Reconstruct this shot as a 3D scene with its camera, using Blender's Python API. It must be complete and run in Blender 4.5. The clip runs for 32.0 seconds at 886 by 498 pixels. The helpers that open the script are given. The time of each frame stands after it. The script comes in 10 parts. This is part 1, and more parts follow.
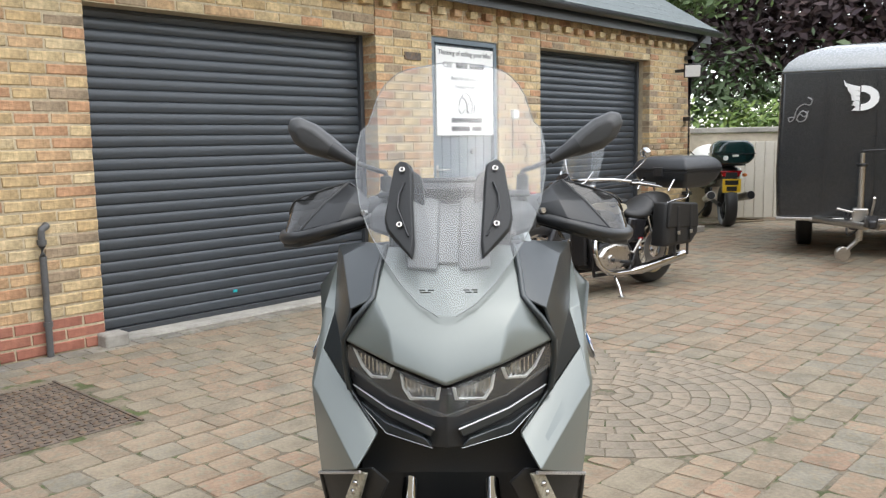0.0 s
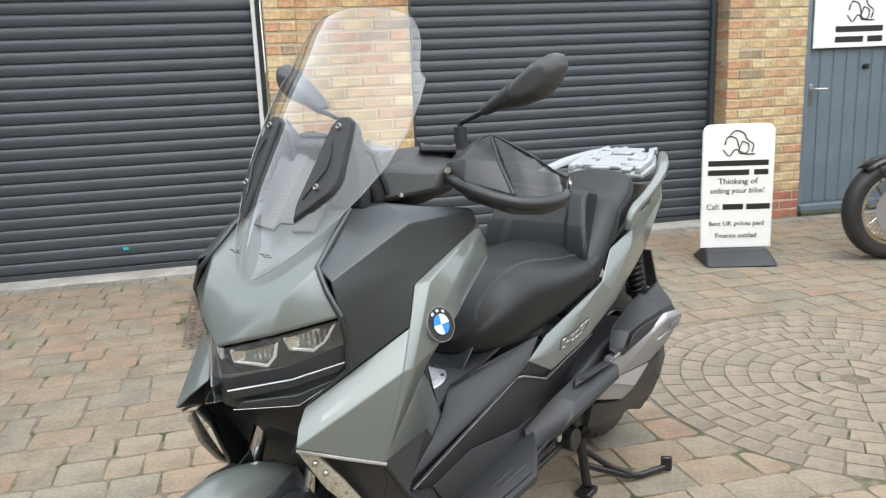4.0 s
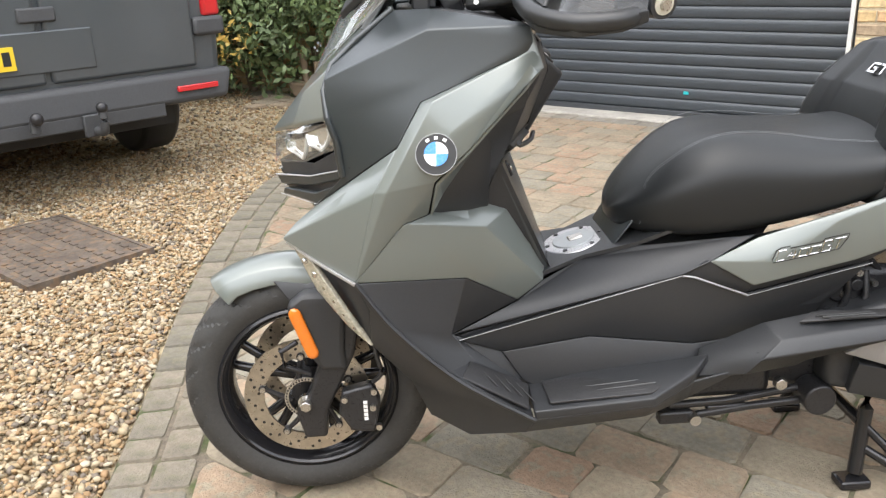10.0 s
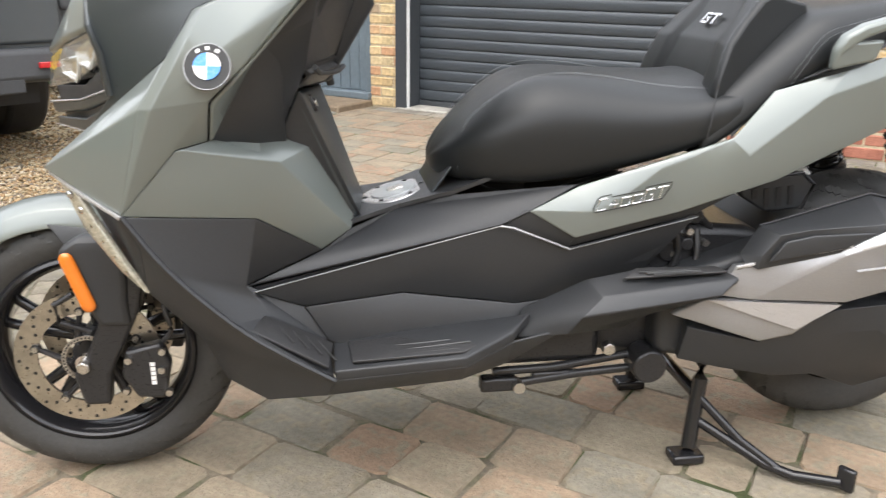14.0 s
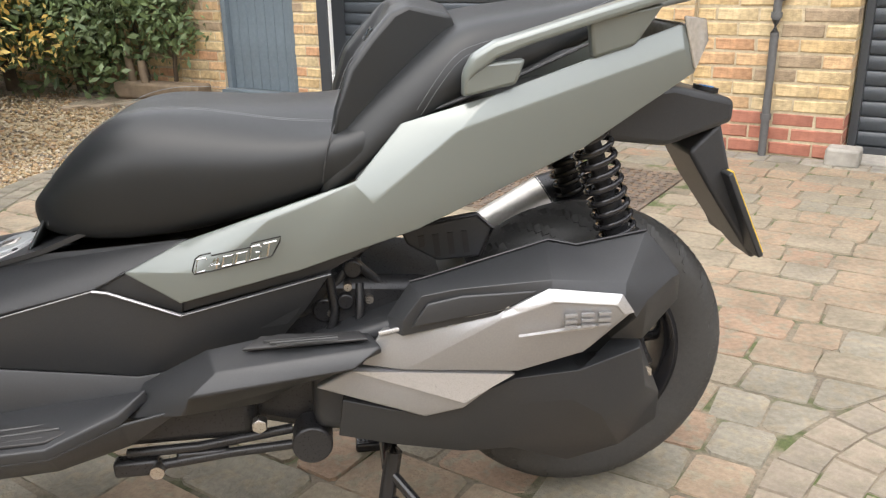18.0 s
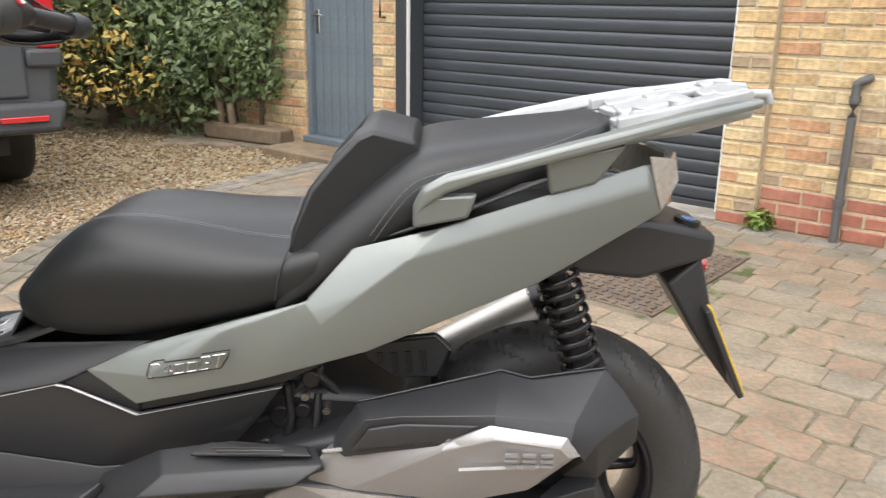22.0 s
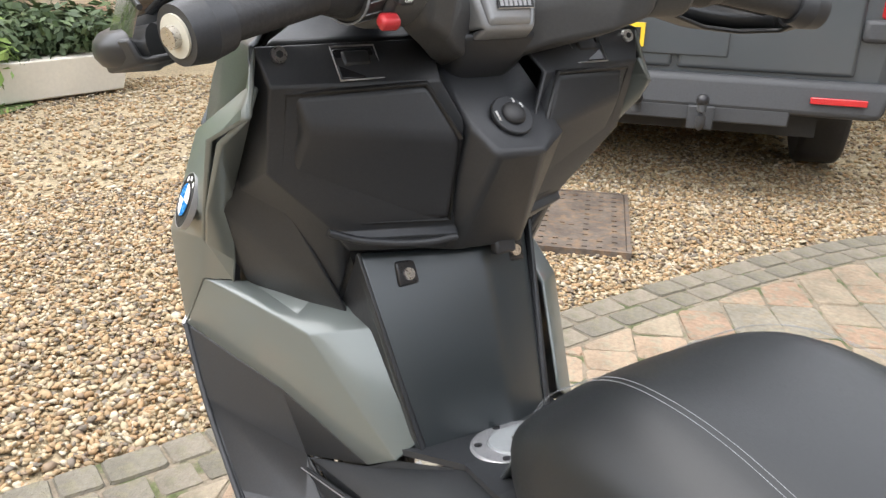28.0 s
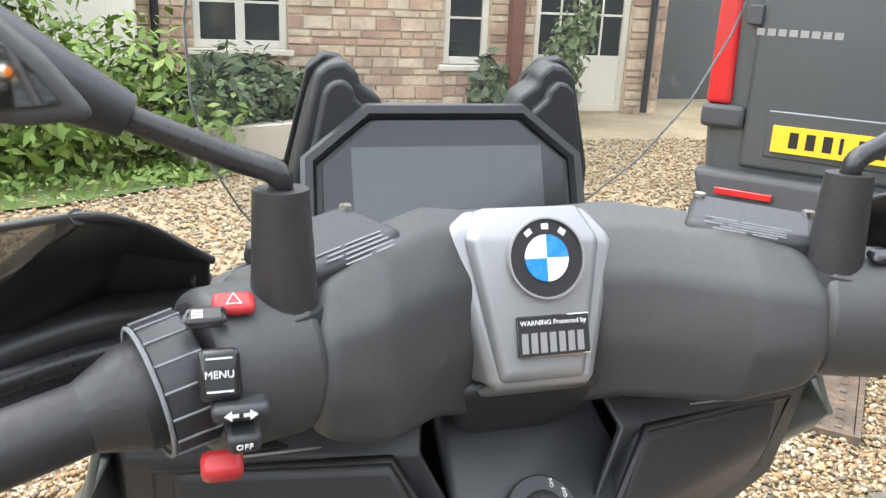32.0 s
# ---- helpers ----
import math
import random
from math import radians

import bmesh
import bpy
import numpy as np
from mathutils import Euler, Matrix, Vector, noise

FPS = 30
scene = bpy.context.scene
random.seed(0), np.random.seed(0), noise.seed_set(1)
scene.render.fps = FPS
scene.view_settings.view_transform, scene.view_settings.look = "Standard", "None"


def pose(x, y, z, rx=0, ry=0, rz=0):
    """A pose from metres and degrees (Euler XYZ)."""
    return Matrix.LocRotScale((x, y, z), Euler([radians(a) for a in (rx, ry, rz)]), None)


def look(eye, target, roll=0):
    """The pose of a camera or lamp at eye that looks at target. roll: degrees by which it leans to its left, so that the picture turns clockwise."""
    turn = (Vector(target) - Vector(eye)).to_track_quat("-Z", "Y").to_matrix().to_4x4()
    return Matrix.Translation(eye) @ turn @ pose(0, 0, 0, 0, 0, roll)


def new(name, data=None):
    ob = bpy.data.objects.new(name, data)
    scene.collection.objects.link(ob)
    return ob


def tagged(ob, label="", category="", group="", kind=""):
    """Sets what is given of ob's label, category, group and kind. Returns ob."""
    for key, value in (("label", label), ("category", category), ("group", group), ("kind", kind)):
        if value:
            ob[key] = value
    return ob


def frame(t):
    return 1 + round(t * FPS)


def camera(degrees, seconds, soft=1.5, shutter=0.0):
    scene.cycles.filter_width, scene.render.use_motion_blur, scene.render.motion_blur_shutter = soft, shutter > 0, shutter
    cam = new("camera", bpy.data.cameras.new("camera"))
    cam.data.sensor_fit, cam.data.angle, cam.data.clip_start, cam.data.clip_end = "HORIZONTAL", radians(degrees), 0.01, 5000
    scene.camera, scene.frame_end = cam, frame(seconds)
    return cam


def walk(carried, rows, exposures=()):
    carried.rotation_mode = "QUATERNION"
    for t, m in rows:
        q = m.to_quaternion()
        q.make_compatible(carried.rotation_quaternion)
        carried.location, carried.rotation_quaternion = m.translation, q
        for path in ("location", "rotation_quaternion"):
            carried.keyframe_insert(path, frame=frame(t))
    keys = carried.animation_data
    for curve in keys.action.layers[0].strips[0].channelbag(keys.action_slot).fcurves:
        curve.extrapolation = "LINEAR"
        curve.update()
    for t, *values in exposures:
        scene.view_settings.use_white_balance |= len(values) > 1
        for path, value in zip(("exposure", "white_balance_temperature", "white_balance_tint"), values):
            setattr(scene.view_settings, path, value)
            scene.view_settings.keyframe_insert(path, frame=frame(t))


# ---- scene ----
cam = camera(56.4, 32.0, soft=1.25, shutter=0.3)
PATH = [
    (0, (-1.502, -0.075, 1.285), (0.479, 0.026, 1.026), -1.0),
    (0.5, (-1.405, -0.180, 1.307), (0.563, 0.022, 1.016), -1.5),
    (1, (-1.378, -0.376, 1.304), (0.570, -0.052, 0.988), -1.9),
    (1.5, (-1.367, -0.509, 1.315), (0.551, -0.052, 0.980), -2.0),
    (2, (-1.256, -0.640, 1.298), (0.620, -0.046, 0.944), -2.1),
    (2.5, (-1.145, -0.758, 1.317), (0.674, -0.019, 0.939), -2.1),
    (3, (-1.094, -0.938, 1.308), (0.667, -0.068, 0.931), -2.5),
    (3.5, (-1.042, -1.088, 1.340), (0.631, -0.072, 0.927), -2.3),
    (5.5, (-0.515, -1.511, 1.301), (0.675, 0.035, 0.858), -2.3),
    (6, (-0.390, -1.492, 1.271), (0.654, 0.151, 0.815), -1.8),
    (6.5, (-0.277, -1.491, 1.273), (0.612, 0.237, 0.799), -1.6),
    (7, (-0.142, -1.629, 1.260), (0.600, 0.163, 0.771), -1.3),
    (7.5, (-0.047, -1.724, 1.251), (0.550, 0.115, 0.740), -1.0),
    (8, (0.074, -1.696, 1.231), (0.513, 0.178, 0.687), -1.1),
    (8.5, (0.151, -1.629, 1.208), (0.470, 0.256, 0.622), -1.5),
    (9, (0.202, -1.643, 1.188), (0.422, 0.243, 0.559), -1.8),
    (9.5, (0.223, -1.660, 1.178), (0.375, 0.221, 0.514), -2.2),
    (10, (0.219, -1.659, 1.165), (0.329, 0.217, 0.480), -2.3),
    (10.5, (0.204, -1.649, 1.146), (0.283, 0.226, 0.455), -1.9),
    (11, (0.164, -1.598, 1.100), (0.206, 0.279, 0.413), -1.5),
    (11.5, (0.144, -1.523, 1.028), (0.150, 0.359, 0.349), -1.0),
    (12, (0.148, -1.464, 0.953), (0.136, 0.423, 0.290), -0.5),
    (12.5, (0.174, -1.452, 0.942), (0.178, 0.438, 0.289), -0.1),
    (13, (0.223, -1.469, 0.952), (0.288, 0.422, 0.306), 0.2),
    (13.5, (0.330, -1.521, 0.967), (0.499, 0.366, 0.325), 0.6),
    (14, (0.447, -1.591, 0.979), (0.745, 0.281, 0.341), 0.8),
    (14.5, (0.534, -1.604, 0.981), (0.935, 0.249, 0.344), 0.6),
    (15, (0.622, -1.552, 0.986), (1.087, 0.280, 0.334), 0.2),
    (15.5, (0.690, -1.504, 0.994), (1.193, 0.318, 0.339), 0.0),
    (17.5, (1.117, -1.463, 1.006), (1.393, 0.408, 0.353), -1.0),
    (18, (1.175, -1.423, 1.012), (1.402, 0.450, 0.350), -1.2),
    (18.5, (1.222, -1.425, 1.021), (1.428, 0.446, 0.345), -1.3),
    (19, (1.302, -1.443, 1.009), (1.508, 0.426, 0.325), -1.3),
    (19.5, (1.382, -1.467, 1.011), (1.591, 0.405, 0.337), -1.0),
    (20, (1.432, -1.489, 1.031), (1.631, 0.394, 0.385), -0.7),
    (20.5, (1.436, -1.506, 1.093), (1.616, 0.392, 0.487), -0.4),
    (21, (1.425, -1.480, 1.125), (1.577, 0.429, 0.549), 0.0),
    (21.5, (1.430, -1.443, 1.136), (1.533, 0.473, 0.572), 0.5),
    (22, (1.393, -1.389, 1.139), (1.399, 0.527, 0.563), 0.9),
    (22.5, (1.328, -1.368, 1.133), (1.182, 0.531, 0.524), 1.1),
    (23, (1.321, -1.331, 1.124), (0.989, 0.532, 0.478), 1.1),
    (23.5, (1.371, -1.280, 1.120), (0.856, 0.529, 0.441), 1.1),
    (24, (1.425, -1.256, 1.120), (0.749, 0.489, 0.413), 0.8),
    (24.5, (1.414, -1.218, 1.113), (0.603, 0.460, 0.387), 1.0),
    (25, (1.359, -1.116, 1.108), (0.427, 0.492, 0.371), 1.2),
    (25.5, (1.308, -1.018, 1.119), (0.257, 0.515, 0.380), 1.4),
    (27.5, (1.355, -0.681, 1.147), (-0.129, 0.468, 0.454), 1.0),
    (28, (1.262, -0.589, 1.145), (-0.279, 0.475, 0.443), 1.6),
    (28.5, (1.199, -0.536, 1.144), (-0.399, 0.442, 0.443), 1.5),
    (29, (1.178, -0.473, 1.155), (-0.482, 0.408, 0.469), 1.2),
    (29.5, (1.192, -0.387, 1.192), (-0.534, 0.388, 0.544), 0.4),
    (30, (1.200, -0.326, 1.227), (-0.581, 0.359, 0.629), -0.4),
    (30.5, (1.130, -0.291, 1.235), (-0.685, 0.335, 0.671), -0.7),
    (31, (1.027, -0.260, 1.237), (-0.798, 0.341, 0.682), -0.2),
    (31.5, (0.977, -0.228, 1.253), (-0.846, 0.362, 0.680), 1.1),
    (32, (0.969, -0.213, 1.298), (-0.848, 0.364, 0.691), 2.6),
]
walk(cam, [(t, look(eye, target, roll)) for t, eye, target, roll in PATH], exposures=((0, 0.35, 6500, 9), (3, 0.42, 6450, 7.5), (6, 0.65, 6450, 7.5), (9, 0.88, 6600, 9.5), (12, 0.95, 6900, 11), (15, 0.95, 6700, 10), (19, 0.85, 6950, 11.5), (22, 0.72, 6900, 12), (24, 1.06, 6750, 11), (25, 1.04, 6700, 10.5), (28, 1.05, 6700, 10.5), (30, 1.08, 6450, 8), (32, 1.25, 6500, 8.5)))

# ---- daylight: thin overcast ----
SUN_EL, SUN_AZ = 70.0, 215.0
world = bpy.data.worlds.new("sky")
world.use_nodes = True
scene.world = world
wn = world.node_tree
sky = wn.nodes.new("ShaderNodeTexSky")
sky.sky_type = "NISHITA"
sky.sun_disc = False
sky.sun_elevation, sky.sun_rotation = radians(SUN_EL), radians(SUN_AZ)
sky.dust_density, sky.air_density, sky.ozone_density = 1.0, 1.0, 0.6
soften = wn.nodes.new("ShaderNodeHueSaturation")
soften.inputs["Saturation"].default_value = 0.25
wn.links.new(sky.outputs[0], soften.inputs["Color"])
wn.links.new(soften.outputs[0], wn.nodes["Background"].inputs[0])
wn.nodes["Background"].inputs[1].default_value = 0.44
sun = new("sun", bpy.data.lights.new("sun", "SUN"))
sun.data.energy, sun.data.angle, sun.data.color = 0.8, radians(75), (1.0, 0.965, 0.92)
sun.matrix_world = look((0, 0, 20), (-math.cos(radians(SUN_EL)) * math.sin(radians(SUN_AZ)) * 20,
                                     -math.cos(radians(SUN_EL)) * math.cos(radians(SUN_AZ)) * 20,
                                     20 - 20 * math.sin(radians(SUN_EL))))

# ---- materials ----
MATS = {}


def mat(name, color, rough=0.6, metal=0.0, vary=0.0, bump=0.0, scale=30.0, second=None, island=0.0, rand=0.0,
        coat=0.0, spec=0.5, stain=0.0, stain_scale=2.0, blotch=None, coat_rough=0.08):
    """Surface with grain at two scales, slow stains and a change from piece to piece."""
    if name in MATS:
        return MATS[name]
    m = bpy.data.materials.new(name)
    m.use_nodes = True
    MATS[name] = m
    nt = m.node_tree
    L, N = nt.links.new, nt.nodes.new
    b = nt.nodes["Principled BSDF"]
    b.inputs["Roughness"].default_value = rough
    b.inputs["Metallic"].default_value = metal
    b.inputs["Coat Weight"].default_value = coat
    b.inputs["Coat Roughness"].default_value = coat_rough
    b.inputs["Specular IOR Level"].default_value = spec
    co = N("ShaderNodeTexCoord")
    rgb = N("ShaderNodeRGB")
    rgb.outputs[0].default_value = (*color, 1)
    out = rgb.outputs[0]

    def mixed(a, fac, col, mode="MIX"):
        x = N("ShaderNodeMix")
        x.data_type, x.blend_type = "RGBA", mode
        L(fac, x.inputs[0])
        L(a, x.inputs[6])
        if isinstance(col, tuple):
            x.inputs[7].default_value = (*col, 1)
        else:
            L(col, x.inputs[7])
        return x.outputs[2]

    def tex(sc, detail=5.0):
        t = N("ShaderNodeTexNoise")
        t.inputs["Scale"].default_value, t.inputs["Detail"].default_value = sc, detail
        L(co.outputs["Object"], t.inputs["Vector"])
        return t

    def spread(src, lo, hi, a=0.0, c=1.0):
        r = N("ShaderNodeMapRange")
        r.inputs[1].default_value, r.inputs[2].default_value = lo, hi
        r.inputs[3].default_value, r.inputs[4].default_value = a, c
        L(src, r.inputs[0])
        return r.outputs[0]

    if second and (island or rand):
        if island:
            src = N("ShaderNodeNewGeometry").outputs["Random Per Island"]
        else:
            src = N("ShaderNodeObjectInfo").outputs["Random"]
        ramp = N("ShaderNodeValToRGB")
        cols = [color, *second]
        ramp.color_ramp.interpolation = "CONSTANT" if len(cols) > 3 else "LINEAR"
        while len(ramp.color_ramp.elements) < len(cols):
            ramp.color_ramp.elements.new(0.5)
        for i, c in enumerate(cols):
            ramp.color_ramp.elements[i].position = i / len(cols) if len(cols) > 3 else i / (len(cols) - 1)
            ramp.color_ramp.elements[i].color = (*c, 1)
        L(src, ramp.inputs[0])
        out = ramp.outputs[0]
    if blotch:
        t = tex(stain_scale * 4, 3)
        out = mixed(out, spread(t.outputs[0], 0.5, 0.62), blotch)
    if vary:
        t = tex(scale)
        hsv = N("ShaderNodeHueSaturation")
        L(out, hsv.inputs["Color"])
        L(spread(t.outputs[0], 0.25, 0.75, 1 - vary, 1 + vary), hsv.inputs["Value"])
        out = hsv.outputs[0]
    if stain:
        t = tex(stain_scale, 6)
        hsv = N("ShaderNodeHueSaturation")
        L(out, hsv.inputs["Color"])
        L(spread(t.outputs[0], 0.35, 0.7, 1 + stain * 0.5, 1 - stain), hsv.inputs["Value"])
        out = hsv.outputs[0]
    L(out, b.inputs["Base Color"])
    if vary or stain:
        t = tex(scale * 2.7)
        L(spread(t.outputs[0], 0.3, 0.7, max(rough - 0.08, 0.03), min(rough + 0.1, 1.0)), b.inputs["Roughness"])
    if bump:
        t = tex(scale * 3)
        bm_ = N("ShaderNodeBump")
        bm_.inputs["Strength"].default_value = min(bump * 4, 1.0)
        bm_.inputs["Distance"].default_value = bump * 0.01
        L(t.outputs[0], bm_.inputs["Height"])
        L(bm_.outputs[0], b.inputs["Normal"])
    return m


def glass(name, color=(1, 1, 1), rough=0.02, base=0.05, haze=0.0):
    """A thin clear sheet: mostly see-through, with a gloss that grows at a glancing view and a little haze."""
    m = bpy.data.materials.new(name)
    m.use_nodes = True
    nt = m.node_tree
    nt.nodes.clear()
    L = nt.links.new
    o, g, t, x, lw, pw, ma, hz, df = (nt.nodes.new("ShaderNode" + k) for k in ("OutputMaterial", "BsdfGlossy", "BsdfTransparent", "MixShader", "LayerWeight", "Math", "Math", "MixShader", "BsdfDiffuse"))
    g.inputs["Roughness"].default_value = rough
    t.inputs["Color"].default_value = (*color, 1)
    df.inputs["Color"].default_value = (0.8, 0.82, 0.82, 1)
    hz.inputs[0].default_value = haze
    lw.inputs["Blend"].default_value = 0.5
    pw.operation, ma.operation = "POWER", "MULTIPLY_ADD"
    pw.inputs[1].default_value = 3.0
    ma.inputs[1].default_value, ma.inputs[2].default_value = 0.95, base
    L(lw.outputs["Facing"], pw.inputs[0])
    L(pw.outputs[0], ma.inputs[0])
    L(ma.outputs[0], x.inputs[0])
    L(t.outputs[0], hz.inputs[1])
    L(df.outputs[0], hz.inputs[2])
    L(hz.outputs[0], x.inputs[1])
    L(g.outputs[0], x.inputs[2])
    L(x.outputs[0], o.inputs[0])
    MATS[name] = m
    return m


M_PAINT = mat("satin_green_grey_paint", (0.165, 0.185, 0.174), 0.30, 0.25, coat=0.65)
M_DARK = mat("dark_teal_metal_paint", (0.034, 0.041, 0.044), 0.38, 0.3, vary=0.05, scale=500, coat=0.5, stain=0.04, coat_rough=0.32)
M_PLASTIC = mat("black_grained_plastic", (0.026, 0.0275, 0.030), 0.44, vary=0.12, scale=320, bump=0.05, stain=0.07, stain_scale=4)
M_COWL = mat("grey_black_cowl_plastic", (0.050, 0.051, 0.052), 0.5, vary=0.1, scale=320, bump=0.05, stain=0.06, stain_scale=4)
M_GLOSSBLACK = mat("gloss_black", (0.016, 0.016, 0.018), 0.12, vary=0.05, scale=60)
M_SEAT = mat("black_vinyl", (0.012, 0.0135, 0.0145), 0.42, vary=0.08, scale=350, bump=0.04, stain=0.08, stain_scale=5, spec=0.42)
M_STITCH = mat("grey_thread", (0.19, 0.2, 0.21), 0.8, vary=0.1, scale=300)
M_TYRE = mat("dusty_tyre_rubber", (0.043, 0.043, 0.042), 0.62, vary=0.12, scale=120, bump=0.06, stain=0.15, stain_scale=9)
M_RUBBER = mat("tyre_rubber", (0.025, 0.025, 0.026), 0.5, vary=0.15, scale=90, bump=0.1, stain=0.2, stain_scale=8)
M_BLACKMETAL = mat("black_coated_metal", (0.025, 0.025, 0.027), 0.32, 0.2, vary=0.1, scale=120)
M_STEEL = mat("brushed_steel", (0.55, 0.53, 0.5), 0.3, 1.0, vary=0.08, scale=180, bump=0.02)
M_CHROME = mat("chrome", (0.60, 0.60, 0.61), 0.10, 1.0, vary=0.02, scale=60)
M_DISC = mat("brake_disc_steel", (0.5, 0.46, 0.4), 0.32, 1.0, vary=0.15, scale=60, stain=0.2, stain_scale=10)
M_COVER = mat("satin_silver_cover", (0.27, 0.275, 0.28), 0.38, 0.4, vary=0.04, scale=500, coat=0.2)
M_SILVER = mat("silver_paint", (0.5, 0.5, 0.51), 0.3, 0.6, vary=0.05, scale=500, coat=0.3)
M_EXHAUST = mat("satin_stainless", (0.66, 0.63, 0.58), 0.38, 0.8, vary=0.06, scale=160, bump=0.02)
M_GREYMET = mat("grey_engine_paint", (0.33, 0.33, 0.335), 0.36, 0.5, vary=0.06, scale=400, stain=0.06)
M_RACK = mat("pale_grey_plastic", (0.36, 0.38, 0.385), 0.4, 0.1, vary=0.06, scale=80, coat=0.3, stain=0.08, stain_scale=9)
M_AMBER = mat("amber_reflector", (0.75, 0.2, 0.02), 0.25, vary=0.1, scale=600, coat=0.7)
M_RED = mat("red_plastic", (0.45, 0.03, 0.035), 0.35, vary=0.06, scale=200)
M_REDLENS = mat("red_lamp_lens", (0.5, 0.015, 0.02), 0.15, coat=0.8, vary=0.06, scale=200)
M_WHITE = mat("white_print", (0.8, 0.8, 0.79), 0.5, vary=0.03, scale=60)
M_BLUE = mat("badge_blue", (0.02, 0.22, 0.62), 0.25, coat=0.6, vary=0.02, scale=60)
M_BLACKPRINT = mat("black_print", (0.012, 0.012, 0.012), 0.5, vary=0.05, scale=60)
M_SMOKE = glass("smoked_plastic", (0.17, 0.16, 0.145), 0.05, 0.05, 0.03)
M_SCREEN = glass("clear_windscreen", (0.95, 0.96, 0.96), 0.04, 0.06, 0.06)
M_LAMPGLASS = glass("clear_lamp_cover", (0.95, 0.96, 0.96), 0.06, 0.07, 0.06)
M_YELLOW = mat("yellow_plate", (0.75, 0.5, 0.03), 0.4, vary=0.05, scale=60)

M_BRICK = mat("buff_brick", (0.52, 0.375, 0.195), 0.9, vary=0.28, scale=34, bump=0.5, rand=1, stain=0.32, stain_scale=7,
              second=[(0.54, 0.41, 0.23), (0.50, 0.325, 0.18), (0.56, 0.44, 0.26), (0.51, 0.37, 0.195), (0.47, 0.27, 0.15), (0.57, 0.44, 0.245),
                      (0.33, 0.25, 0.165), (0.53, 0.395, 0.215), (0.52, 0.35, 0.195)], blotch=None)
M_BRICKJ = mat("buff_brick_far", (0.52, 0.375, 0.195), 0.9, vary=0.28, scale=34, bump=0.5, island=1, stain=0.32, stain_scale=7,
              second=[(0.54, 0.41, 0.23), (0.50, 0.325, 0.18), (0.56, 0.44, 0.26), (0.51, 0.37, 0.195), (0.47, 0.27, 0.15), (0.57, 0.44, 0.245),
                      (0.33, 0.25, 0.165), (0.53, 0.395, 0.215), (0.52, 0.35, 0.195)], blotch=None)
M_REDBRICK = mat("red_engineering_brick", (0.35, 0.135, 0.09), 0.8, vary=0.18, scale=30, bump=0.25, rand=1, stain=0.25, stain_scale=6,
                 second=[(0.38, 0.165, 0.11), (0.32, 0.125, 0.085)])
M_MORTAR = mat("lime_mortar", (0.46, 0.385, 0.265), 0.95, vary=0.2, scale=40, bump=0.3, stain=0.2)
M_SHUTTER = mat("anthracite_shutter", (0.049, 0.057, 0.066), 0.33, vary=0.06, scale=60, stain=0.08, stain_scale=2)
M_ANTH = mat("anthracite_metal", (0.045, 0.05, 0.056), 0.4, vary=0.06, scale=60)
M_DOOR = mat("blue_grey_painted_boards", (0.13, 0.165, 0.19), 0.5, vary=0.1, scale=35, bump=0.08, stain=0.12, stain_scale=3)
M_SLATE = mat("slate", (0.093, 0.112, 0.110), 0.6, vary=0.15, scale=12, bump=0.1, island=1, second=[(0.074, 0.092, 0.092), (0.121, 0.136, 0.129)])
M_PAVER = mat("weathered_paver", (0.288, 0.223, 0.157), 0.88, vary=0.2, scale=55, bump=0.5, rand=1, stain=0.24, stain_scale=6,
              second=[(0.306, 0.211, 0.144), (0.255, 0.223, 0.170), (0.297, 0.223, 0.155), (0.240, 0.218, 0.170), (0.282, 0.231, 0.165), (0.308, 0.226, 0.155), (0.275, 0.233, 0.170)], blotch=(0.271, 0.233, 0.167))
# far copy of the paver, lower brightness put into its colours (0.86)
M_PAVERJ = mat("weathered_paver_far_dimmed", (0.248, 0.192, 0.135), 0.88, vary=0.2, scale=55, bump=0.5, island=1, stain=0.24, stain_scale=6,
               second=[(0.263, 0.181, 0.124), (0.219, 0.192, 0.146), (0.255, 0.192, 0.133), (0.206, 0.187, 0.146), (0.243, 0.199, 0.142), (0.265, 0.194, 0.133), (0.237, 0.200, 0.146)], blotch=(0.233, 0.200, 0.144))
M_KERB = mat("grey_paver", (0.168, 0.152, 0.120), 0.9, vary=0.2, scale=55, bump=0.5, rand=1, stain=0.24, stain_scale=6,
             second=[(0.195, 0.172, 0.134), (0.158, 0.144, 0.112), (0.208, 0.180, 0.138)], blotch=(0.172, 0.156, 0.110))
M_JOINT = mat("sand_joint", (0.185, 0.153, 0.112), 0.97, vary=0.3, scale=90, bump=0.3, stain=0.4, stain_scale=2.2, blotch=(0.072, 0.09, 0.03))
M_GRAVELBED = mat("gravel_bed", (0.337, 0.272, 0.171), 0.95, vary=0.5, scale=55, bump=0.8, stain=0.2)
M_GRAVEL = mat("flint_gravel", (0.325, 0.244, 0.138), 0.75, vary=0.15, scale=70, island=1,
               second=[(0.293, 0.187, 0.094), (0.401, 0.328, 0.216), (0.217, 0.158, 0.105), (0.358, 0.244, 0.128), (0.434, 0.379, 0.283), (0.256, 0.176, 0.094), (0.163, 0.136, 0.105), (0.358, 0.289, 0.184)])
M_IRON = mat("rusty_iron_cover", (0.13, 0.105, 0.085), 0.75, 0.2, vary=0.25, scale=40, bump=0.2, stain=0.35, stain_scale=7, blotch=(0.19, 0.13, 0.085))
M_CONCRETE = mat("concrete", (0.38, 0.36, 0.32), 0.9, vary=0.15, scale=30, bump=0.2, stain=0.3, stain_scale=3)
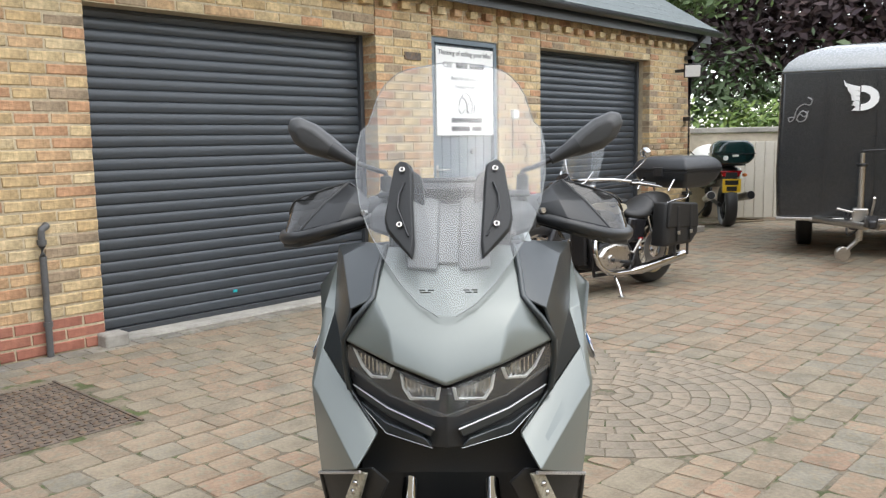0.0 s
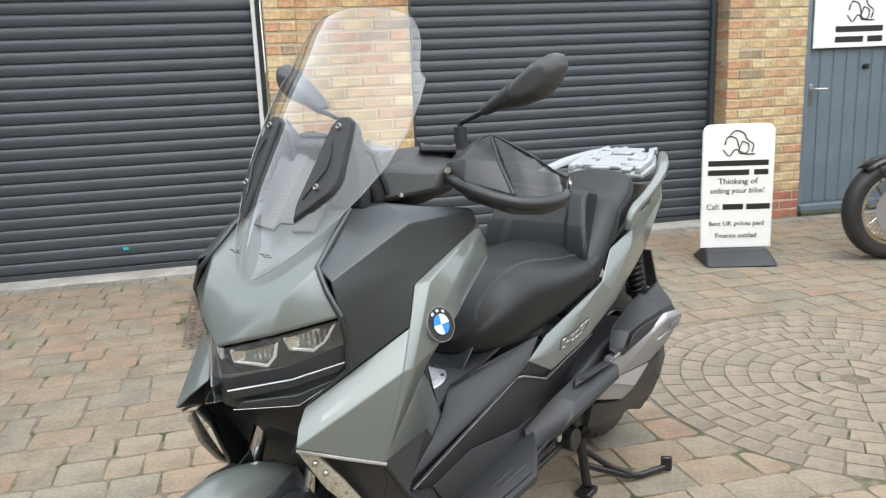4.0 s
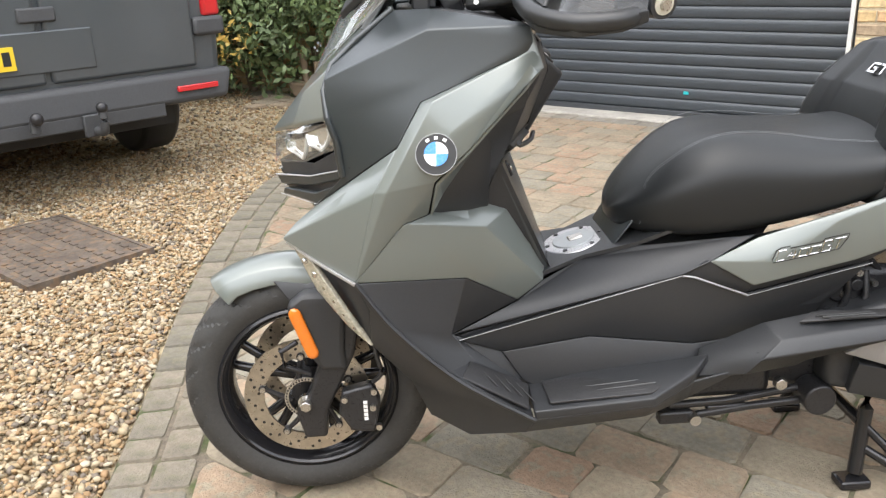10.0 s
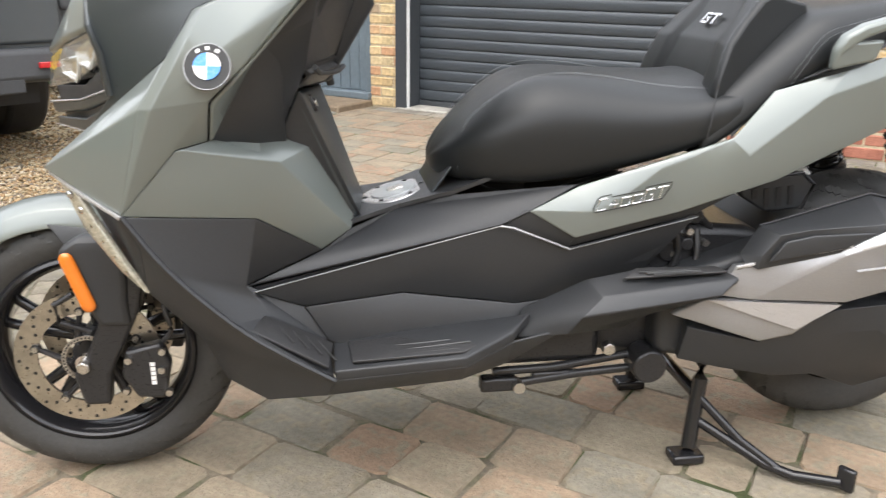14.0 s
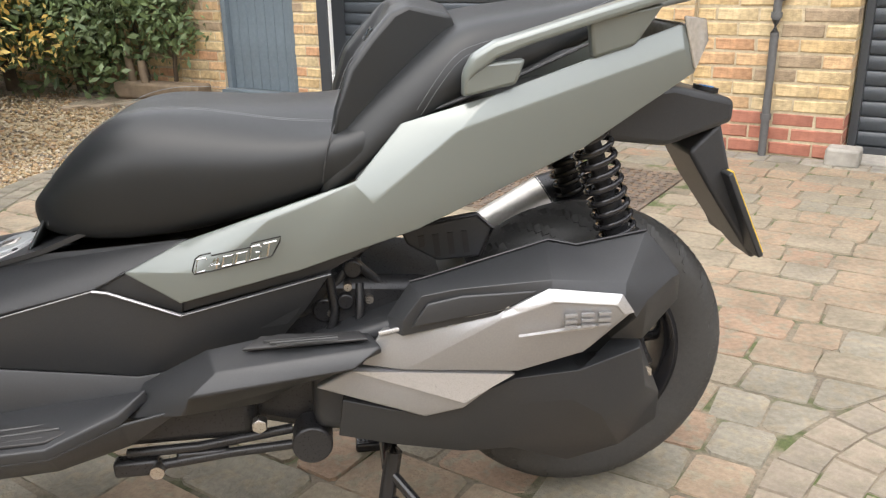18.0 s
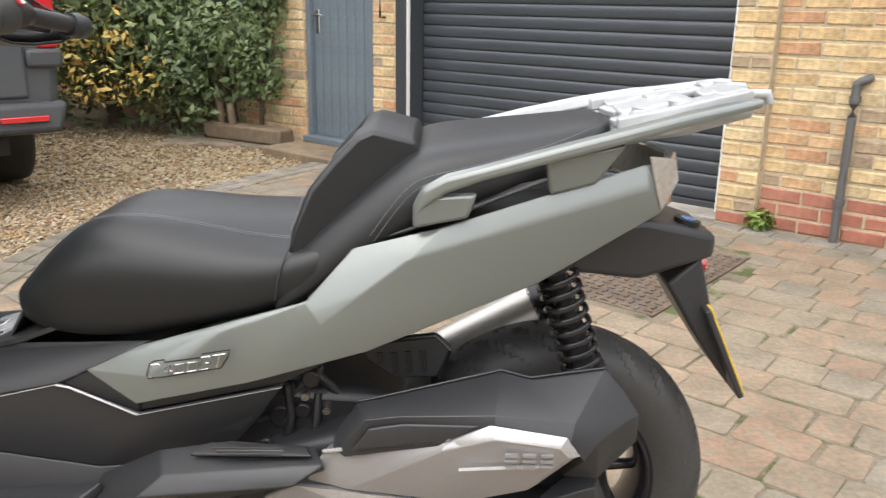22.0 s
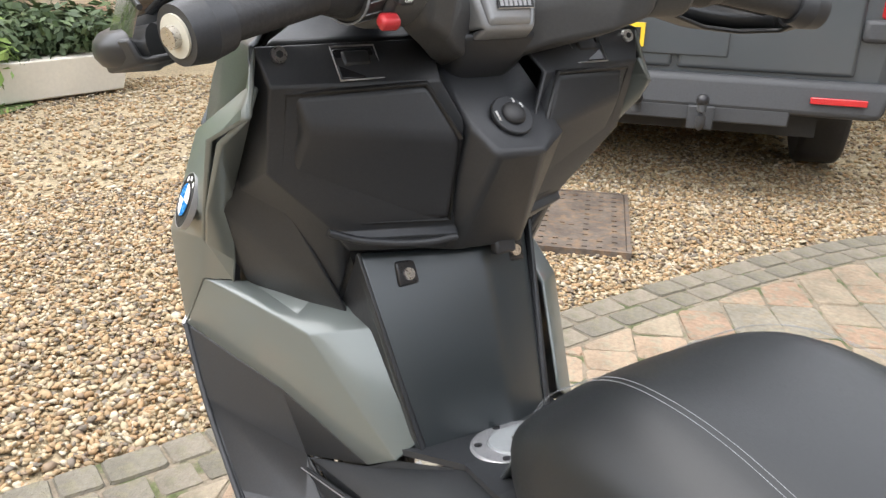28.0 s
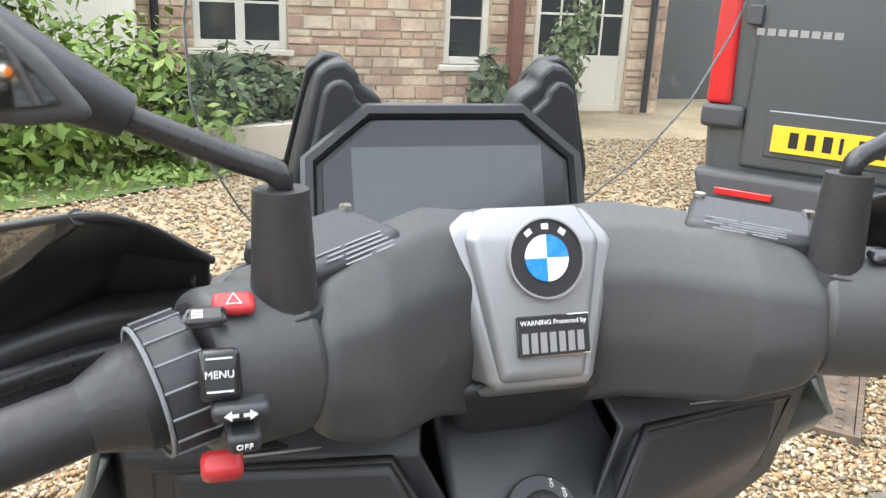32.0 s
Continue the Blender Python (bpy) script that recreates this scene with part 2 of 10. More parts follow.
M_VAN = mat("graphite_van_paint", (0.085, 0.095, 0.102), 0.33, 0.4, vary=0.04, scale=400, coat=0.5, stain=0.05)
M_VANBLACK = mat("grey_black_bumper_plastic", (0.05, 0.052, 0.055), 0.6, vary=0.12, scale=120, bump=0.05)
M_VANGLASS = mat("dark_van_glass", (0.012, 0.015, 0.016), 0.05, vary=0.03, scale=40, coat=0.6)
M_STONE = mat("old_stone_brick", (0.48, 0.35, 0.25), 0.9, vary=0.2, scale=18, bump=0.3, island=1, stain=0.25, stain_scale=4,
              second=[(0.54, 0.41, 0.29), (0.43, 0.28, 0.2), (0.56, 0.46, 0.34), (0.47, 0.32, 0.22), (0.38, 0.25, 0.18), (0.55, 0.42, 0.3)])
M_CREAM = mat("cream_painted_wood", (0.66, 0.62, 0.53), 0.5, vary=0.05, scale=40, stain=0.08)
M_PANE = mat("window_pane", (0.02, 0.024, 0.024), 0.04, vary=0.03, scale=30, coat=0.7)
M_LEAF = mat("leaf", (0.115, 0.165, 0.062), 0.55, vary=0.2, scale=20, island=1, second=[(0.090, 0.135, 0.055), (0.145, 0.205, 0.075), (0.115, 0.155, 0.065)])
M_LEAFDARK = mat("dark_leaf", (0.075, 0.115, 0.045), 0.55, vary=0.2, scale=20, island=1, second=[(0.042, 0.07, 0.03), (0.09, 0.13, 0.05)])
M_LEAFPURPLE = mat("purple_leaf", (0.06, 0.035, 0.037), 0.6, vary=0.2, scale=20, island=1, second=[(0.03, 0.015, 0.02), (0.065, 0.035, 0.032)])
M_LEAFLIME = mat("bright_leaf", (0.14, 0.22, 0.04), 0.6, vary=0.2, scale=20, island=1, second=[(0.10, 0.17, 0.03), (0.2, 0.27, 0.06)])
M_FLOWER = mat("yellow_blossom", (0.62, 0.42, 0.08), 0.6, vary=0.2, scale=30, island=1, second=[(0.7, 0.55, 0.2), (0.5, 0.3, 0.05)])
M_BARK = mat("bark", (0.10, 0.075, 0.05), 0.9, vary=0.3, scale=20, bump=0.5)
M_GRASS = mat("grass", (0.10, 0.16, 0.04), 0.8, vary=0.3, scale=20, island=1, second=[(0.08, 0.12, 0.03), (0.14, 0.2, 0.05)])
M_SIGN = mat("white_sign_board", (0.80, 0.80, 0.77), 0.45, vary=0.03, scale=30, stain=0.04)
M_TRAILER = mat("black_trailer_panel", (0.02, 0.022, 0.024), 0.25, vary=0.05, scale=60, coat=0.4)
M_WOOD = mat("weathered_timber", (0.2, 0.15, 0.10), 0.85, vary=0.25, scale=14, bump=0.3, stain=0.2)
M_LEATHER = mat("black_leather", (0.015, 0.015, 0.015), 0.5, vary=0.1, scale=200, bump=0.08)
M_CREAMTANK = mat("cream_tank_enamel", (0.62, 0.58, 0.47), 0.15, coat=0.8, vary=0.02, scale=60)
M_GREEN = mat("dark_green_enamel", (0.008, 0.03, 0.03), 0.15, coat=0.8, vary=0.02, scale=60)

# ---- building helpers ----
def part(name, bm, material, parent=None, label="", smooth=0, bevel=0.0, seg=2, solid=0.0, offset=-1.0, kind=""):
    """Links a bmesh as one mesh object under its thing. smooth: angle in degrees under which edges shade smooth."""
    me = bpy.data.meshes.new(name)
    bmesh.ops.recalc_face_normals(bm, faces=bm.faces)
    if smooth:
        for f_ in bm.faces:
            f_.smooth = True
    if solid and parent is not None and parent.name.startswith("scooter"):
        # thickness grows inwards, towards the middle of the machine
        turn = sum(f_.calc_area() * f_.normal.dot(f_.calc_center_median() - Vector((min(max(f_.calc_center_median().x, 0.35), 1.5), 0, 0.62))) for f_ in bm.faces)
        if turn < 0:
            bmesh.ops.reverse_faces(bm, faces=bm.faces[:])
    bm.to_mesh(me)
    bm.free()
    mats_ = material if isinstance(material, (list, tuple)) else [material]
    for m_ in mats_:
        me.materials.append(m_)
    ob = new(name, me)
    if smooth:
        me.set_sharp_from_angle(angle=radians(smooth))
    if solid:
        md = ob.modifiers.new("thick", "SOLIDIFY")
        md.thickness, md.offset, md.use_even_offset = solid, offset, True
    if bevel:
        md = ob.modifiers.new("edge", "BEVEL")
        md.width, md.segments, md.limit_method, md.angle_limit = bevel, seg, "ANGLE", radians(18)
        md.harden_normals = False
        me.set_sharp_from_angle(angle=radians(50)) if not smooth else None
        for p_ in me.polygons:
            p_.use_smooth = True
    ob.parent = parent
    if label or kind:
        tagged(ob, label, kind=kind)
    return ob


def thing(name, label, category, m=None, group="", kind=""):
    ob = new(name)
    if m is not None:
        ob.matrix_world = m
    return tagged(ob, label, category, group, kind)


def B():
    return bmesh.new()


def box(bm, x0, x1, y0, y1, z0, z1, m=None):
    r = bmesh.ops.create_cube(bm, size=1.0, matrix=Matrix.Translation(((x0 + x1) / 2, (y0 + y1) / 2, (z0 + z1) / 2)) @
                              Matrix.Diagonal((x1 - x0, y1 - y0, z1 - z0, 1)))
    if m is not None:
        bmesh.ops.transform(bm, matrix=m, verts=r["verts"])
    return bm


def rod(bm, a, b_, r0, r1=None, n=12):
    """A tapered bar from a to b_."""
    a, b_ = Vector(a), Vector(b_)
    d = b_ - a
    m = Matrix.Translation((a + b_) / 2) @ d.to_track_quat("Z", "Y").to_matrix().to_4x4()
    bmesh.ops.create_cone(bm, cap_ends=True, segments=n, radius1=r0, radius2=r0 if r1 is None else r1, depth=d.length, matrix=m)
    return bm


def disc(bm, c, axis, r, depth, n=24, r2=None):
    a = Vector(axis).normalized() * depth / 2
    return rod(bm, Vector(c) - a, Vector(c) + a, r, r2, n)


def ball(bm, c, r, sx=1, sy=1, sz=1, n=12):
    bmesh.ops.create_uvsphere(bm, u_segments=n, v_segments=max(6, n // 2), radius=1.0,
                              matrix=Matrix.Translation(c) @ Matrix.Diagonal((r * sx, r * sy, r * sz, 1)))
    return bm


def tube(bm, pts, r, n=8, taper=None, closed=False):
    """A round bar along points."""
    pts = [Vector(p) for p in pts]
    rings = []
    k = len(pts)
    for i, p in enumerate(pts):
        a = pts[(i - 1) % k] if (i or closed) else p
        b_ = pts[(i + 1) % k] if (i < k - 1 or closed) else p
        d = (b_ - a).normalized()
        q = d.to_track_quat("Z", "Y")
        rr = r if taper is None else r + (taper - r) * i / (k - 1)
        rings.append([bm.verts.new(p + q @ Vector((rr * math.cos(2 * math.pi * j / n), rr * math.sin(2 * math.pi * j / n), 0))) for j in range(n)])
    for i in range(k if closed else k - 1):
        r0, r1 = rings[i], rings[(i + 1) % k]
        off = 0
        if closed and i == k - 1:
            off = min(range(n), key=lambda o: (r0[0].co - r1[o].co).length)
        for j in range(n):
            bm.faces.new((r0[j], r0[(j + 1) % n], r1[(j + 1 + off) % n], r1[(j + off) % n]))
    if not closed:
        bm.faces.new(rings[0][::-1])
        bm.faces.new(rings[-1])
    return bm


def curve_pts(pts, n=6):
    """Smooth points through the given ones."""
    p = [Vector(v) for v in pts]
    p = [2 * p[0] - p[1], *p, 2 * p[-1] - p[-2]]
    out = []
    for i in range(1, len(p) - 2):
        for j in range(n):
            t = j / n
            a, b_, c, d = p[i - 1], p[i], p[i + 1], p[i + 2]
            out.append(0.5 * ((2 * b_) + (c - a) * t + (2 * a - 5 * b_ + 4 * c - d) * t * t + (3 * b_ - a - 3 * c + d) * t ** 3))
    return out + [p[-2]]


def plate(bm, outline, y0, y1):
    """A flat outline in x and z, as thick as from y0 to y1."""
    a = [bm.verts.new((x, y0, z)) for x, z in outline]
    b_ = [bm.verts.new((x, y1, z)) for x, z in outline]
    bm.faces.new(a)
    bm.faces.new(b_[::-1])
    for i in range(len(a)):
        j = (i + 1) % len(a)
        bm.faces.new((a[i], b_[i], b_[j], a[j]))
    return bm


def faces(bm, verts, polys):
    v = [bm.verts.new(p) for p in verts]
    for p in polys:
        bm.faces.new([v[i] for i in p])
    return bm


def spin_profile(bm, profile, c, n=48, axis="y"):
    """A ring from a profile of (radius, across) turned about an axle along y through c."""
    rings = []
    for i in range(n):
        a = 2 * math.pi * i / n
        rings.append([bm.verts.new((c[0] + r * math.cos(a), c[1] + w, c[2] + r * math.sin(a))) for r, w in profile])
    for i in range(n):
        p, q = rings[i], rings[(i + 1) % n]
        for j in range(len(profile) - 1):
            bm.faces.new((p[j], p[j + 1], q[j + 1], q[j]))
    return bm


def mirror_y(bm):
    """Adds the far half of a shape made for the near half."""
    r = bmesh.ops.duplicate(bm, geom=bm.verts[:] + bm.edges[:] + bm.faces[:])
    vs = [g for g in r["geom"] if isinstance(g, bmesh.types.BMVert)]
    fs = [g for g in r["geom"] if isinstance(g, bmesh.types.BMFace)]
    for v in vs:
        v.co.y = -v.co.y
    bmesh.ops.reverse_faces(bm, faces=fs)
    bmesh.ops.remove_doubles(bm, verts=bm.verts, dist=0.0008)
    return bm




def words(name, text, size, material, parent, m, depth=0.0006, space=1.0):
    """Raised lettering, as a mesh, centred at the pose m."""
    cu = bpy.data.curves.new(name, "FONT")
    cu.body, cu.size, cu.align_x, cu.align_y, cu.extrude, cu.space_character, cu.resolution_u = text, size, "CENTER", "CENTER", depth, space, 2
    tmp = new("lettering_source", cu)
    me = bpy.data.meshes.new_from_object(tmp.evaluated_get(bpy.context.evaluated_depsgraph_get()))
    bpy.data.objects.remove(tmp)
    bpy.data.curves.remove(cu)
    me.materials.clear()
    me.materials.append(material)
    ob = new(name, me)
    ob.parent = parent
    ob.matrix_world = m
    return ob


def bars(bm, m, rows, height, gap, depth=0.001):
    """Lines of writing as plain bars: rows of (start, width) lists, downwards."""
    y = 0.0
    for row in rows:
        for x0, w in row:
            box(bm, x0, x0 + w, y - height, y, 0, depth, m)
        y -= height + gap
    return bm


# the long garage wall: s along it, d out into the yard
W0, WA = Vector((3.43, 2.62, 0)), radians(-39.8)
WU, WN = Vector((math.cos(WA), math.sin(WA), 0)), Vector((math.sin(WA), -math.cos(WA), 0))
WALL = Matrix(((WU.x, -WN.x, 0, W0.x), (WU.y, -WN.y, 0, W0.y), (0, 0, 1, 0), (0, 0, 0, 1)))  # local x = s, local -y = d


def wp(s, d=0.0, z=0.0):
    return W0 + WU * s + WN * d + Vector((0, 0, z))

# ---- ground ----
def flat(name, pts, z, material, label, category):
    bm = B()
    v = [bm.verts.new((x, y, z)) for x, y in pts]
    bm.faces.new(v)
    bmesh.ops.triangulate(bm, faces=bm.faces[:])
    ob = part(name, bm, material)
    return tagged(ob, label, category, kind="structure")


# the edge between paving and gravel: straight beside the scooter, then bending to the wall
EDGE = curve_pts([(-0.46, -6.0, 0), (-0.48, -2.0, 0), (-0.5, 0.0, 0), (-0.57, 1.2, 0), (-0.56, 2.1, 0), (-0.46, 2.85, 0), (-0.18, 3.5, 0),
                  (0.12, 4.05, 0), (0.42, 4.5, 0), (0.72, 4.88, 0)], 6)
flat("ground", [(-400, -400), (400, -400), (400, 400), (-400, 400)], -0.06, M_GRASS, "open ground reaching to the horizon", "ground")
paving = flat("paving", [(p.x, p.y) for p in EDGE] + [(9.2, -2.0), (16, -4.5), (16, -16), (-0.46, -16)], -0.0045, M_JOINT,
              "sandy joints under weathered block paving", "paving")
gravel_bed = flat("gravel_drive", [(p.x, p.y) for p in EDGE[::-1]] + [(-0.46, -16), (-14, -16), (-14, 14), (-5, 12), (0.2, 5.3)], -0.03, M_GRAVELBED,
                  "gravel drive of tan flint pebbles", "gravel")
CIRC = Vector((2.62, -0.68, 0))
CIRC_R = 0.88

# plain unseen wall, added to close the open side and block its light
part("wall_boundary", box(B(), -4.0, 9.3, -5.75, -5.5, 0, 2.6), M_BRICKJ, label="unseen plain buff brick wall added to block low sky light", kind="structure")

# ---- garage range ----
def wall_box(name, s0, s1, z0, z1, label, d0=-0.3, d1=-0.004):
    bm = box(B(), s0 + 0.006, s1 - 0.006, -d1, -d0, z0, z1)
    ob = part(name, bm, M_MORTAR)
    ob.matrix_world = WALL
    return tagged(ob, label, "wall", kind="structure")


EAVE = 2.62
GAR = [(-3.05, -0.66, 2.2), (0.33, 2.80, 2.19), (5.16, 7.48, 2.24)]
piers = {}
piers["a"] = wall_box("wall_1", -9.5, -4.06, -0.05, EAVE, "old buff stone and brick wall half hidden by ivy")
piers["b"] = wall_box("wall_2", -3.32, -3.05, -0.05, EAVE, "narrow buff brick pier beside a painted door")
piers["c"] = wall_box("wall_3", -0.66, 0.33, -0.05, EAVE, "mottled buff brick pier with a red brick plinth")
piers["d"] = wall_box("wall_4", 2.80, 3.50, -0.05, EAVE, "mottled buff brick pier between garage and side door")
piers["e"] = wall_box("wall_5", 4.45, 5.16, -0.05, EAVE, "mottled buff brick pier beside the side door")
piers["f"] = wall_box("wall_6", 7.48, 8.62, -0.05, EAVE, "mottled buff brick pier at the end of the garages")
piers["g"] = wall_box("wall_7", -4.06, -3.32, 2.05, EAVE, "buff brick over the painted side door")
for i_, (a_, b_, h_) in enumerate(GAR):
    piers["h%d" % i_] = wall_box("wall_%d" % (8 + i_), a_, b_, h_, EAVE, "buff brick courses over the garage shutter")
piers["k"] = wall_box("wall_11", 3.50, 4.45, 2.23, EAVE, "buff brick courses over the side door")


def end_wall():
    bm = box(B(), 8.3, 8.62, 0.3, 6.5, -0.05, EAVE)
    ob = part("wall_12", bm, M_MORTAR)
    ob.matrix_world = WALL
    tagged(ob, "buff brick end wall of the garages", "wall", kind="structure")


end_wall()


def shutter(name, s0, s1, h):
    t = thing(name, "anthracite insulated roller shutter door, closed", "garage door", WALL @ pose(0, 0.2, 0), group="garage doors", kind="structure")
    n = int(h / 0.077)
    bm = B()
    prof = [(0.0, 0.0), (0.0025, 0.005), (0.012, 0.0095), (0.026, 0.0125), (0.040, 0.0132), (0.054, 0.0118), (0.066, 0.0085), (0.073, 0.0045), (0.0758, 0.0)]
    slat = bpy.data.meshes.new("slat")
    rows = [[bm.verts.new((sx, -y, z)) for z, y in prof] for sx in (s0 + 0.03, s1 - 0.03)]
    for j in range(len(prof) - 1):
        bm.faces.new((rows[0][j], rows[0][j + 1], rows[1][j + 1], rows[1][j]))
    bm.to_mesh(slat)
    bm.free()
    slat.materials.append(M_SHUTTER)
    for p_ in slat.polygons:
        p_.use_smooth = True
    slat.set_sharp_from_angle(angle=radians(50))
    for i in range(n + 1):
        ob = new("slat", slat)
        ob.parent = t
        ob.location = (0, 0, 0.05 + i * 0.077)
    part("bottom_rail", box(B(), s0 + 0.03, s1 - 0.03, -0.02, 0.01, 0.0, 0.048), M_ANTH, t, bevel=0.004)
    for sx, mt in ((s0 + 0.005, M_ANTH), (s1 - 0.045, M_ANTH)):
        part("guide_rail", box(B(), sx, sx + 0.04, -0.05, 0.02, 0, h), mt, t, bevel=0.003)
    part("head_rail", box(B(), s0, s1, -0.03, 0.02, h - 0.02, h + 0.12), M_ANTH, t)
    part("backing", box(B(), s0, s1, 0.03, 0.05, 0, h), M_ANTH, t)
    return t


g_doors = [shutter("garage_door_%d" % (i_ + 1), *g_) for i_, g_ in enumerate(GAR)]
# pale edge seal and black jamb of the first shutter, blue stickers at the slat feet
part("edge_seal", box(B(), GAR[0][1] - 0.066, GAR[0][1] - 0.040, -0.090, -0.052, 0, GAR[0][2]), M_WHITE, g_doors[0], "white edge seal strip")
part("jamb_post", box(B(), GAR[0][0] - 0.03, GAR[0][0] + 0.06, -0.215, -0.02, 0, GAR[0][2]), M_ANTH, g_doors[0], "dark metal jamb post", bevel=0.004)
part("edge_strip", box(B(), GAR[0][0] + 0.062, GAR[0][0] + 0.069, -0.2, -0.17, 0, GAR[0][2]), M_WHITE, g_doors[0], "white edge seal strip")
M_STICK = mat("turquoise_sticker", (0.02, 0.42, 0.46), 0.4, vary=0.05, scale=50)
for gi, ss in ((0, -1.72), (1, 1.42)):
    part("sticker", box(B(), ss, ss + 0.035, -0.022, -0.018, 0.165, 0.185), M_STICK, g_doors[gi], "small turquoise sticker")
for i_, (a_, b_, h_) in enumerate(GAR):
    bm = box(B(), a_ - 0.02, b_ + 0.02, -0.02, 0.35, -0.05, 0.012)
    ob = part("threshold_%d" % (i_ + 1), bm, M_CONCRETE, bevel=0.006)
    ob.matrix_world = WALL
    tagged(ob, "pale concrete strip under the shutter", "threshold", kind="structure")


def plank_door(name, s0, s1, h, label, knob):
    t = thing(name, label, "door", WALL @ pose(0, 0.07, 0), kind="structure")
    w = s1 - s0
    part("door_frame", box(box(box(B(), s0, s0 + 0.05, -0.05, 0.05, 0, h), s1 - 0.05, s1, -0.05, 0.05, 0, h), s0 + 0.05, s1 - 0.05, -0.05, 0.05, h - 0.05, h), M_DOOR, t, bevel=0.004)
    n = 7
    pw = (w - 0.1) / n
    bm = box(B(), 0.002, pw - 0.002, -0.012, 0.012, 0.1, h - 0.055)
    bmesh.ops.bevel(bm, geom=[e for e in bm.edges if abs(e.verts[0].co.z - e.verts[1].co.z) > 0.5], offset=0.005, segments=1, affect="EDGES")
    me = bpy.data.meshes.new("board")
    bm.to_mesh(me)
    bm.free()
    me.materials.append(M_DOOR)
    for i in range(n):
        ob = new("board", me)
        ob.parent = t
        ob.location = (s0 + 0.05 + i * pw, 0, 0)
    part("door_sill", box(B(), s0 - 0.01, s1 + 0.01, -0.11, 0.05, 0.045, 0.095), M_DOOR, t, "grey painted weather bar", bevel=0.006)
    part("door_core", box(B(), s0 + 0.04, s1 - 0.04, 0.02, 0.03, 0.05, h - 0.03), M_ANTH, t)
    hx = s0 + 0.10 if knob < 0 else s1 - 0.10
    hd = part("door_handle", tube(B(), [(hx, -0.02, 1.02), (hx, -0.06, 1.02), (hx + 0.01, -0.065, 1.02), (hx + 0.11, -0.065, 1.02)], 0.008), M_STEEL, t, "steel lever handle", smooth=40)
    part("lock_plate", box(B(), hx - 0.018, hx + 0.018, -0.018, -0.01, 0.88, 1.06), M_STEEL, t, bevel=0.004)
    part("knocker", disc(B(), (s0 + w * 0.62, -0.03, 1.18), (0, 1, 0), 0.022, 0.03, 16), M_BLACKMETAL, t, "black iron knob", smooth=40)
    return t


door_a = plank_door("door_1", -4.06, -3.32, 2.05, "blue-grey painted plank door, closed", -1)
door_b = plank_door("door_2", 3.50, 4.45, 2.23, "blue-grey painted plank door with a white sign board", -1)
for hz in (0.45, 1.45):
    part("hinge", box(B(), 4.385, 4.41, -0.03, -0.01, hz, hz + 0.1), M_STEEL, door_b, bevel=0.002)


# roof: slates on the slope above the eaves, with a gutter
def roof():
    t = thing("roof", "grey slate pitched roof with a black gutter", "roof", WALL, kind="structure")
    part("deck", faces(B(), [(-9.8, -0.25, EAVE + 0.02), (8.8, -0.25, EAVE + 0.02), (8.8, 3.2, EAVE + 2.2), (-9.8, 3.2, EAVE + 2.2)], [(0, 1, 2, 3)]), M_SLATE, t, solid=0.05)
    bm = B()
    sl = Vector((0, 3.45, 2.18)).normalized()
    for r in range(14):
        p = Vector((0, -0.27, EAVE + 0.05)) + sl * (r * 0.21)
        off = 0.15 if r % 2 else 0
        for c in range(62):
            x = -9.75 + off + c * 0.3
            if x + 0.29 > 8.85:
                continue
            q = p + Vector((0, 0, 0.004))
            e = sl * 0.25
            jit = random.uniform(0, 0.004)
            vs = [q + Vector((x, 0, 0.012 + jit)), q + Vector((x + 0.295, 0, 0.012 + jit)), q + e + Vector((x + 0.295, 0, 0.0)), q + e + Vector((x, 0, 0.0)),
                  q + Vector((x, 0, 0.002)), q + Vector((x + 0.295, 0, 0.002))]
            faces(bm, vs, [(0, 1, 2, 3), (4, 5, 1, 0)])
    part("slate", bm, M_SLATE, t, "overlapping grey slates", kind="stuff")
    bm = B()
    n = 8
    pr = [(-0.25 - 0.055 + 0.055 * math.cos(a), EAVE + 0.03 + 0.055 * math.sin(a)) for a in [math.pi + i * math.pi / n for i in range(n + 1)]]
    rr = [[bm.verts.new((x, y, z)) for y, z in pr] for x in (-9.8, 8.8)]
    for j in range(n):
        bm.faces.new((rr[0][j], rr[0][j + 1], rr[1][j + 1], rr[1][j]))
    part("gutter", bm, M_BLACKMETAL, t, "black half-round gutter", smooth=60, solid=0.004)
    part("fascia", box(B(), -9.8, 8.8, -0.18, -0.15, EAVE - 0.1, EAVE + 0.02), M_ANTH, t)
    part("soffit", box(B(), -9.8, 8.8, -0.18, 0.0, EAVE - 0.012, EAVE - 0.002), M_ANTH, t)


roof()

# ---- the scooter: x runs from its nose to its tail, its left side is at negative y ----
scooter = thing("scooter", "grey-green maxi scooter with tall clear windscreen on its centre stand", "scooter")


def both(v):
    return [(x, -y, z) for x, y, z in v]


def panel(name, verts, polys, material, label="", bevel=0.006, thick=0.006, sides=2, seg=3, parent=None):
    """A moulded panel of the left side, and its twin."""
    out = []
    for k in range(sides):
        bm = faces(B(), verts if k == 0 else both(verts), polys)
        out.append(part(name, bm, material, parent or scooter, label, bevel=bevel, seg=seg, solid=thick))
    return out


def loft(bm, rings, cap=True):
    vs = [[bm.verts.new(p) for p in r] for r in rings]
    n = len(vs[0])
    for a, b_ in zip(vs, vs[1:]):
        for j in range(n):
            bm.faces.new((a[j], a[(j + 1) % n], b_[(j + 1) % n], b_[j]))
    if cap:
        bm.faces.new(vs[0][::-1])
        bm.faces.new(vs[-1])
    return bm


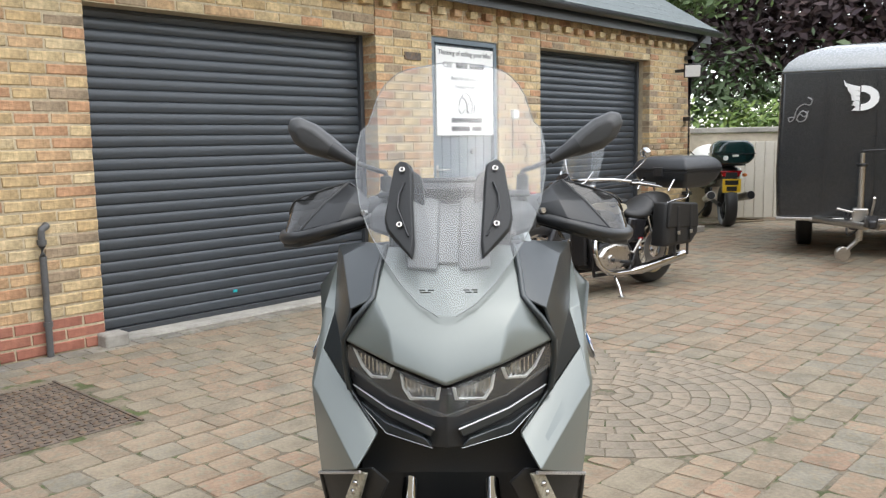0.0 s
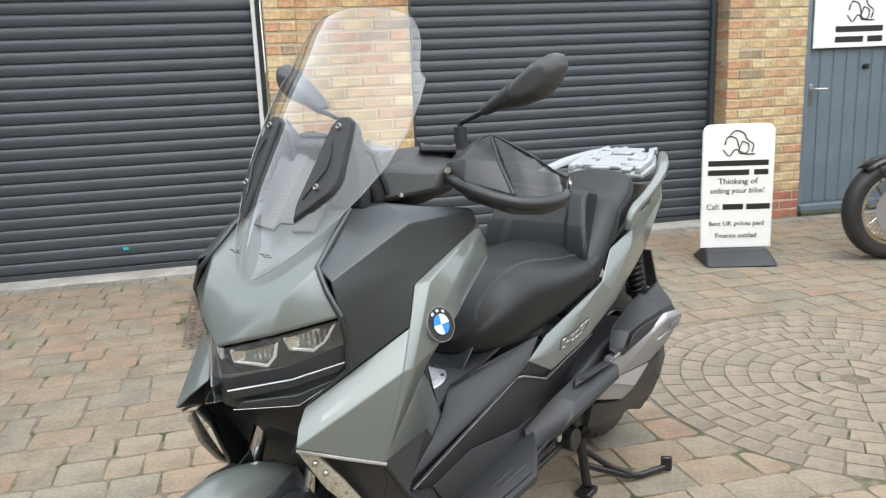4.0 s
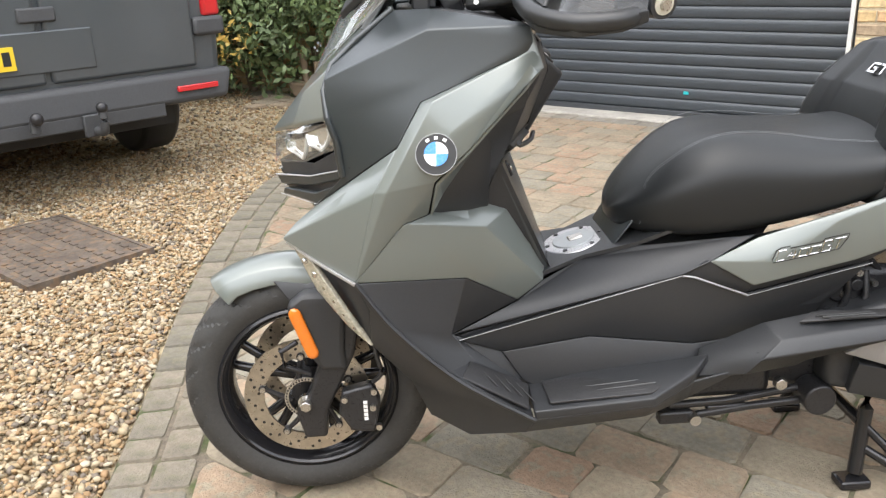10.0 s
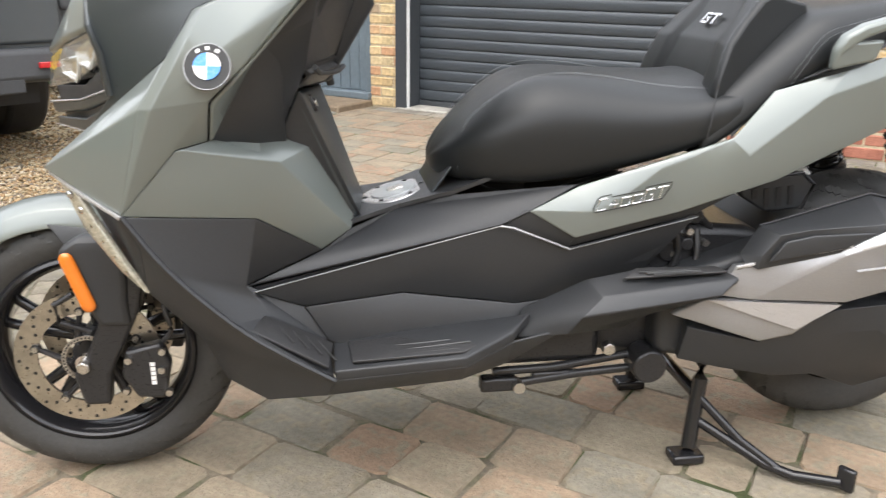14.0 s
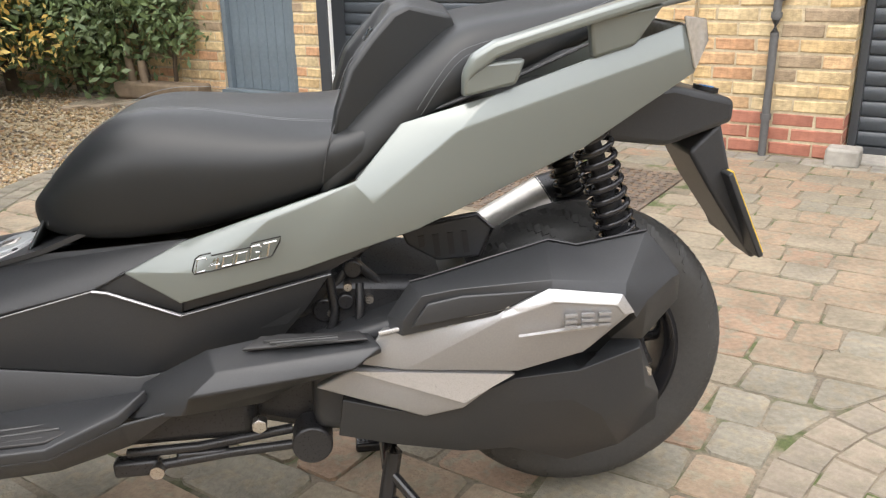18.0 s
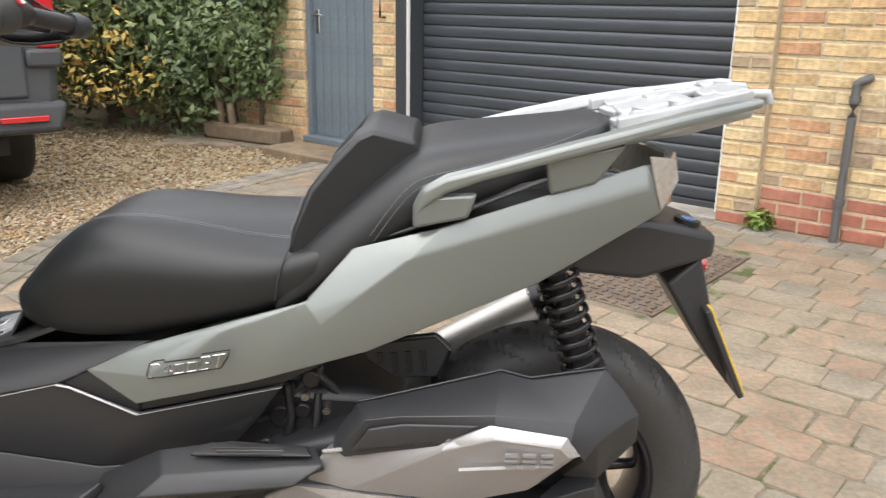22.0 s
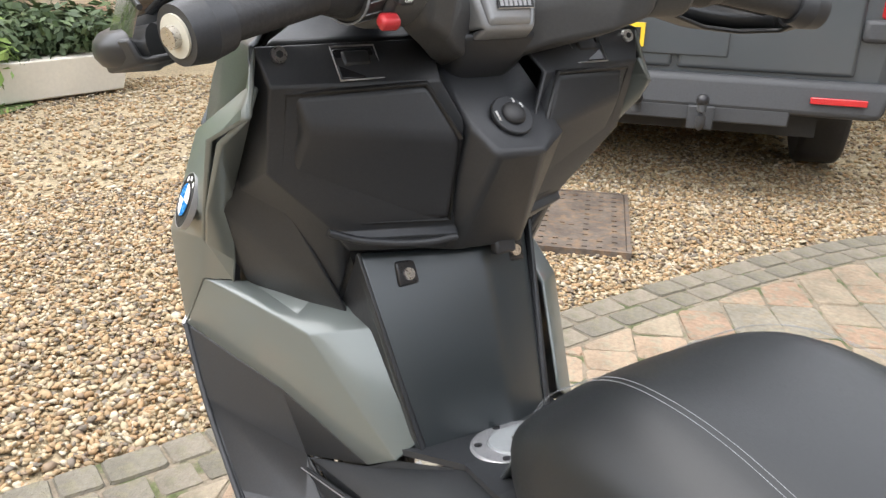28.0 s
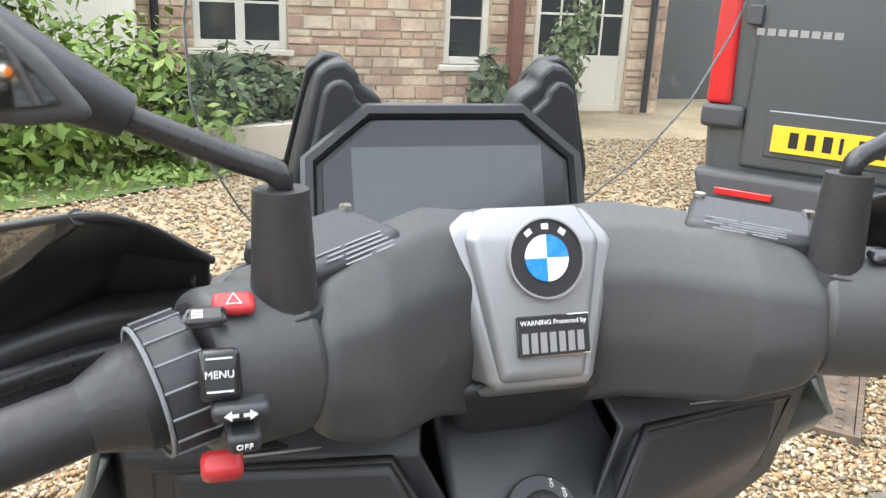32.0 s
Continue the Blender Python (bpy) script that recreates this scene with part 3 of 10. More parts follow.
def grid(bm, rows, closed=False):
    vs = [[bm.verts.new(p) for p in r] for r in rows]
    for a, b_ in zip(vs, vs[1:]):
        for j in range(len(a) - 1):
            bm.faces.new((a[j], a[j + 1], b_[j + 1], b_[j]))
    return bm


def soft(ob, levels=2):
    md = ob.modifiers.new("round", "SUBSURF")
    md.levels = md.render_levels = levels
    for p_ in ob.data.polygons:
        p_.use_smooth = True
    return ob


AXF, AXR = Vector((0.008, 0, 0.272)), Vector((1.602, 0, 0.298))


# -- wheels --
def tyre(c, r, w, rim, n_groove, parent, name="tyre"):
    bm = B()
    n, k = 360, 27
    rings = []
    for i in range(n):
        a = 2 * math.pi * i / n
        row = []
        for j in range(k):
            u = -1 + 2 * j / (k - 1)
            if abs(u) > 0.72:
                s = (abs(u) - 0.72) / 0.28
                rr = (r - 0.046) - (r - 0.046 - rim) * s
                ww = math.copysign(w * (1.0 + 0.05 * math.sin(s * 3.1)) - s * 0.012, u)
            else:
                v = u / 0.72
                rr = r - 0.046 * v * v
                ww = w * math.sin(v * 1.45) / math.sin(1.45)
                ph = (a * n_groove / (2 * math.pi) + abs(v) * 1.5 + (0.5 if u > 0 else 0)) % 1.0
                if 0.08 < abs(v) < 0.97 and ph < 0.17:
                    rr -= 0.007
            row.append((c.x + rr * math.cos(a), c.y + ww, c.z + rr * math.sin(a)))
        rings.append(row)
    rings.append(rings[0])
    grid(bm, rings)
    bmesh.ops.remove_doubles(bm, verts=bm.verts, dist=0.0002)
    return part(name, bm, M_TYRE, parent, smooth=28)


def wheel(name, c, r, w, rim_r, n_groove, disc_side):
    whl = part(name, disc(B(), c, (0, 1, 0), 0.035, 0.12, 24), M_BLACKMETAL, scooter, smooth=40)
    tyre(c, r, w, rim_r, n_groove, whl)
    pr = [(rim_r + 0.004, -w * 0.86), (rim_r - 0.006, -w * 0.92), (rim_r - 0.012, -w * 0.84), (rim_r - 0.022, -w * 0.55), (rim_r - 0.026, 0), (rim_r - 0.022, w * 0.55),
          (rim_r - 0.012, w * 0.84), (rim_r - 0.006, w * 0.92), (rim_r + 0.004, w * 0.86)]
    part("rim", spin_profile(B(), pr, c, 64), M_GLOSSBLACK, whl, smooth=50, solid=0.003)
    for i in range(5):
        a = 2 * math.pi * (i + 0.15) / 5
        bm = B()
        for da in (-0.16, 0.16):
            p0 = c + Vector((0.03 * math.cos(a), 0, 0.03 * math.sin(a)))
            p1 = c + Vector(((rim_r - 0.08) * math.cos(a + da * 0.9), -0.006, (rim_r - 0.08) * math.sin(a + da * 0.9)))
            p2 = c + Vector(((rim_r - 0.018) * math.cos(a + da), 0, (rim_r - 0.018) * math.sin(a + da)))
            tube(bm, curve_pts([p0, p1, p2], 3), 0.013, 8, taper=0.010)
        part("spoke", bm, M_GLOSSBLACK, whl, smooth=50)
    return whl


wf = wheel("front_wheel", AXF, 0.272, 0.058, 0.192, 24, -1)
wr = wheel("rear_wheel", AXR, 0.286, 0.074, 0.182, 24, -1)


def brake_disc(c, y, r, parent):
    bm = B()
    spin_profile(bm, [(r - 0.042, y - 0.0025), (r, y - 0.0025), (r, y + 0.0025), (r - 0.042, y + 0.0025), (r - 0.042, y - 0.0025)], c, 64)
    d = part("brake_disc", bm, M_DISC, parent, "bronze-toned drilled steel brake disc", smooth=40)
    bm = B()
    for i in range(48):
        a = 2 * math.pi * i / 48
        rr = r - (0.009 if i % 3 == 0 else 0.02 if i % 3 == 1 else 0.031)
        disc(bm, (c.x + rr * math.cos(a), y - 0.0022, c.z + rr * math.sin(a)), (0, 1, 0), 0.0035, 0.0014, 8)
    part("drilled_hole", bm, M_BLACKPRINT, d, kind="stuff")
    bm = B()
    for i in range(5):
        a = 2 * math.pi * (i + 0.3) / 5
        p0 = c + Vector((0.035 * math.cos(a + 0.5), y, 0.035 * math.sin(a + 0.5)))
        p1 = c + Vector(((r - 0.038) * math.cos(a), y, (r - 0.038) * math.sin(a)))
        rod(bm, p0, p1, 0.007, 0.005, 8)
        disc(bm, p1, (0, 1, 0), 0.009, 0.012, 12)
    part("disc_carrier", bm, M_BLACKMETAL, d, smooth=40)
    for i in range(5):
        a = 2 * math.pi * (i + 0.3) / 5
        part("disc_bolt", disc(B(), c + Vector(((r - 0.038) * math.cos(a), y - 0.008, (r - 0.038) * math.sin(a))), (0, 1, 0), 0.006, 0.006, 8), M_STEEL, d)
    return d


brake_disc(AXF, -0.078, 0.134, wf)
bd2 = brake_disc(AXF, 0.078, 0.134, wf)
# sensor ring round the axle
sr = part("sensor_ring", spin_profile(B(), [(0.040, -0.088), (0.048, -0.088), (0.048, -0.084), (0.040, -0.084), (0.040, -0.088)], AXF, 40), M_STEEL, wf, "slotted steel wheel-speed ring", smooth=40)
bm = B()
for i in range(40):
    a = 2 * math.pi * i / 40
    disc(bm, AXF + Vector((0.044 * math.cos(a), -0.089, 0.044 * math.sin(a))), (0, 1, 0), 0.002, 0.002, 6)
part("slot", bm, M_BLACKPRINT, sr, kind="stuff")
part("axle_nut", disc(B(), AXF + Vector((0, -0.115, 0)), (0, 1, 0), 0.0125, 0.03, 6), M_STEEL, wf, bevel=0.002)
part("axle_washer", disc(B(), AXF + Vector((0, -0.104, 0)), (0, 1, 0), 0.018, 0.012, 20), M_CHROME, wf, smooth=40)

# -- fork, caliper, mudguard --
for sy in (-1, 1):
    fk = part("fork_leg", rod(rod(B(), (0.205, 0.085 * sy, 0.72), (0.10, 0.087 * sy, 0.47), 0.0175, n=20), (0.105, 0.087 * sy, 0.485), (0.105, 0.087 * sy, 0.482), 0.028, n=20), M_CHROME, scooter, "bright steel fork tube", smooth=40)
    bm = B()
    loft(bm, [[(0.118 + dx * 0.026, sy * (0.092 + dy * 0.024), 0.50 + dz) for dx, dy, dz in ((-1, -1, 0), (1, -1, 0.01), (1, 1, 0.01), (-1, 1, 0))],
              [(0.085 + dx * 0.032, sy * (0.095 + dy * 0.024), 0.38) for dx, dy in ((-1, -1), (1, -1), (1, 1), (-1, 1))],
              [(0.04 + dx * 0.030, sy * (0.095 + dy * 0.020), 0.285) for dx, dy in ((-1, -1), (1, -1), (1, 1), (-1, 1))],
              [(0.018 + dx * 0.034, sy * (0.095 + dy * 0.018), 0.25) for dx, dy in ((-1, -1), (1, -1), (1, 1), (-1, 1))],
              [(0.022 + dx * 0.024, sy * (0.095 + dy * 0.016), 0.185) for dx, dy in ((-1, -1), (1, -1), (1, 1), (-1, 1))]])
    part("fork_bottom", bm, M_BLACKMETAL, fk, bevel=0.008, seg=3)
    # guard over the fork with the amber reflector
    bm = loft(B(), [[(x + dx * w_, sy * (y + dy * 0.018), z) for dx, dy in ((-1, -1), (1, -1), (1, 1), (-1, 1))] for x, y, z, w_ in
                    ((0.055, 0.100, 0.525, 0.03), (0.05, 0.108, 0.50, 0.062), (0.052, 0.110, 0.45, 0.052), (0.06, 0.110, 0.40, 0.040), (0.075, 0.108, 0.35, 0.028))])
    gd = part("fork_guard", bm, M_PLASTIC, scooter, bevel=0.012, seg=3)
    bm = B()
    v0, v1 = Vector((0.006, sy * 0.131, 0.487)), Vector((0.034, sy * 0.131, 0.398))
    rod(bm, v0, v1, 0.013, n=16)
    ball(bm, v0, 0.013), ball(bm, v1, 0.013)
    bmesh.ops.scale(bm, vec=(1, 0.5, 1), verts=bm.verts, space=Matrix.Translation((0, -sy * 0.131, 0)))
    part("side_reflector", bm, M_AMBER, gd, "orange side reflector", smooth=60)
    # caliper behind the leg
    bm = plate(B(), [(0.085, 0.30), (0.15, 0.315), (0.165, 0.27), (0.15, 0.20), (0.10, 0.205), (0.075, 0.25)], sy * 0.098, sy * 0.128)
    cal = part("brake_caliper", bm, M_BLACKMETAL, scooter, "black brake caliper with white lettering", bevel=0.006)
    for cx, cz in ((0.152, 0.30), (0.158, 0.215), (0.09, 0.285), (0.148, 0.262)):
        part("caliper_bolt", disc(B(), (cx, sy * 0.130, cz), (0, 1, 0), 0.007, 0.012, 6), M_STEEL, cal)
    bm = B()
    for i in range(5):
        box(bm, 0.128, 0.1365, min(sy * 0.1275, sy * 0.1292), max(sy * 0.1275, sy * 0.1292), 0.232 + i * 0.0095, 0.2395 + i * 0.0095)
    part("lettering", bm, M_WHITE, cal)
    part("brake_hose", tube(B(), curve_pts([(0.15, sy * 0.11, 0.31), (0.17, sy * 0.12, 0.34), (0.16, sy * 0.11, 0.40), (0.18, sy * 0.08, 0.52)], 5), 0.005), M_RUBBER, cal, smooth=60)
    part("hub_arm", tube(B(), [(0.02, sy * 0.09, 0.33), (-0.03, sy * 0.1, 0.355), (-0.035, sy * 0.1, 0.39), (0.0, sy * 0.1, 0.41)], 0.006), M_BLACKMETAL, cal, smooth=60)

rows = []
for i in range(9):
    a = radians(128 - i * 8.5)
    rr = 0.302 - 0.004 * i
    half = 0.062 - 0.001 * i if i < 7 else 0.055
    row = []
    for j in range(9):
        u = -1 + j / 4
        drop = 0.028 * u * u + (0.018 if abs(u) > 0.9 else 0)
        row.append((AXF.x + (rr - drop) * math.cos(a) + (0.0 if i else 0.015 * u * u), half * u, AXF.z + (rr - drop) * math.sin(a) + 0.012))
    rows.append(row)
part("front_mudguard", grid(B(), rows), M_PAINT, scooter, bevel=0.003, solid=0.005)
panel("mudguard_side", [(-0.04, -0.064, 0.535), (0.03, -0.066, 0.525), (0.035, -0.082, 0.505), (-0.005, -0.082, 0.49), (0.10, -0.07, 0.56), (0.12, -0.085, 0.50)],
      [(0, 1, 2, 3), (1, 4, 5, 2)], M_PLASTIC, thick=0.005)

# -- front bodywork --
C0, C1, C2, C3 = (-0.016, 0, 0.836), (0.06, 0, 0.905), (0.115, 0, 0.96), (0.235, 0, 1.06)
A, D1, U = (0.110, -0.211, 0.892), (0.121, -0.150, 0.976), (0.235, -0.135, 1.066)
Ar, D1r, Ur = both([A, D1, U])
Bm = (0.038, -0.105, 0.862)
Bmr = both([Bm])[0]
T0, T1b_ = (0.062, -0.115, 0.925), (0.062, 0.115, 0.925)
part("nose_cowl", faces(B(), [C0, Bm, A, D1, C2, C1, T0, Bmr, Ar, D1r, T1b_, U, C3, Ur],
                        [(0, 1, 6, 5), (1, 2, 3, 6), (6, 3, 4, 5), (0, 5, 10, 7), (7, 10, 9, 8), (10, 5, 4, 9), (3, 11, 12, 4), (9, 4, 12, 13)]),
     M_PAINT, scooter, "grey-green painted nose cowl", bevel=0.010, seg=3, solid=0.012)

DT, DE = (0.444, -0.262, 1.046), (0.462, -0.279, 1.020)
P1, P2, D5 = (0.466, -0.281, 1.004), (0.273, -0.257, 0.920), (0.228, -0.277, 0.848)
W1A, JO = (0.067, -0.142, 0.713), (0.128, -0.204, 0.785)
panel("upper_side_panel", [D1, A, DE, DT, U, P1, P2, D5, W1A, JO, (0.30, -0.18, 1.068), (0.108, -0.195, 0.957), (0.290, -0.238, 1.038), (0.457, -0.276, 1.041), (0.290, -0.249, 0.958)],
      [(0, 11, 12, 10, 4), (10, 12, 13, 3), (11, 1, 14, 12), (12, 14, 2, 13), (1, 6, 5, 2, 14), (1, 9, 8, 7, 6)], M_DARK, "dark teal-grey satin panel", bevel=0.008)
for sy in (-1, 1):
    part("panel_lip", tube(B(), [(x, sy * abs(y), z) for x, y, z in (U, (0.17, -0.146, 1.018), D1, (0.106, -0.186, 0.935), A, (0.122, -0.212, 0.850), JO)], 0.0065, 8), M_DARK, scooter, "dark raised lip round the nose cowl", smooth=60)
P1B, P4, P5a, P5 = (0.479, -0.292, 0.972), (0.440, -0.318, 0.945), (0.352, -0.302, 0.845), (0.290, -0.285, 0.785)
P6, K1 = (0.279, -0.245, 0.716), (0.232, -0.270, 0.707)
W1, W2, W3 = (0.004, -0.178, 0.664), (0.185, -0.292, 0.774), (0.139, -0.272, 0.602)
CR = (0.292, -0.283, 0.925)
CR2 = (0.205, -0.300, 0.775)
panel("badge_panel", [P1, P1B, P4, P5a, P5, P2, D5, W2, CR, CR2, K1, W3, P6], [(5, 8, 9, 7, 6), (5, 0, 8), (8, 0, 1, 2, 3, 4, 9), (9, 4, 12, 10, 11), (7, 9, 11)],
      M_PAINT, "grey-green painted shoulder panel", bevel=0.006)
panel("front_wing", [W1A, D5, W2, W1, W3, (0.03, -0.16, 0.69)], [(0, 1, 2, 3, 5), (3, 2, 4)], M_PAINT, "grey-green painted front wing", bevel=0.008)
K2, K3, K4 = (0.383, -0.140, 0.706), (0.387, -0.192, 0.669), (0.437, -0.126, 0.682)
K5, K5b, K6, K7 = (0.518, -0.098, 0.555), (0.509, -0.132, 0.528), (0.454, -0.143, 0.493), (0.346, -0.212, 0.575)
KNEE = [K1, K2, K3, K4, K5, K5b, K6, K7, W3, P6, (0.30, -0.19, 0.712)]
KNEE_F = [(0, 2, 5, 6, 7, 8), (0, 9, 10, 1, 2), (2, 1, 3), (2, 3, 4, 5)]
panel("knee_panel", KNEE, KNEE_F, M_PAINT, "grey-green painted knee panel", bevel=0.010, sides=1)
panel("knee_panel", [(x, -y + (0.034 if x > 0.37 else 0.0), z) for x, y, z in KNEE], KNEE_F, M_PAINT, "grey-green painted knee panel", bevel=0.010, sides=1)
# badges
for sy in (-1, 1):
    nrm = Vector((-0.125, 0.89 * sy, 0.35)).normalized()
    xx = Vector((0, 0, 1)).cross(nrm).normalized()
    mm = Matrix((xx, nrm.cross(xx), nrm)).transposed().to_4x4()
    mm.translation = (0.294, sy * 0.2985, 0.838)
    bd = part("round_badge", disc(B(), (0, 0, 0.002), (0, 0, 1), 0.0345, 0.006, 40), M_BLACKPRINT, scooter, "round badge, black ring with blue and white quarters", smooth=40)
    bd.matrix_world = mm
    part("ring", spin_profile(B(), [(0.0343, -0.002), (0.0353, -0.002), (0.0353, 0.0055), (0.0343, 0.0055), (0.0343, -0.002)], (0, 0, 0), 40), M_GREYMET, bd, smooth=40).matrix_basis = pose(0, 0, 0, 90)
    for q in range(4):
        bm = B()
        pts = [(0, 0)] + [(0.0205 * math.cos(radians(90 * q + a_)), 0.0205 * math.sin(radians(90 * q + a_))) for a_ in range(0, 91, 10)]
        va = [bm.verts.new((x, y, 0.0062)) for x, y in pts]
        bm.faces.new(va)
        part("quarter", bm, M_BLUE if q % 2 else M_WHITE, bd, solid=0.0012)
    bm = B()
    for a_ in (58, 90, 122):
        box(bm, -0.0032, 0.0032, -0.0026, 0.0026, 0.005, 0.0056, pose(0.0275 * math.cos(radians(a_)), 0.0275 * math.sin(radians(a_)), 0, 0, 0, a_ - 90))
    part("lettering", bm, M_WHITE, bd)

# -- headlight --
M_INDLENS = mat("amber_tinted_clear_lens", (0.46, 0.44, 0.36), 0.2, 0.3, vary=0.3, scale=150, coat=0.6)
M_REFL = mat("grey_lamp_reflector", (0.78, 0.78, 0.77), 0.16, 0.95, vary=0.15, scale=120)
M_GUIDE = mat("clear_white_light_guide", (0.72, 0.73, 0.71), 0.18, vary=0.08, scale=90, coat=0.7)
HLb = [(-0.010, 0, 0.826), (0.040, -0.10, 0.852), (0.112, -0.206, 0.884), (0.120, -0.205, 0.835), (0.055, -0.12, 0.795), (-0.014, -0.02, 0.774), (-0.016, 0, 0.774)]
hl = part("headlight", faces(B(), [(0.10, 0.0, 0.85), (0.13, -0.21, 0.885), (0.13, -0.205, 0.82), (0.09, -0.10, 0.745), (0.07, 0.0, 0.73), (0.13, 0.21, 0.885), (0.13, 0.205, 0.82), (0.09, 0.10, 0.745)],
                             [(0, 1, 2, 3, 4), (0, 4, 7, 6, 5)]), M_GLOSSBLACK, scooter, "slanted twin headlamp behind a clear cover", solid=0.01)
for sy in (1, -1):
    v = HLb if sy == 1 else both(HLb)
    ob = part("lamp_cover", faces(B(), v, [(0, 1, 5, 6), (1, 2, 3, 4), (1, 4, 5)]), M_LAMPGLASS, hl, "clear lamp cover")
    ob.visible_shadow = False
    for cell in ([(0.194, 0.876), (0.167, 0.871), (0.103, 0.846), (0.112, 0.822), (0.154, 0.818), (0.175, 0.838)], [(0.094, 0.838), (0.052, 0.826), (0.010, 0.823), (0.015, 0.797), (0.074, 0.787), (0.089, 0.808)]):
        cx_, cz_ = sum(p[0] for p in cell) / 6, sum(p[1] for p in cell) / 6
        lx = lambda y: 0.004 + 0.56 * y
        ring_ = lambda k, back: [(lx(y) + back, -sy * (cx_ + (y - cx_) * k), cz_ + (z - cz_) * k) for y, z in cell]
        r0, r1, r2 = ring_(1.0, 0.0), ring_(0.83, -0.002), ring_(0.62, 0.03)
        bm = faces(B(), r1 + r2, [(i, (i + 1) % 6, 6 + (i + 1) % 6, 6 + i) for i in range(6)] + [tuple(range(6, 12))])
        rf = part("reflector", bm, M_REFL, hl, "bright faceted lamp reflector", bevel=0.001)
        part("light_guide", faces(B(), r0 + r1, [(i, (i + 1) % 6, 6 + (i + 1) % 6, 6 + i) for i in (2, 3, 4, 5)]), M_GUIDE, hl, "pale light guide rim", solid=0.006, bevel=0.0015)
        bm = B()
        for u in range(-3, 4):
            y = cx_ + u * 0.0085
            box(bm, lx(y) + 0.010, lx(y) + 0.016, min(-sy * (y - 0.0012), -sy * (y + 0.0012)), max(-sy * (y - 0.0012), -sy * (y + 0.0012)), cz_ - 0.014 + u * 0.002, cz_ + 0.012 + u * 0.002)
        part("rib", bm, M_REFL, rf, kind="stuff")
# chin under the lamp: recessed base, two bright-edged blades a side
cb_ = [(-0.008, 0.0, 0.775), (0.07, 0.115, 0.79), (0.128, 0.20, 0.835), (0.142, 0.212, 0.80), (0.125, 0.178, 0.750), (0.083, 0.124, 0.709), (0.012, 0.03, 0.706), (0.006, 0.0, 0.706)]
jaw = part("chin", faces(B(), [(x, -y, z) for x, y, z in cb_] + cb_, [(0, 1, 6, 7), (1, 5, 6), (1, 2, 3, 4, 5), (8, 9, 14, 15), (9, 13, 14), (9, 10, 11, 12, 13)]), M_PLASTIC, scooter, "black lower chin with bright-edged blades", bevel=0.003, solid=0.004)
for sy in (-1, 1):
    for top_, bot_ in (([(0.132, 0.196, 0.794), (0.066, 0.118, 0.766), (-0.010, 0.023, 0.750)], [(0.124, 0.187, 0.774), (0.062, 0.114, 0.747), (-0.004, 0.030, 0.731)]),
                       ([(0.118, 0.180, 0.762), (0.070, 0.124, 0.735), (0.004, 0.042, 0.727)], [(0.113, 0.174, 0.752), (0.073, 0.124, 0.712), (-0.004, 0.028, 0.711)])):
        o_ = lambda r, d_: [(x + d_, sy * y, z) for x, y, z in r]
        v = o_(top_, -0.004) + o_(bot_, -0.002) + o_(top_, 0.03) + o_(bot_, 0.03)
        bl_ = part("chin_blade", faces(B(), v, [(0, 1, 4, 3), (1, 2, 5, 4), (0, 6, 7, 1), (1, 7, 8, 2), (3, 4, 10, 9), (4, 5, 11, 10), (2, 8, 11, 5), (0, 3, 9, 6)]), M_DARK, jaw, "satin black blade with a bright top edge", bevel=0.003)
        part("blade_edge", tube(B(), o_(top_ if top_[0][2] > 0.78 else bot_, -0.004), 0.0019 if top_[0][2] > 0.78 else 0.0008, 6), M_SILVER, bl_, "silver edge", smooth=60)
# dark inner core that closes the front
core = [(0.13, -0.19, 0.90), (0.24, -0.13, 1.05), (0.40, -0.22, 1.02), (0.33, -0.22, 0.93), (0.27, -0.21, 0.72), (0.36, -0.10, 0.66), (0.43, -0.08, 0.52), (0.30, -0.15, 0.42), (0.12, -0.2, 0.60), (0.14, -0.12, 0.72), (0.20, -0.1, 0.40)]
bm = faces(B(), core + both(core), [])
bmesh.ops.convex_hull(bm, input=bm.verts)
bmesh.ops.scale(bm, vec=(0.94, 0.92, 0.96), verts=bm.verts, space=Matrix.Translation((-0.3, 0, -0.75)))
part("inner_frame", bm, M_PLASTIC, scooter)

# -- lower fairing, indicator, footwell --
IT, IB = (0.03, -0.158, 0.628), (0.157, -0.223, 0.455)
SE1, SE2, FL = (0.205, -0.272, 0.505), (0.30, -0.268, 0.405), (0.469, -0.267, 0.288)
LB1, LB2, LB3 = (0.232, -0.16, 0.335), (0.268, -0.13, 0.235), (0.30, -0.10, 0.20)
panel("leg_fairing", [W3, SE1, SE2, FL, (0.455, -0.25, 0.250), (0.345, -0.2, 0.222), LB2, LB1, IB, (0.16, -0.255, 0.54), (0.05, -0.13, 0.60), (0.17, -0.14, 0.42)],
      [(0, 1, 8, 9), (1, 2, 7, 8), (2, 3, 4, 5, 6, 7), (8, 7, 11)], M_PLASTIC, "black plastic leg fairing", bevel=0.008)
panel("fairing_front", [(0.03, -0.15, 0.655), W3, (0.16, -0.255, 0.54), IB, (0.12, -0.17, 0.50), (0.045, -0.12, 0.62)], [(0, 1, 2, 3, 4, 5)], M_PLASTIC, bevel=0.004)
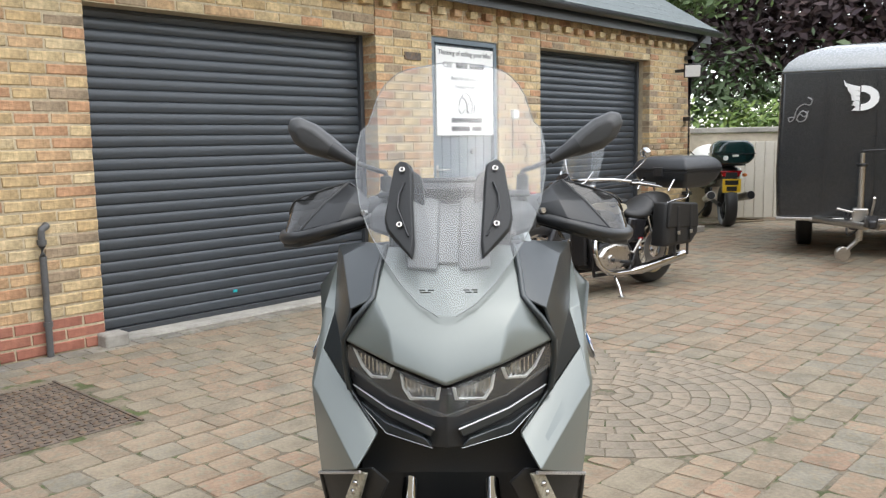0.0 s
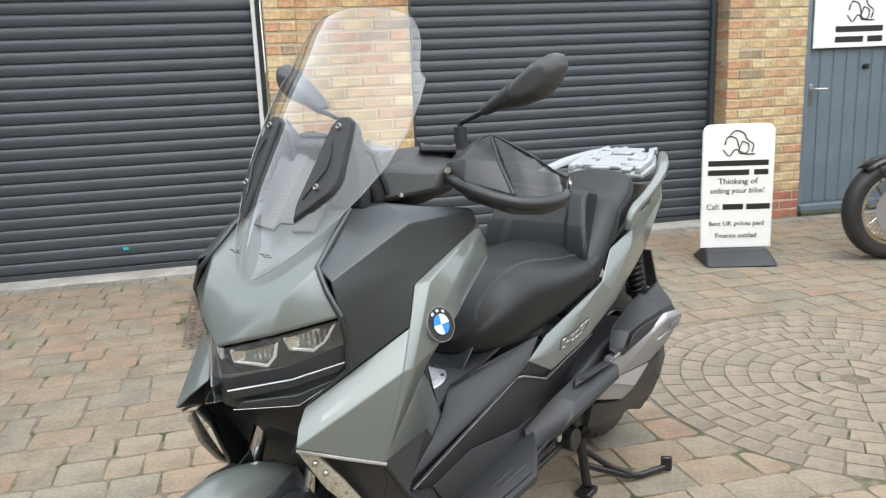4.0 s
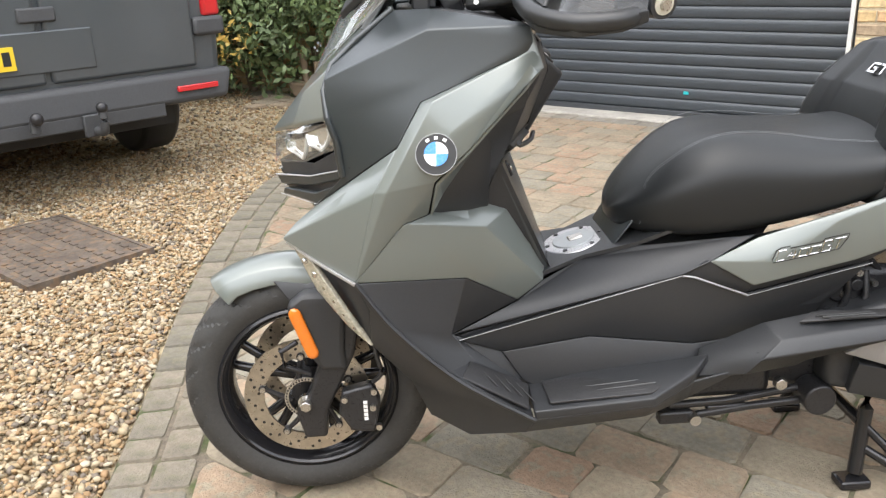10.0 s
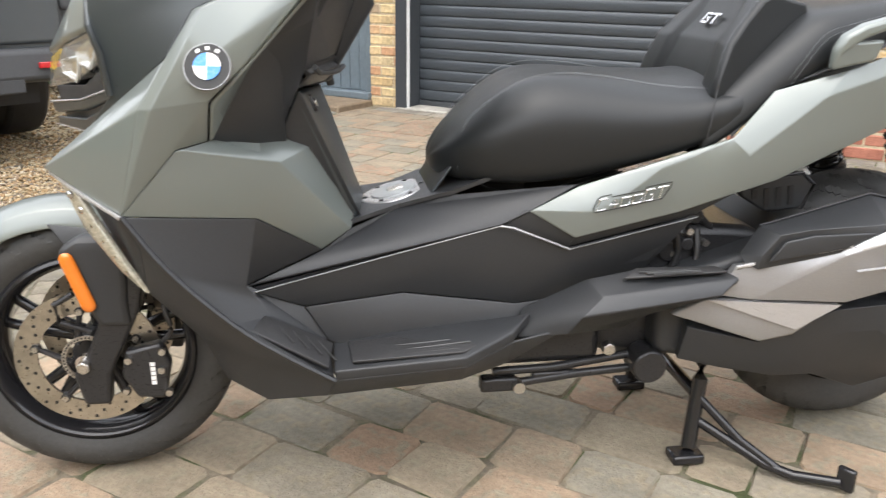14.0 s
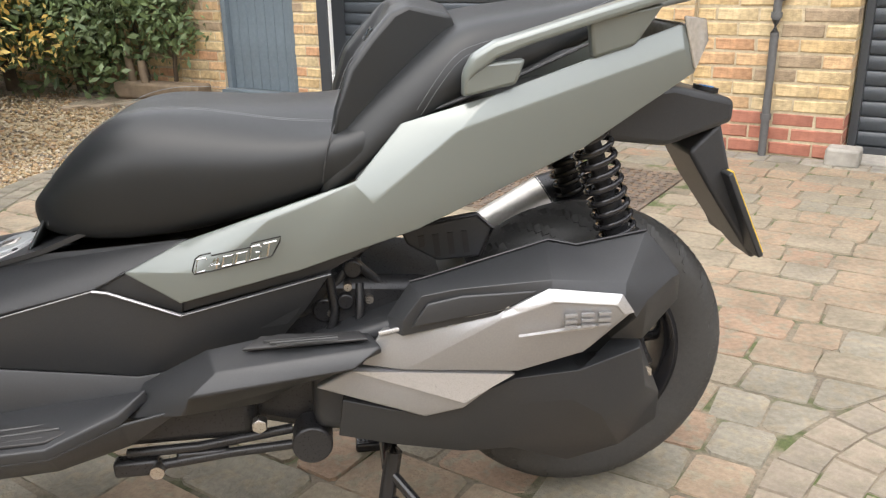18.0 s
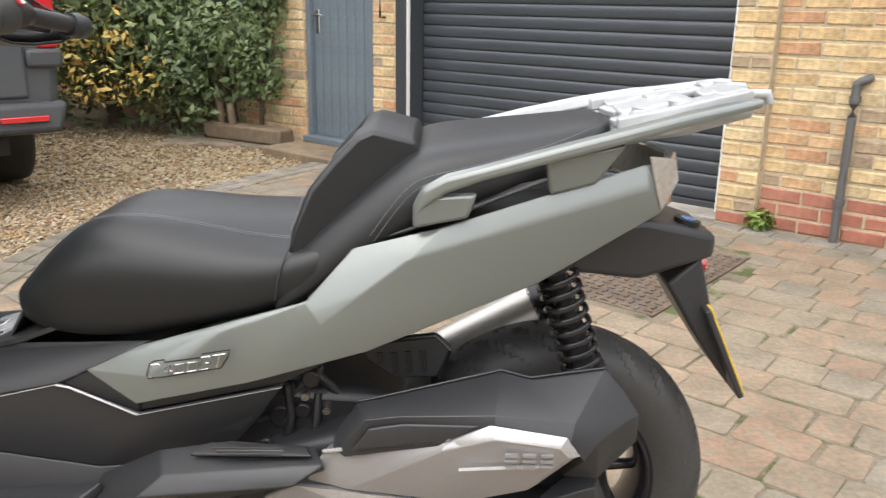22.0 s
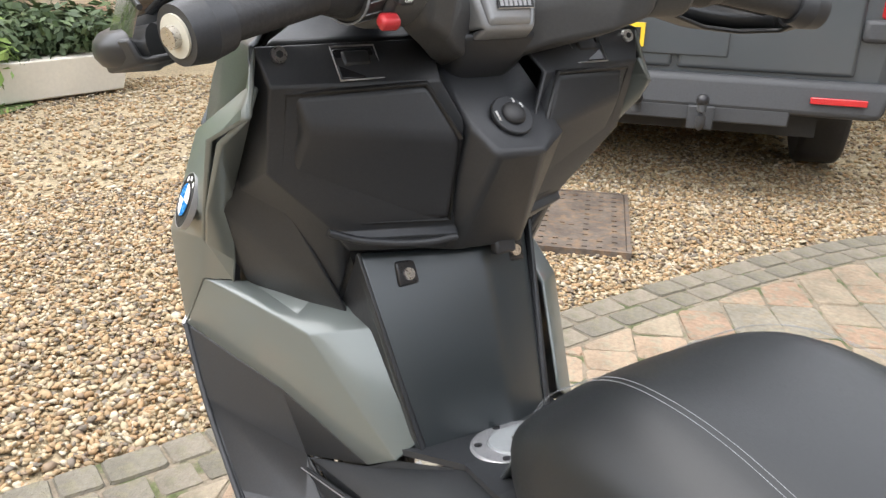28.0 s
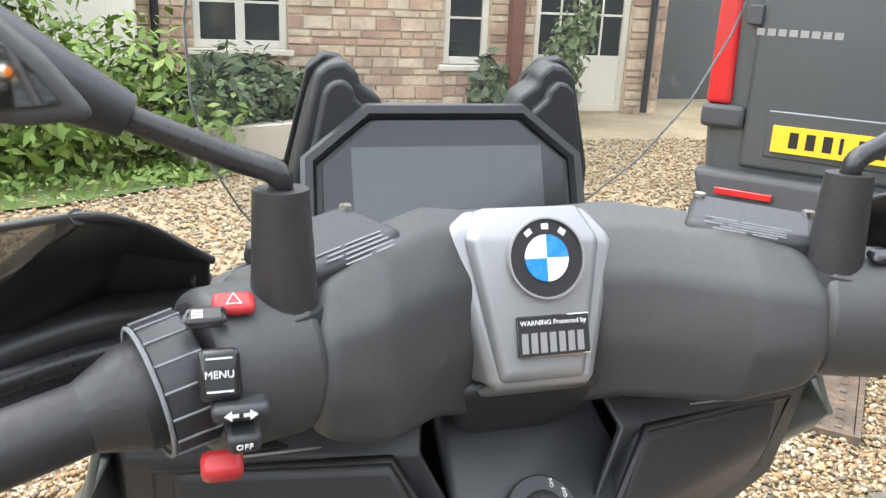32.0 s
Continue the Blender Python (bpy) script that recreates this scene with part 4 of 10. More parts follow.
for sy in (-1, 1):
    v = [(0.018, 0.163, 0.648), (0.045, 0.188, 0.640), (0.085, 0.213, 0.575), (0.130, 0.232, 0.500), (0.159, 0.231, 0.452), (0.115, 0.212, 0.490), (0.06, 0.190, 0.560)]
    v = [(x, sy * y, z) for x, y, z in v]
    ind = part("indicator", faces(B(), v, [(0, 1, 2, 6), (6, 2, 3, 5), (5, 3, 4)]), M_INDLENS, scooter, "slim clear indicator strip", solid=0.012, bevel=0.003)
    for i in range(6):
        t = (i + 0.5) / 6
        part("lamp_cell", ball(B(), (0.035 + 0.105 * t, sy * (0.180 + 0.047 * t), 0.632 - 0.15 * t), 0.007), M_CHROME, ind, smooth=60)
    part("edge_trim", tube(B(), [(0.012, sy * 0.17, 0.655), (0.075, sy * 0.23, 0.628), (0.139, sy * 0.276, 0.601)], 0.0035, 6), M_SILVER, scooter, "thin silver trim line", smooth=60)
    part("edge_bead", tube(B(), curve_pts([(x, sy * abs(y), z) for x, y, z in (W3, SE1, SE2, (0.38, -0.268, 0.345), FL)], 4), 0.005, 6), M_PLASTIC, scooter, smooth=60)
T1 = (0.318, -0.168, 0.438)
FI = (0.46, -0.175, 0.325)
panel("footwell", [W3, K7, K6, T1, FI, FL, SE2, SE1, (0.36, -0.19, 0.385), (0.38, -0.262, 0.345)], [(0, 1, 3, 8, 6, 7), (1, 2, 3), (8, 4, 5, 9, 6), (3, 4, 8)], M_PLASTIC, "black plastic footwell", bevel=0.006)
panel("toe_board", [(0.345, -0.20, 0.388), (0.325, -0.255, 0.382), (0.455, -0.258, 0.305), (0.465, -0.19, 0.322)], [(0, 1, 2, 3)], M_RUBBER, "ribbed black foot rubber", bevel=0.003, thick=0.008)
for sy in (-1, 1):
    bm = B()
    for i in range(4):
        t = 0.2 + 0.2 * i
        p0 = Vector((0.345 + 0.12 * t, sy * 0.205, 0.392 - 0.066 * t))
        rod(bm, p0, p0 + Vector((0.03, sy * 0.04, -0.022)), 0.0016, n=6)
    part("foot_rib", bm, M_RUBBER, scooter, smooth=60)

# -- tunnel, side covers, floor --
SF = (0.829, -0.184, 0.566)
E2, E3, E4 = (0.778, -0.176, 0.538), (0.909, -0.186, 0.492), (1.146, -0.205, 0.553)
panel("tunnel_side", [T1, K6, K5b, (0.60, -0.085, 0.553), (0.70, -0.12, 0.585), (0.93, -0.16, 0.61), SF, E2], [(0, 1, 2, 3, 4, 5, 6, 7)], M_PLASTIC, "black ribbed-grain tunnel cover", bevel=0.004)
part("tunnel_top", faces(B(), [(0.49, -0.13, 0.53), (0.50, 0.13, 0.53), (0.60, 0.09, 0.553), (0.60, -0.09, 0.553), (0.70, -0.12, 0.585), (0.70, 0.12, 0.585), (0.78, 0.14, 0.62), (0.78, -0.14, 0.62)],
                         [(0, 1, 2, 3), (3, 2, 5, 4), (4, 5, 6, 7)]), M_PLASTIC, scooter, solid=0.008)
cap = part("fuel_cap", disc(B(), (0, 0, 0), (0, 0, 1), 0.069, 0.012, 40), M_SILVER, scooter, "round brushed silver fuel cap", bevel=0.003)
cap.matrix_world = pose(0.600, 0, 0.5585, 0, -14, 0)
part("cap_disc", disc(B(), (0, 0, 0.006), (0, 0, 1), 0.046, 0.006, 32), M_RACK, cap, bevel=0.002)
part("cap_lock", box(B(), -0.012, 0.02, -0.012, 0.012, 0.005, 0.013), M_STEEL, cap, bevel=0.003)
for i in range(6):
    part("cap_bolt", disc(B(), (0.058 * math.cos(i * 1.047), 0.058 * math.sin(i * 1.047), 0.006), (0, 0, 1), 0.005, 0.004, 10), M_BLACKMETAL, cap)
panel("seat_ramp", [(0.655, -0.085, 0.562), (0.655, 0.085, 0.562), (0.70, 0.10, 0.63), (0.70, -0.10, 0.63)], [(0, 1, 2, 3)], M_DARK, sides=1, bevel=0.004)
# lower black side cover: an upper band, a hollow and a lower skirt
S1, S2, S3 = (0.418, -0.168, 0.392), (0.60, -0.150, 0.405), (0.82, -0.150, 0.372)
panel("side_cover", [(0.331, -0.178, 0.428), E2, E3, E4, (1.10, -0.175, 0.48), (1.03, -0.165, 0.40), S3, S2, S1], [(0, 1, 7, 8), (1, 2, 6, 7), (2, 3, 4, 5, 6)], M_PLASTIC, "matt black side cover", bevel=0.008)
panel("side_cover_low", [S1, S2, S3, (1.03, -0.165, 0.40), (0.98, -0.16, 0.33), (0.80, -0.175, 0.318), (0.50, -0.185, 0.312), FI], [(0, 7, 6, 5, 2, 1), (2, 5, 4, 3)], M_PLASTIC, "matt black lower side cover", bevel=0.006)
for sy in (-1, 1):
    # dark trim line drawn pale: its fine highlight is put into the colour
    part("trim_line", tube(B(), curve_pts([(x, sy * (abs(y) + 0.004), z) for x, y, z in ((0.331, -0.178, 0.430), (0.55, -0.178, 0.484), E2)], 3), 0.0010, 6), M_GREYMET, scooter, "fine trim line, its highlight painted as pale metal", smooth=60)
    part("trim_flash", tube(B(), [(x, sy * (abs(y) + 0.005), z) for x, y, z in (E2, (0.80, -0.178, 0.535), E3)], 0.0026, 6), M_GREYMET, scooter, "satin silver trim flash", smooth=60)
    part("trim_line", tube(B(), [(x, sy * (abs(y) + 0.005), z) for x, y, z in (E3, E4)], 0.0010, 6), M_GREYMET, scooter, "fine trim line, its highlight painted as pale metal", smooth=60)
FLr, FLr2 = (0.704, -0.277, 0.305), (0.800, -0.222, 0.322)
panel("floorboard", [FL, FLr, FLr2, (0.84, -0.19, 0.35), (0.80, -0.15, 0.318), (0.47, -0.16, 0.302)], [(0, 1, 2, 3, 4, 5)], M_PLASTIC, "black floorboard with a ribbed mat", bevel=0.004, thick=0.02)
for sy in (-1, 1):
    bm = B()
    for i in range(5):
        y = sy * (0.185 + 0.017 * i)
        rod(bm, (0.50 + 0.01 * i, y, 0.321), (0.74 - 0.012 * i, y, 0.331), 0.0028, n=6)
    part("floor_rib", bm, M_RUBBER, scooter, smooth=60)
for sy in (-1, 1):
    mt_ = part("floor_mat", faces(B(), [(x, sy * y, z) for x, y, z in ((0.495, 0.182, 0.321), (0.500, 0.258, 0.315), (0.700, 0.266, 0.326), (0.768, 0.222, 0.336), (0.768, 0.184, 0.336))], [(0, 1, 2, 3, 4)]), M_RUBBER, scooter, "ribbed black rubber foot mat", solid=0.006, bevel=0.002)
    part("mat_rim", tube(B(), [(x, sy * y, z) for x, y, z in ((0.497, 0.184, 0.325), (0.503, 0.255, 0.319), (0.699, 0.262, 0.330), (0.764, 0.220, 0.340), (0.764, 0.187, 0.340))], 0.0024, 6, closed=True), M_PLASTIC, mt_, smooth=60)
    for i in range(3):
        part("mat_groove", rod(B(), (0.56 + 0.02 * i, sy * (0.20 + 0.018 * i), 0.327), (0.735 - 0.010 * i, sy * (0.204 + 0.018 * i), 0.338), 0.0022, n=6), M_COWL, mt_, smooth=60)
panel("floor_skirt", [FL, FLr, FLr2, (0.90, -0.225, 0.345), (0.80, -0.19, 0.265), (0.70, -0.235, 0.258), (0.455, -0.245, 0.248)], [(0, 1, 5, 6), (1, 2, 4, 5), (2, 3, 4)], M_PLASTIC, bevel=0.008)
part("belly", box(B(), 0.30, 1.0, -0.15, 0.15, 0.235, 0.33), M_BLACKMETAL, scooter, bevel=0.02)
# fold of the fairing that carries the passenger footrest
PGv = [(0.80, -0.20, 0.322), (0.828, -0.165, 0.368), (0.943, -0.20, 0.436), (1.06, -0.205, 0.458), (1.20, -0.215, 0.452), (1.216, -0.262, 0.448), (1.172, -0.288, 0.424), (0.915, -0.262, 0.384), (0.96, -0.25, 0.418), (0.90, -0.235, 0.338), (1.02, -0.2, 0.33), (1.16, -0.2, 0.40)]
panel("footrest_fairing", PGv, [(0, 1, 8, 7, 9), (1, 2, 8), (2, 3, 4, 5, 8), (8, 5, 6, 7), (7, 6, 11, 10, 9)], M_PLASTIC, "black passenger footrest fairing", bevel=0.010, thick=0.02)
panel("passenger_pad", [(1.0, -0.229, 0.440), (1.03, -0.213, 0.4545), (1.185, -0.222, 0.4550), (1.198, -0.25, 0.4530)], [(0, 1, 2, 3)], M_RUBBER, "ribbed rubber footrest pad", bevel=0.003, thick=0.006)
for sy in (-1, 1):
    for i in range(3):
        part("pad_groove", rod(B(), (1.035 + 0.01 * i, sy * (0.226 + 0.008 * i), 0.4545), (1.150, sy * (0.228 + 0.008 * i), 0.4565), 0.0018, n=6), M_COWL, scooter, smooth=60)

# dark plates that close the seams between the covers
panel("trim_bridge", [(0.829, -0.179, 0.566), (0.778, -0.171, 0.538), (0.909, -0.181, 0.492), (0.915, -0.198, 0.52)], [(0, 1, 2, 3)], M_PLASTIC, bevel=0.002)
panel("seat_rail_cover", [(0.909, -0.180, 0.494), (1.146, -0.198, 0.555), (1.285, -0.205, 0.630), (1.10, -0.205, 0.585), (0.915, -0.190, 0.53)], [(0, 1, 2, 3, 4)], M_PLASTIC, bevel=0.002)
panel("cover_back", [(0.33, -0.160, 0.43), (0.778, -0.158, 0.535), (0.909, -0.165, 0.49), (1.146, -0.185, 0.55), (1.03, -0.15, 0.40), (0.60, -0.135, 0.405), (0.418, -0.150, 0.392)], [(0, 1, 5, 6), (1, 2, 4, 5), (2, 3, 4)], M_PLASTIC, bevel=0.002)
panel("footwell_inner", [(0.318, -0.166, 0.438), (0.418, -0.164, 0.392), (0.47, -0.170, 0.318), (0.36, -0.186, 0.380)], [(0, 1, 2, 3)], M_PLASTIC, bevel=0.002)

# -- rear bodywork --
R2, R3, R4, R5, R6 = (0.912, -0.205, 0.518), (0.921, -0.184, 0.612), (1.190, -0.222, 0.702), (1.262, -0.214, 0.785), (1.395, -0.224, 0.822)
R7, R7b, R8, R9, R10 = (1.693, -0.188, 0.912), (1.742, -0.165, 0.905), (1.728, -0.178, 0.838), (1.544, -0.206, 0.732), (1.285, -0.222, 0.622)
M1, M2, M3 = (1.215, -0.240, 0.672), (1.345, -0.242, 0.775), (1.70, -0.196, 0.875)
R0 = (1.10, -0.226, 0.568)
panel("tail_panel", [SF, R2, R3, R4, R5, R6, R7, R7b, R8, R9, R10, M1, M2, M3, R0, (1.06, -0.222, 0.648), (0.96, -0.212, 0.565)],
      [(0, 1, 16), (0, 16, 15, 3, 2), (16, 1, 14, 15), (15, 14, 10, 11, 3), (3, 11, 12, 4), (4, 12, 5), (5, 12, 13, 6), (6, 13, 7), (13, 8, 7), (12, 9, 8, 13), (11, 10, 9, 12)],
      M_PAINT, "long grey-green painted tail panel", bevel=0.007)
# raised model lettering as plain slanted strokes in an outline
for sy in (-1, 1):
    a_, b_ = Vector((0.942, 0, 0.572)), Vector((1.068, 0, 0.601))
    du = (b_ - a_).normalized()
    dv = Vector((0.25, 0, 1)).normalized()
    out_y = lambda x: sy * (0.2155 + (x - 0.94) * 0.135)
    line_ = lambda q, up: [(p_.x, out_y(p_.x) + sy * up, p_.z) for p_ in (a_ + du * u + dv * v for u, v in q)]
    rim_ = [(-0.004, 0.004), (-0.002, 0.023), (0.004, 0.027), (0.022, 0.027), (0.024, 0.022), (0.084, 0.021), (0.086, 0.027), (0.131, 0.027), (0.131, 0.018), (0.122, -0.003), (0.09, -0.003), (0.03, -0.004), (0.0, -0.003)]
    bg = part("model_badge", tube(B(), line_(rim_, 0.001), 0.0012, 5, closed=True), M_BLACKPRINT, scooter, "chrome model badge with black outlines")
    for i in range(6):
        w_, h = 0.0155, 0.022 if i in (0, 4, 5) else 0.016
        u = 0.002 + i * 0.0212
        if i == 5:
            st_ = [(u - 0.002, h), (u + w_ + 0.002, h), (u + 0.007, h), (u + 0.007, 0)]
        elif i in (2, 3):
            st_ = [(u, 0), (u, h), (u + w_, h), (u + w_, 0), (u, 0)]
        elif i == 1:
            st_ = [(u + 0.008, h), (u, 0.006), (u + w_, 0.006), (u + 0.012, 0.006), (u + 0.012, h), (u + 0.012, -0.001)]
        else:
            st_ = [(u + w_, h - 0.004), (u + w_ - 0.003, h), (u, h), (u, 0), (u + w_, 0)] + ([(u + w_, 0.011), (u + 0.009, 0.011)] if i == 4 else [])
        part("letter_bar", tube(B(), line_(st_, 0.003), 0.0016, 6), M_CHROME, bg)


# -- seat --
def seat_ring(x, zt, zc, yc, zs, ys, zb, yb):
    """One cross-section: top middle, crest, side and lower edge."""
    half = [(0, zt), (yc * 0.55, zt - 0.002), (yc, zc), (ys * 0.97, (zc + zs) / 2 + 0.015), (ys, zs), (yb, zb), (yb * 0.5, zb)]
    return [(x, -y, z) for y, z in half] + [(x, y, z) for y, z in half[:0:-1]]


st = [(0.664, 0.640, 0.636, 0.02, 0.625, 0.035, 0.612, 0.03), (0.682, 0.668, 0.660, 0.05, 0.64, 0.085, 0.608, 0.07), (0.715, 0.708, 0.700, 0.072, 0.652, 0.128, 0.603, 0.11),
      (0.765, 0.755, 0.752, 0.092, 0.665, 0.158, 0.602, 0.145), (0.82, 0.791, 0.792, 0.105, 0.68, 0.176, 0.602, 0.165), (0.88, 0.803, 0.808, 0.112, 0.688, 0.184, 0.606, 0.172), (0.96, 0.802, 0.797, 0.120, 0.69, 0.191, 0.616, 0.178),
      (1.08, 0.798, 0.776, 0.140, 0.70, 0.205, 0.652, 0.198), (1.19, 0.798, 0.768, 0.160, 0.735, 0.212, 0.690, 0.208), (1.26, 0.82, 0.80, 0.17, 0.78, 0.208, 0.73, 0.20)]
seat = soft(part("seat", loft(B(), [seat_ring(*r) for r in st]), M_SEAT, scooter, "black vinyl rider seat with grey stitching"), 2)
# backrest: a pad that narrows upwards, a set-back middle panel between two wings, an arched top
PAD = [(1.158, 0.765, 0.188), (1.1655, 0.800, 0.184), (1.1886, 0.860, 0.166), (1.2216, 0.900, 0.149), (1.2575, 0.936, 0.132), (1.287, 0.946, 0.126), (1.352, 0.930, 0.128), (1.362, 0.905, 0.124), (1.30, 0.835, 0.136), (1.20, 0.755, 0.160)]
rows = []
for u in (-1, -0.93, -0.64, -0.53, -0.2, 0.2, 0.53, 0.64, 0.93, 1):
    c = 1.0 if abs(u) < 0.6 else 0.25 if abs(u) < 0.7 else 0.0
    rows.append([(x + (0.020 * c if k < 4 else 0.008 * c if k == 4 else 0) + (0.006 if abs(u) == 1 and k < 5 else 0), u * w_, z + (0.013 * (1 - u * u) if 4 <= k <= 6 else 0)) for k, (x, z, w_) in enumerate(PAD)])
hump = part("backrest", loft(B(), rows), M_SEAT, scooter, "padded black vinyl rider backrest", bevel=0.011, seg=4)
bm = B()
for pts in ([(-0.004, 0.010), (-0.026, 0.010), (-0.030, -0.010), (-0.008, -0.010), (-0.006, 0.0), (-0.016, 0.0)],):
    for p, q in zip(pts, pts[1:]):
        d_ = Vector((q[0] - p[0], q[1] - p[1], 0))
        box(bm, -0.002, d_.length + 0.002, -0.0024, 0.0024, 0, 0.004, pose(p[0], p[1], 0, 0, 0, math.degrees(math.atan2(d_.y, d_.x))))
box(bm, 0.002, 0.030, 0.0076, 0.0124, 0, 0.004), box(bm, 0.013, 0.0185, -0.012, 0.0124, 0, 0.004)
lg = part("monogram", bm, M_CHROME, hump, "raised silver two-letter monogram")
lg.matrix_world = Matrix.Translation((1.2300, -0.006, 0.896)) @ Matrix(((0, 0.60, -0.80, 0), (-1, 0, 0, 0), (0, 0.80, 0.60, 0), (0, 0, 0, 1)))
# passenger seat: a ramp that carries the backrest, then the level rear part
ps = []
for x, hw, zt, zb in ((1.128, 0.200, 0.742, 0.655), (1.150, 0.209, 0.762, 0.668), (1.185, 0.212, 0.791, 0.690), (1.235, 0.211, 0.832, 0.72), (1.30, 0.208, 0.884, 0.765), (1.345, 0.204, 0.917, 0.797), (1.38, 0.201, 0.930, 0.816), (1.46, 0.190, 0.939, 0.845),
                      (1.55, 0.160, 0.950, 0.88), (1.62, 0.130, 0.962, 0.905), (1.660, 0.085, 0.964, 0.93), (1.672, 0.04, 0.955, 0.94)):
    k = min(1.0, max(0.0, (1.672 - x) / 0.2))
    half = [(0, zt), (hw * 0.5, zt - 0.001), (hw * 0.80, zt - 0.006), (hw * 0.93, zt - 0.012 - 0.016 * k), (hw, zt - 0.018 - 0.05 * k), (hw * 0.99, zb), (hw * 0.5, zb - 0.005)]
    ps.append([(x, -y, z) for y, z in half] + [(x, y, z) for y, z in half[:0:-1]])
pseat = soft(part("passenger_seat", loft(B(), ps), M_SEAT, scooter, "black vinyl passenger seat with a stitched edge"), 2)


def stitched(pts, parent, twin=None):
    """Fine dashes of thread along a seam, with a second row beside it."""
    bm = B()
    for k in (0, 1) if twin else (0,):
        p = curve_pts([Vector(q) + Vector(twin) * k for q in pts] if twin else pts, 34)
        for a_, b_ in zip(p, p[1:]):
            a_, b_ = Vector(a_), Vector(b_)
            m_ = max(1, round((b_ - a_).length / 0.0042))
            for i in range(m_):
                rod(bm, a_.lerp(b_, i / m_), a_.lerp(b_, (i + 0.62) / m_), 0.00042, n=4)
    part("stitching", bm, M_STITCH, parent, "fine grey stitching", smooth=60, kind="stuff")


for sy in (-1, 1):
    stitched([(0.708, sy * 0.112, 0.628), (0.712, sy * 0.103, 0.672), (0.728, sy * 0.093, 0.716), (0.765, sy * 0.094, 0.750), (0.82, sy * 0.107, 0.788), (0.88, sy * 0.115, 0.804), (0.96, sy * 0.120, 0.802), (1.08, sy * 0.136, 0.785), (1.17, sy * 0.152, 0.780)], seat, (0, -sy * 0.006, 0.0012))
    stitched([(x - 0.0012, sy * w_ * 0.95, z) for x, z, w_ in PAD[1:4]] + [(1.2565, sy * 0.124, 0.936)], hump)
    stitched([(1.2625, sy * 0.1300, 0.931), (1.29, sy * 0.1280, 0.926), (1.325, sy * 0.1275, 0.921)], hump)
    stitched([(1.288, sy * 0.2095, 0.803), (1.318, sy * 0.2075, 0.846), (1.345, sy * 0.2020, 0.876), (1.37, sy * 0.1975, 0.890), (1.42, sy * 0.1915, 0.902), (1.48, sy * 0.180, 0.916), (1.56, sy * 0.152, 0.935), (1.64, sy * 0.10, 0.958)], pseat, (0.006, 0, -0.008))
    part("seat_seam", tube(B(), curve_pts([(1.166, sy * 0.186, 0.782), (1.154, sy * 0.2035, 0.752), (1.147, sy * 0.2125, 0.725), (1.143, sy * 0.2125, 0.70)], 4), 0.0011, 5), M_RUBBER, seat, smooth=60)
    panel("seat_base", [(1.19, -0.208, 0.70), (1.27, -0.205, 0.79), (1.40, -0.20, 0.83), (1.56, -0.175, 0.89), (1.40, -0.15, 0.85), (1.2, -0.15, 0.75)], [(0, 1, 5), (1, 2, 4, 5), (2, 3, 4)], M_PLASTIC, bevel=0.003, sides=1) if sy < 0 else None

# -- grab rail and rear carrier --
for sy in (-1, 1):
    prof = [(1.352, 0.226, 0.838, 0.020, 0.010), (1.366, 0.230, 0.866, 0.018, 0.014), (1.400, 0.232, 0.888, 0.015, 0.016), (1.450, 0.232, 0.904, 0.012, 0.017), (1.545, 0.226, 0.930, 0.012, 0.018),
            (1.655, 0.208, 0.957, 0.012, 0.020), (1.75, 0.178, 0.978, 0.011, 0.022), (1.83, 0.145, 0.991, 0.010, 0.020), (1.878, 0.124, 0.998, 0.008, 0.014)]
    rings = [[(x + dx * 0.0, sy * (y + dy * hw), z + dz * hh) for dx, dy, dz in ((0, -1, -1), (0, 1, -0.7), (0, 0.9, 0.8), (0, -0.6, 1))] for x, y, z, hh, hw in prof]
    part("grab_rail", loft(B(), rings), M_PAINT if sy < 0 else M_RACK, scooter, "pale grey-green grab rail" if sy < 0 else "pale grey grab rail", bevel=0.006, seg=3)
    part("rail_foot", loft(B(), [[(1.352, sy * 0.215, 0.822), (1.432, sy * 0.215, 0.838), (1.432, sy * 0.238, 0.838), (1.352, sy * 0.238, 0.822)],
                                 [(1.358, sy * 0.218, 0.87), (1.445, sy * 0.218, 0.875), (1.445, sy * 0.24, 0.875), (1.358, sy * 0.24, 0.87)]]), M_PAINT, scooter, bevel=0.006)
    part("rail_foot", loft(B(), [[(1.552, sy * 0.19, 0.868), (1.62, sy * 0.18, 0.885), (1.62, sy * 0.206, 0.885), (1.552, sy * 0.212, 0.868)],
                                 [(1.54, sy * 0.205, 0.925), (1.66, sy * 0.185, 0.945), (1.66, sy * 0.212, 0.945), (1.54, sy * 0.23, 0.925)]]), M_PAINT, scooter, bevel=0.006)
car = part("rear_carrier", faces(B(), [(1.66, -0.14, 0.952), (1.66, 0.14, 0.952), (1.76, 0.15, 0.972), (1.872, 0.105, 0.994), (1.878, 0.0, 0.996), (1.872, -0.105, 0.994), (1.76, -0.15, 0.972)], [(0, 1, 2, 3, 4, 5, 6)]), M_RACK, scooter, "pale carrier plate wrapped in clear film", solid=0.022, bevel=0.008)
for x, y, w_, d_ in ((1.74, 0.0, 0.05, 0.06), (1.80, 0.075, 0.03, 0.04), (1.80, -0.075, 0.03, 0.04), (1.86, 0.0, 0.06, 0.025), (1.72, 0.10, 0.035, 0.03), (1.72, -0.10, 0.035, 0.03)):
    m_ = pose(x, y, 0.955 + (x - 1.66) * 0.2, 0, -11, 0)
    part("carrier_pad", box(B(), -d_, d_, -w_, w_, 0.0, 0.014, m_), M_RACK, car, bevel=0.005)
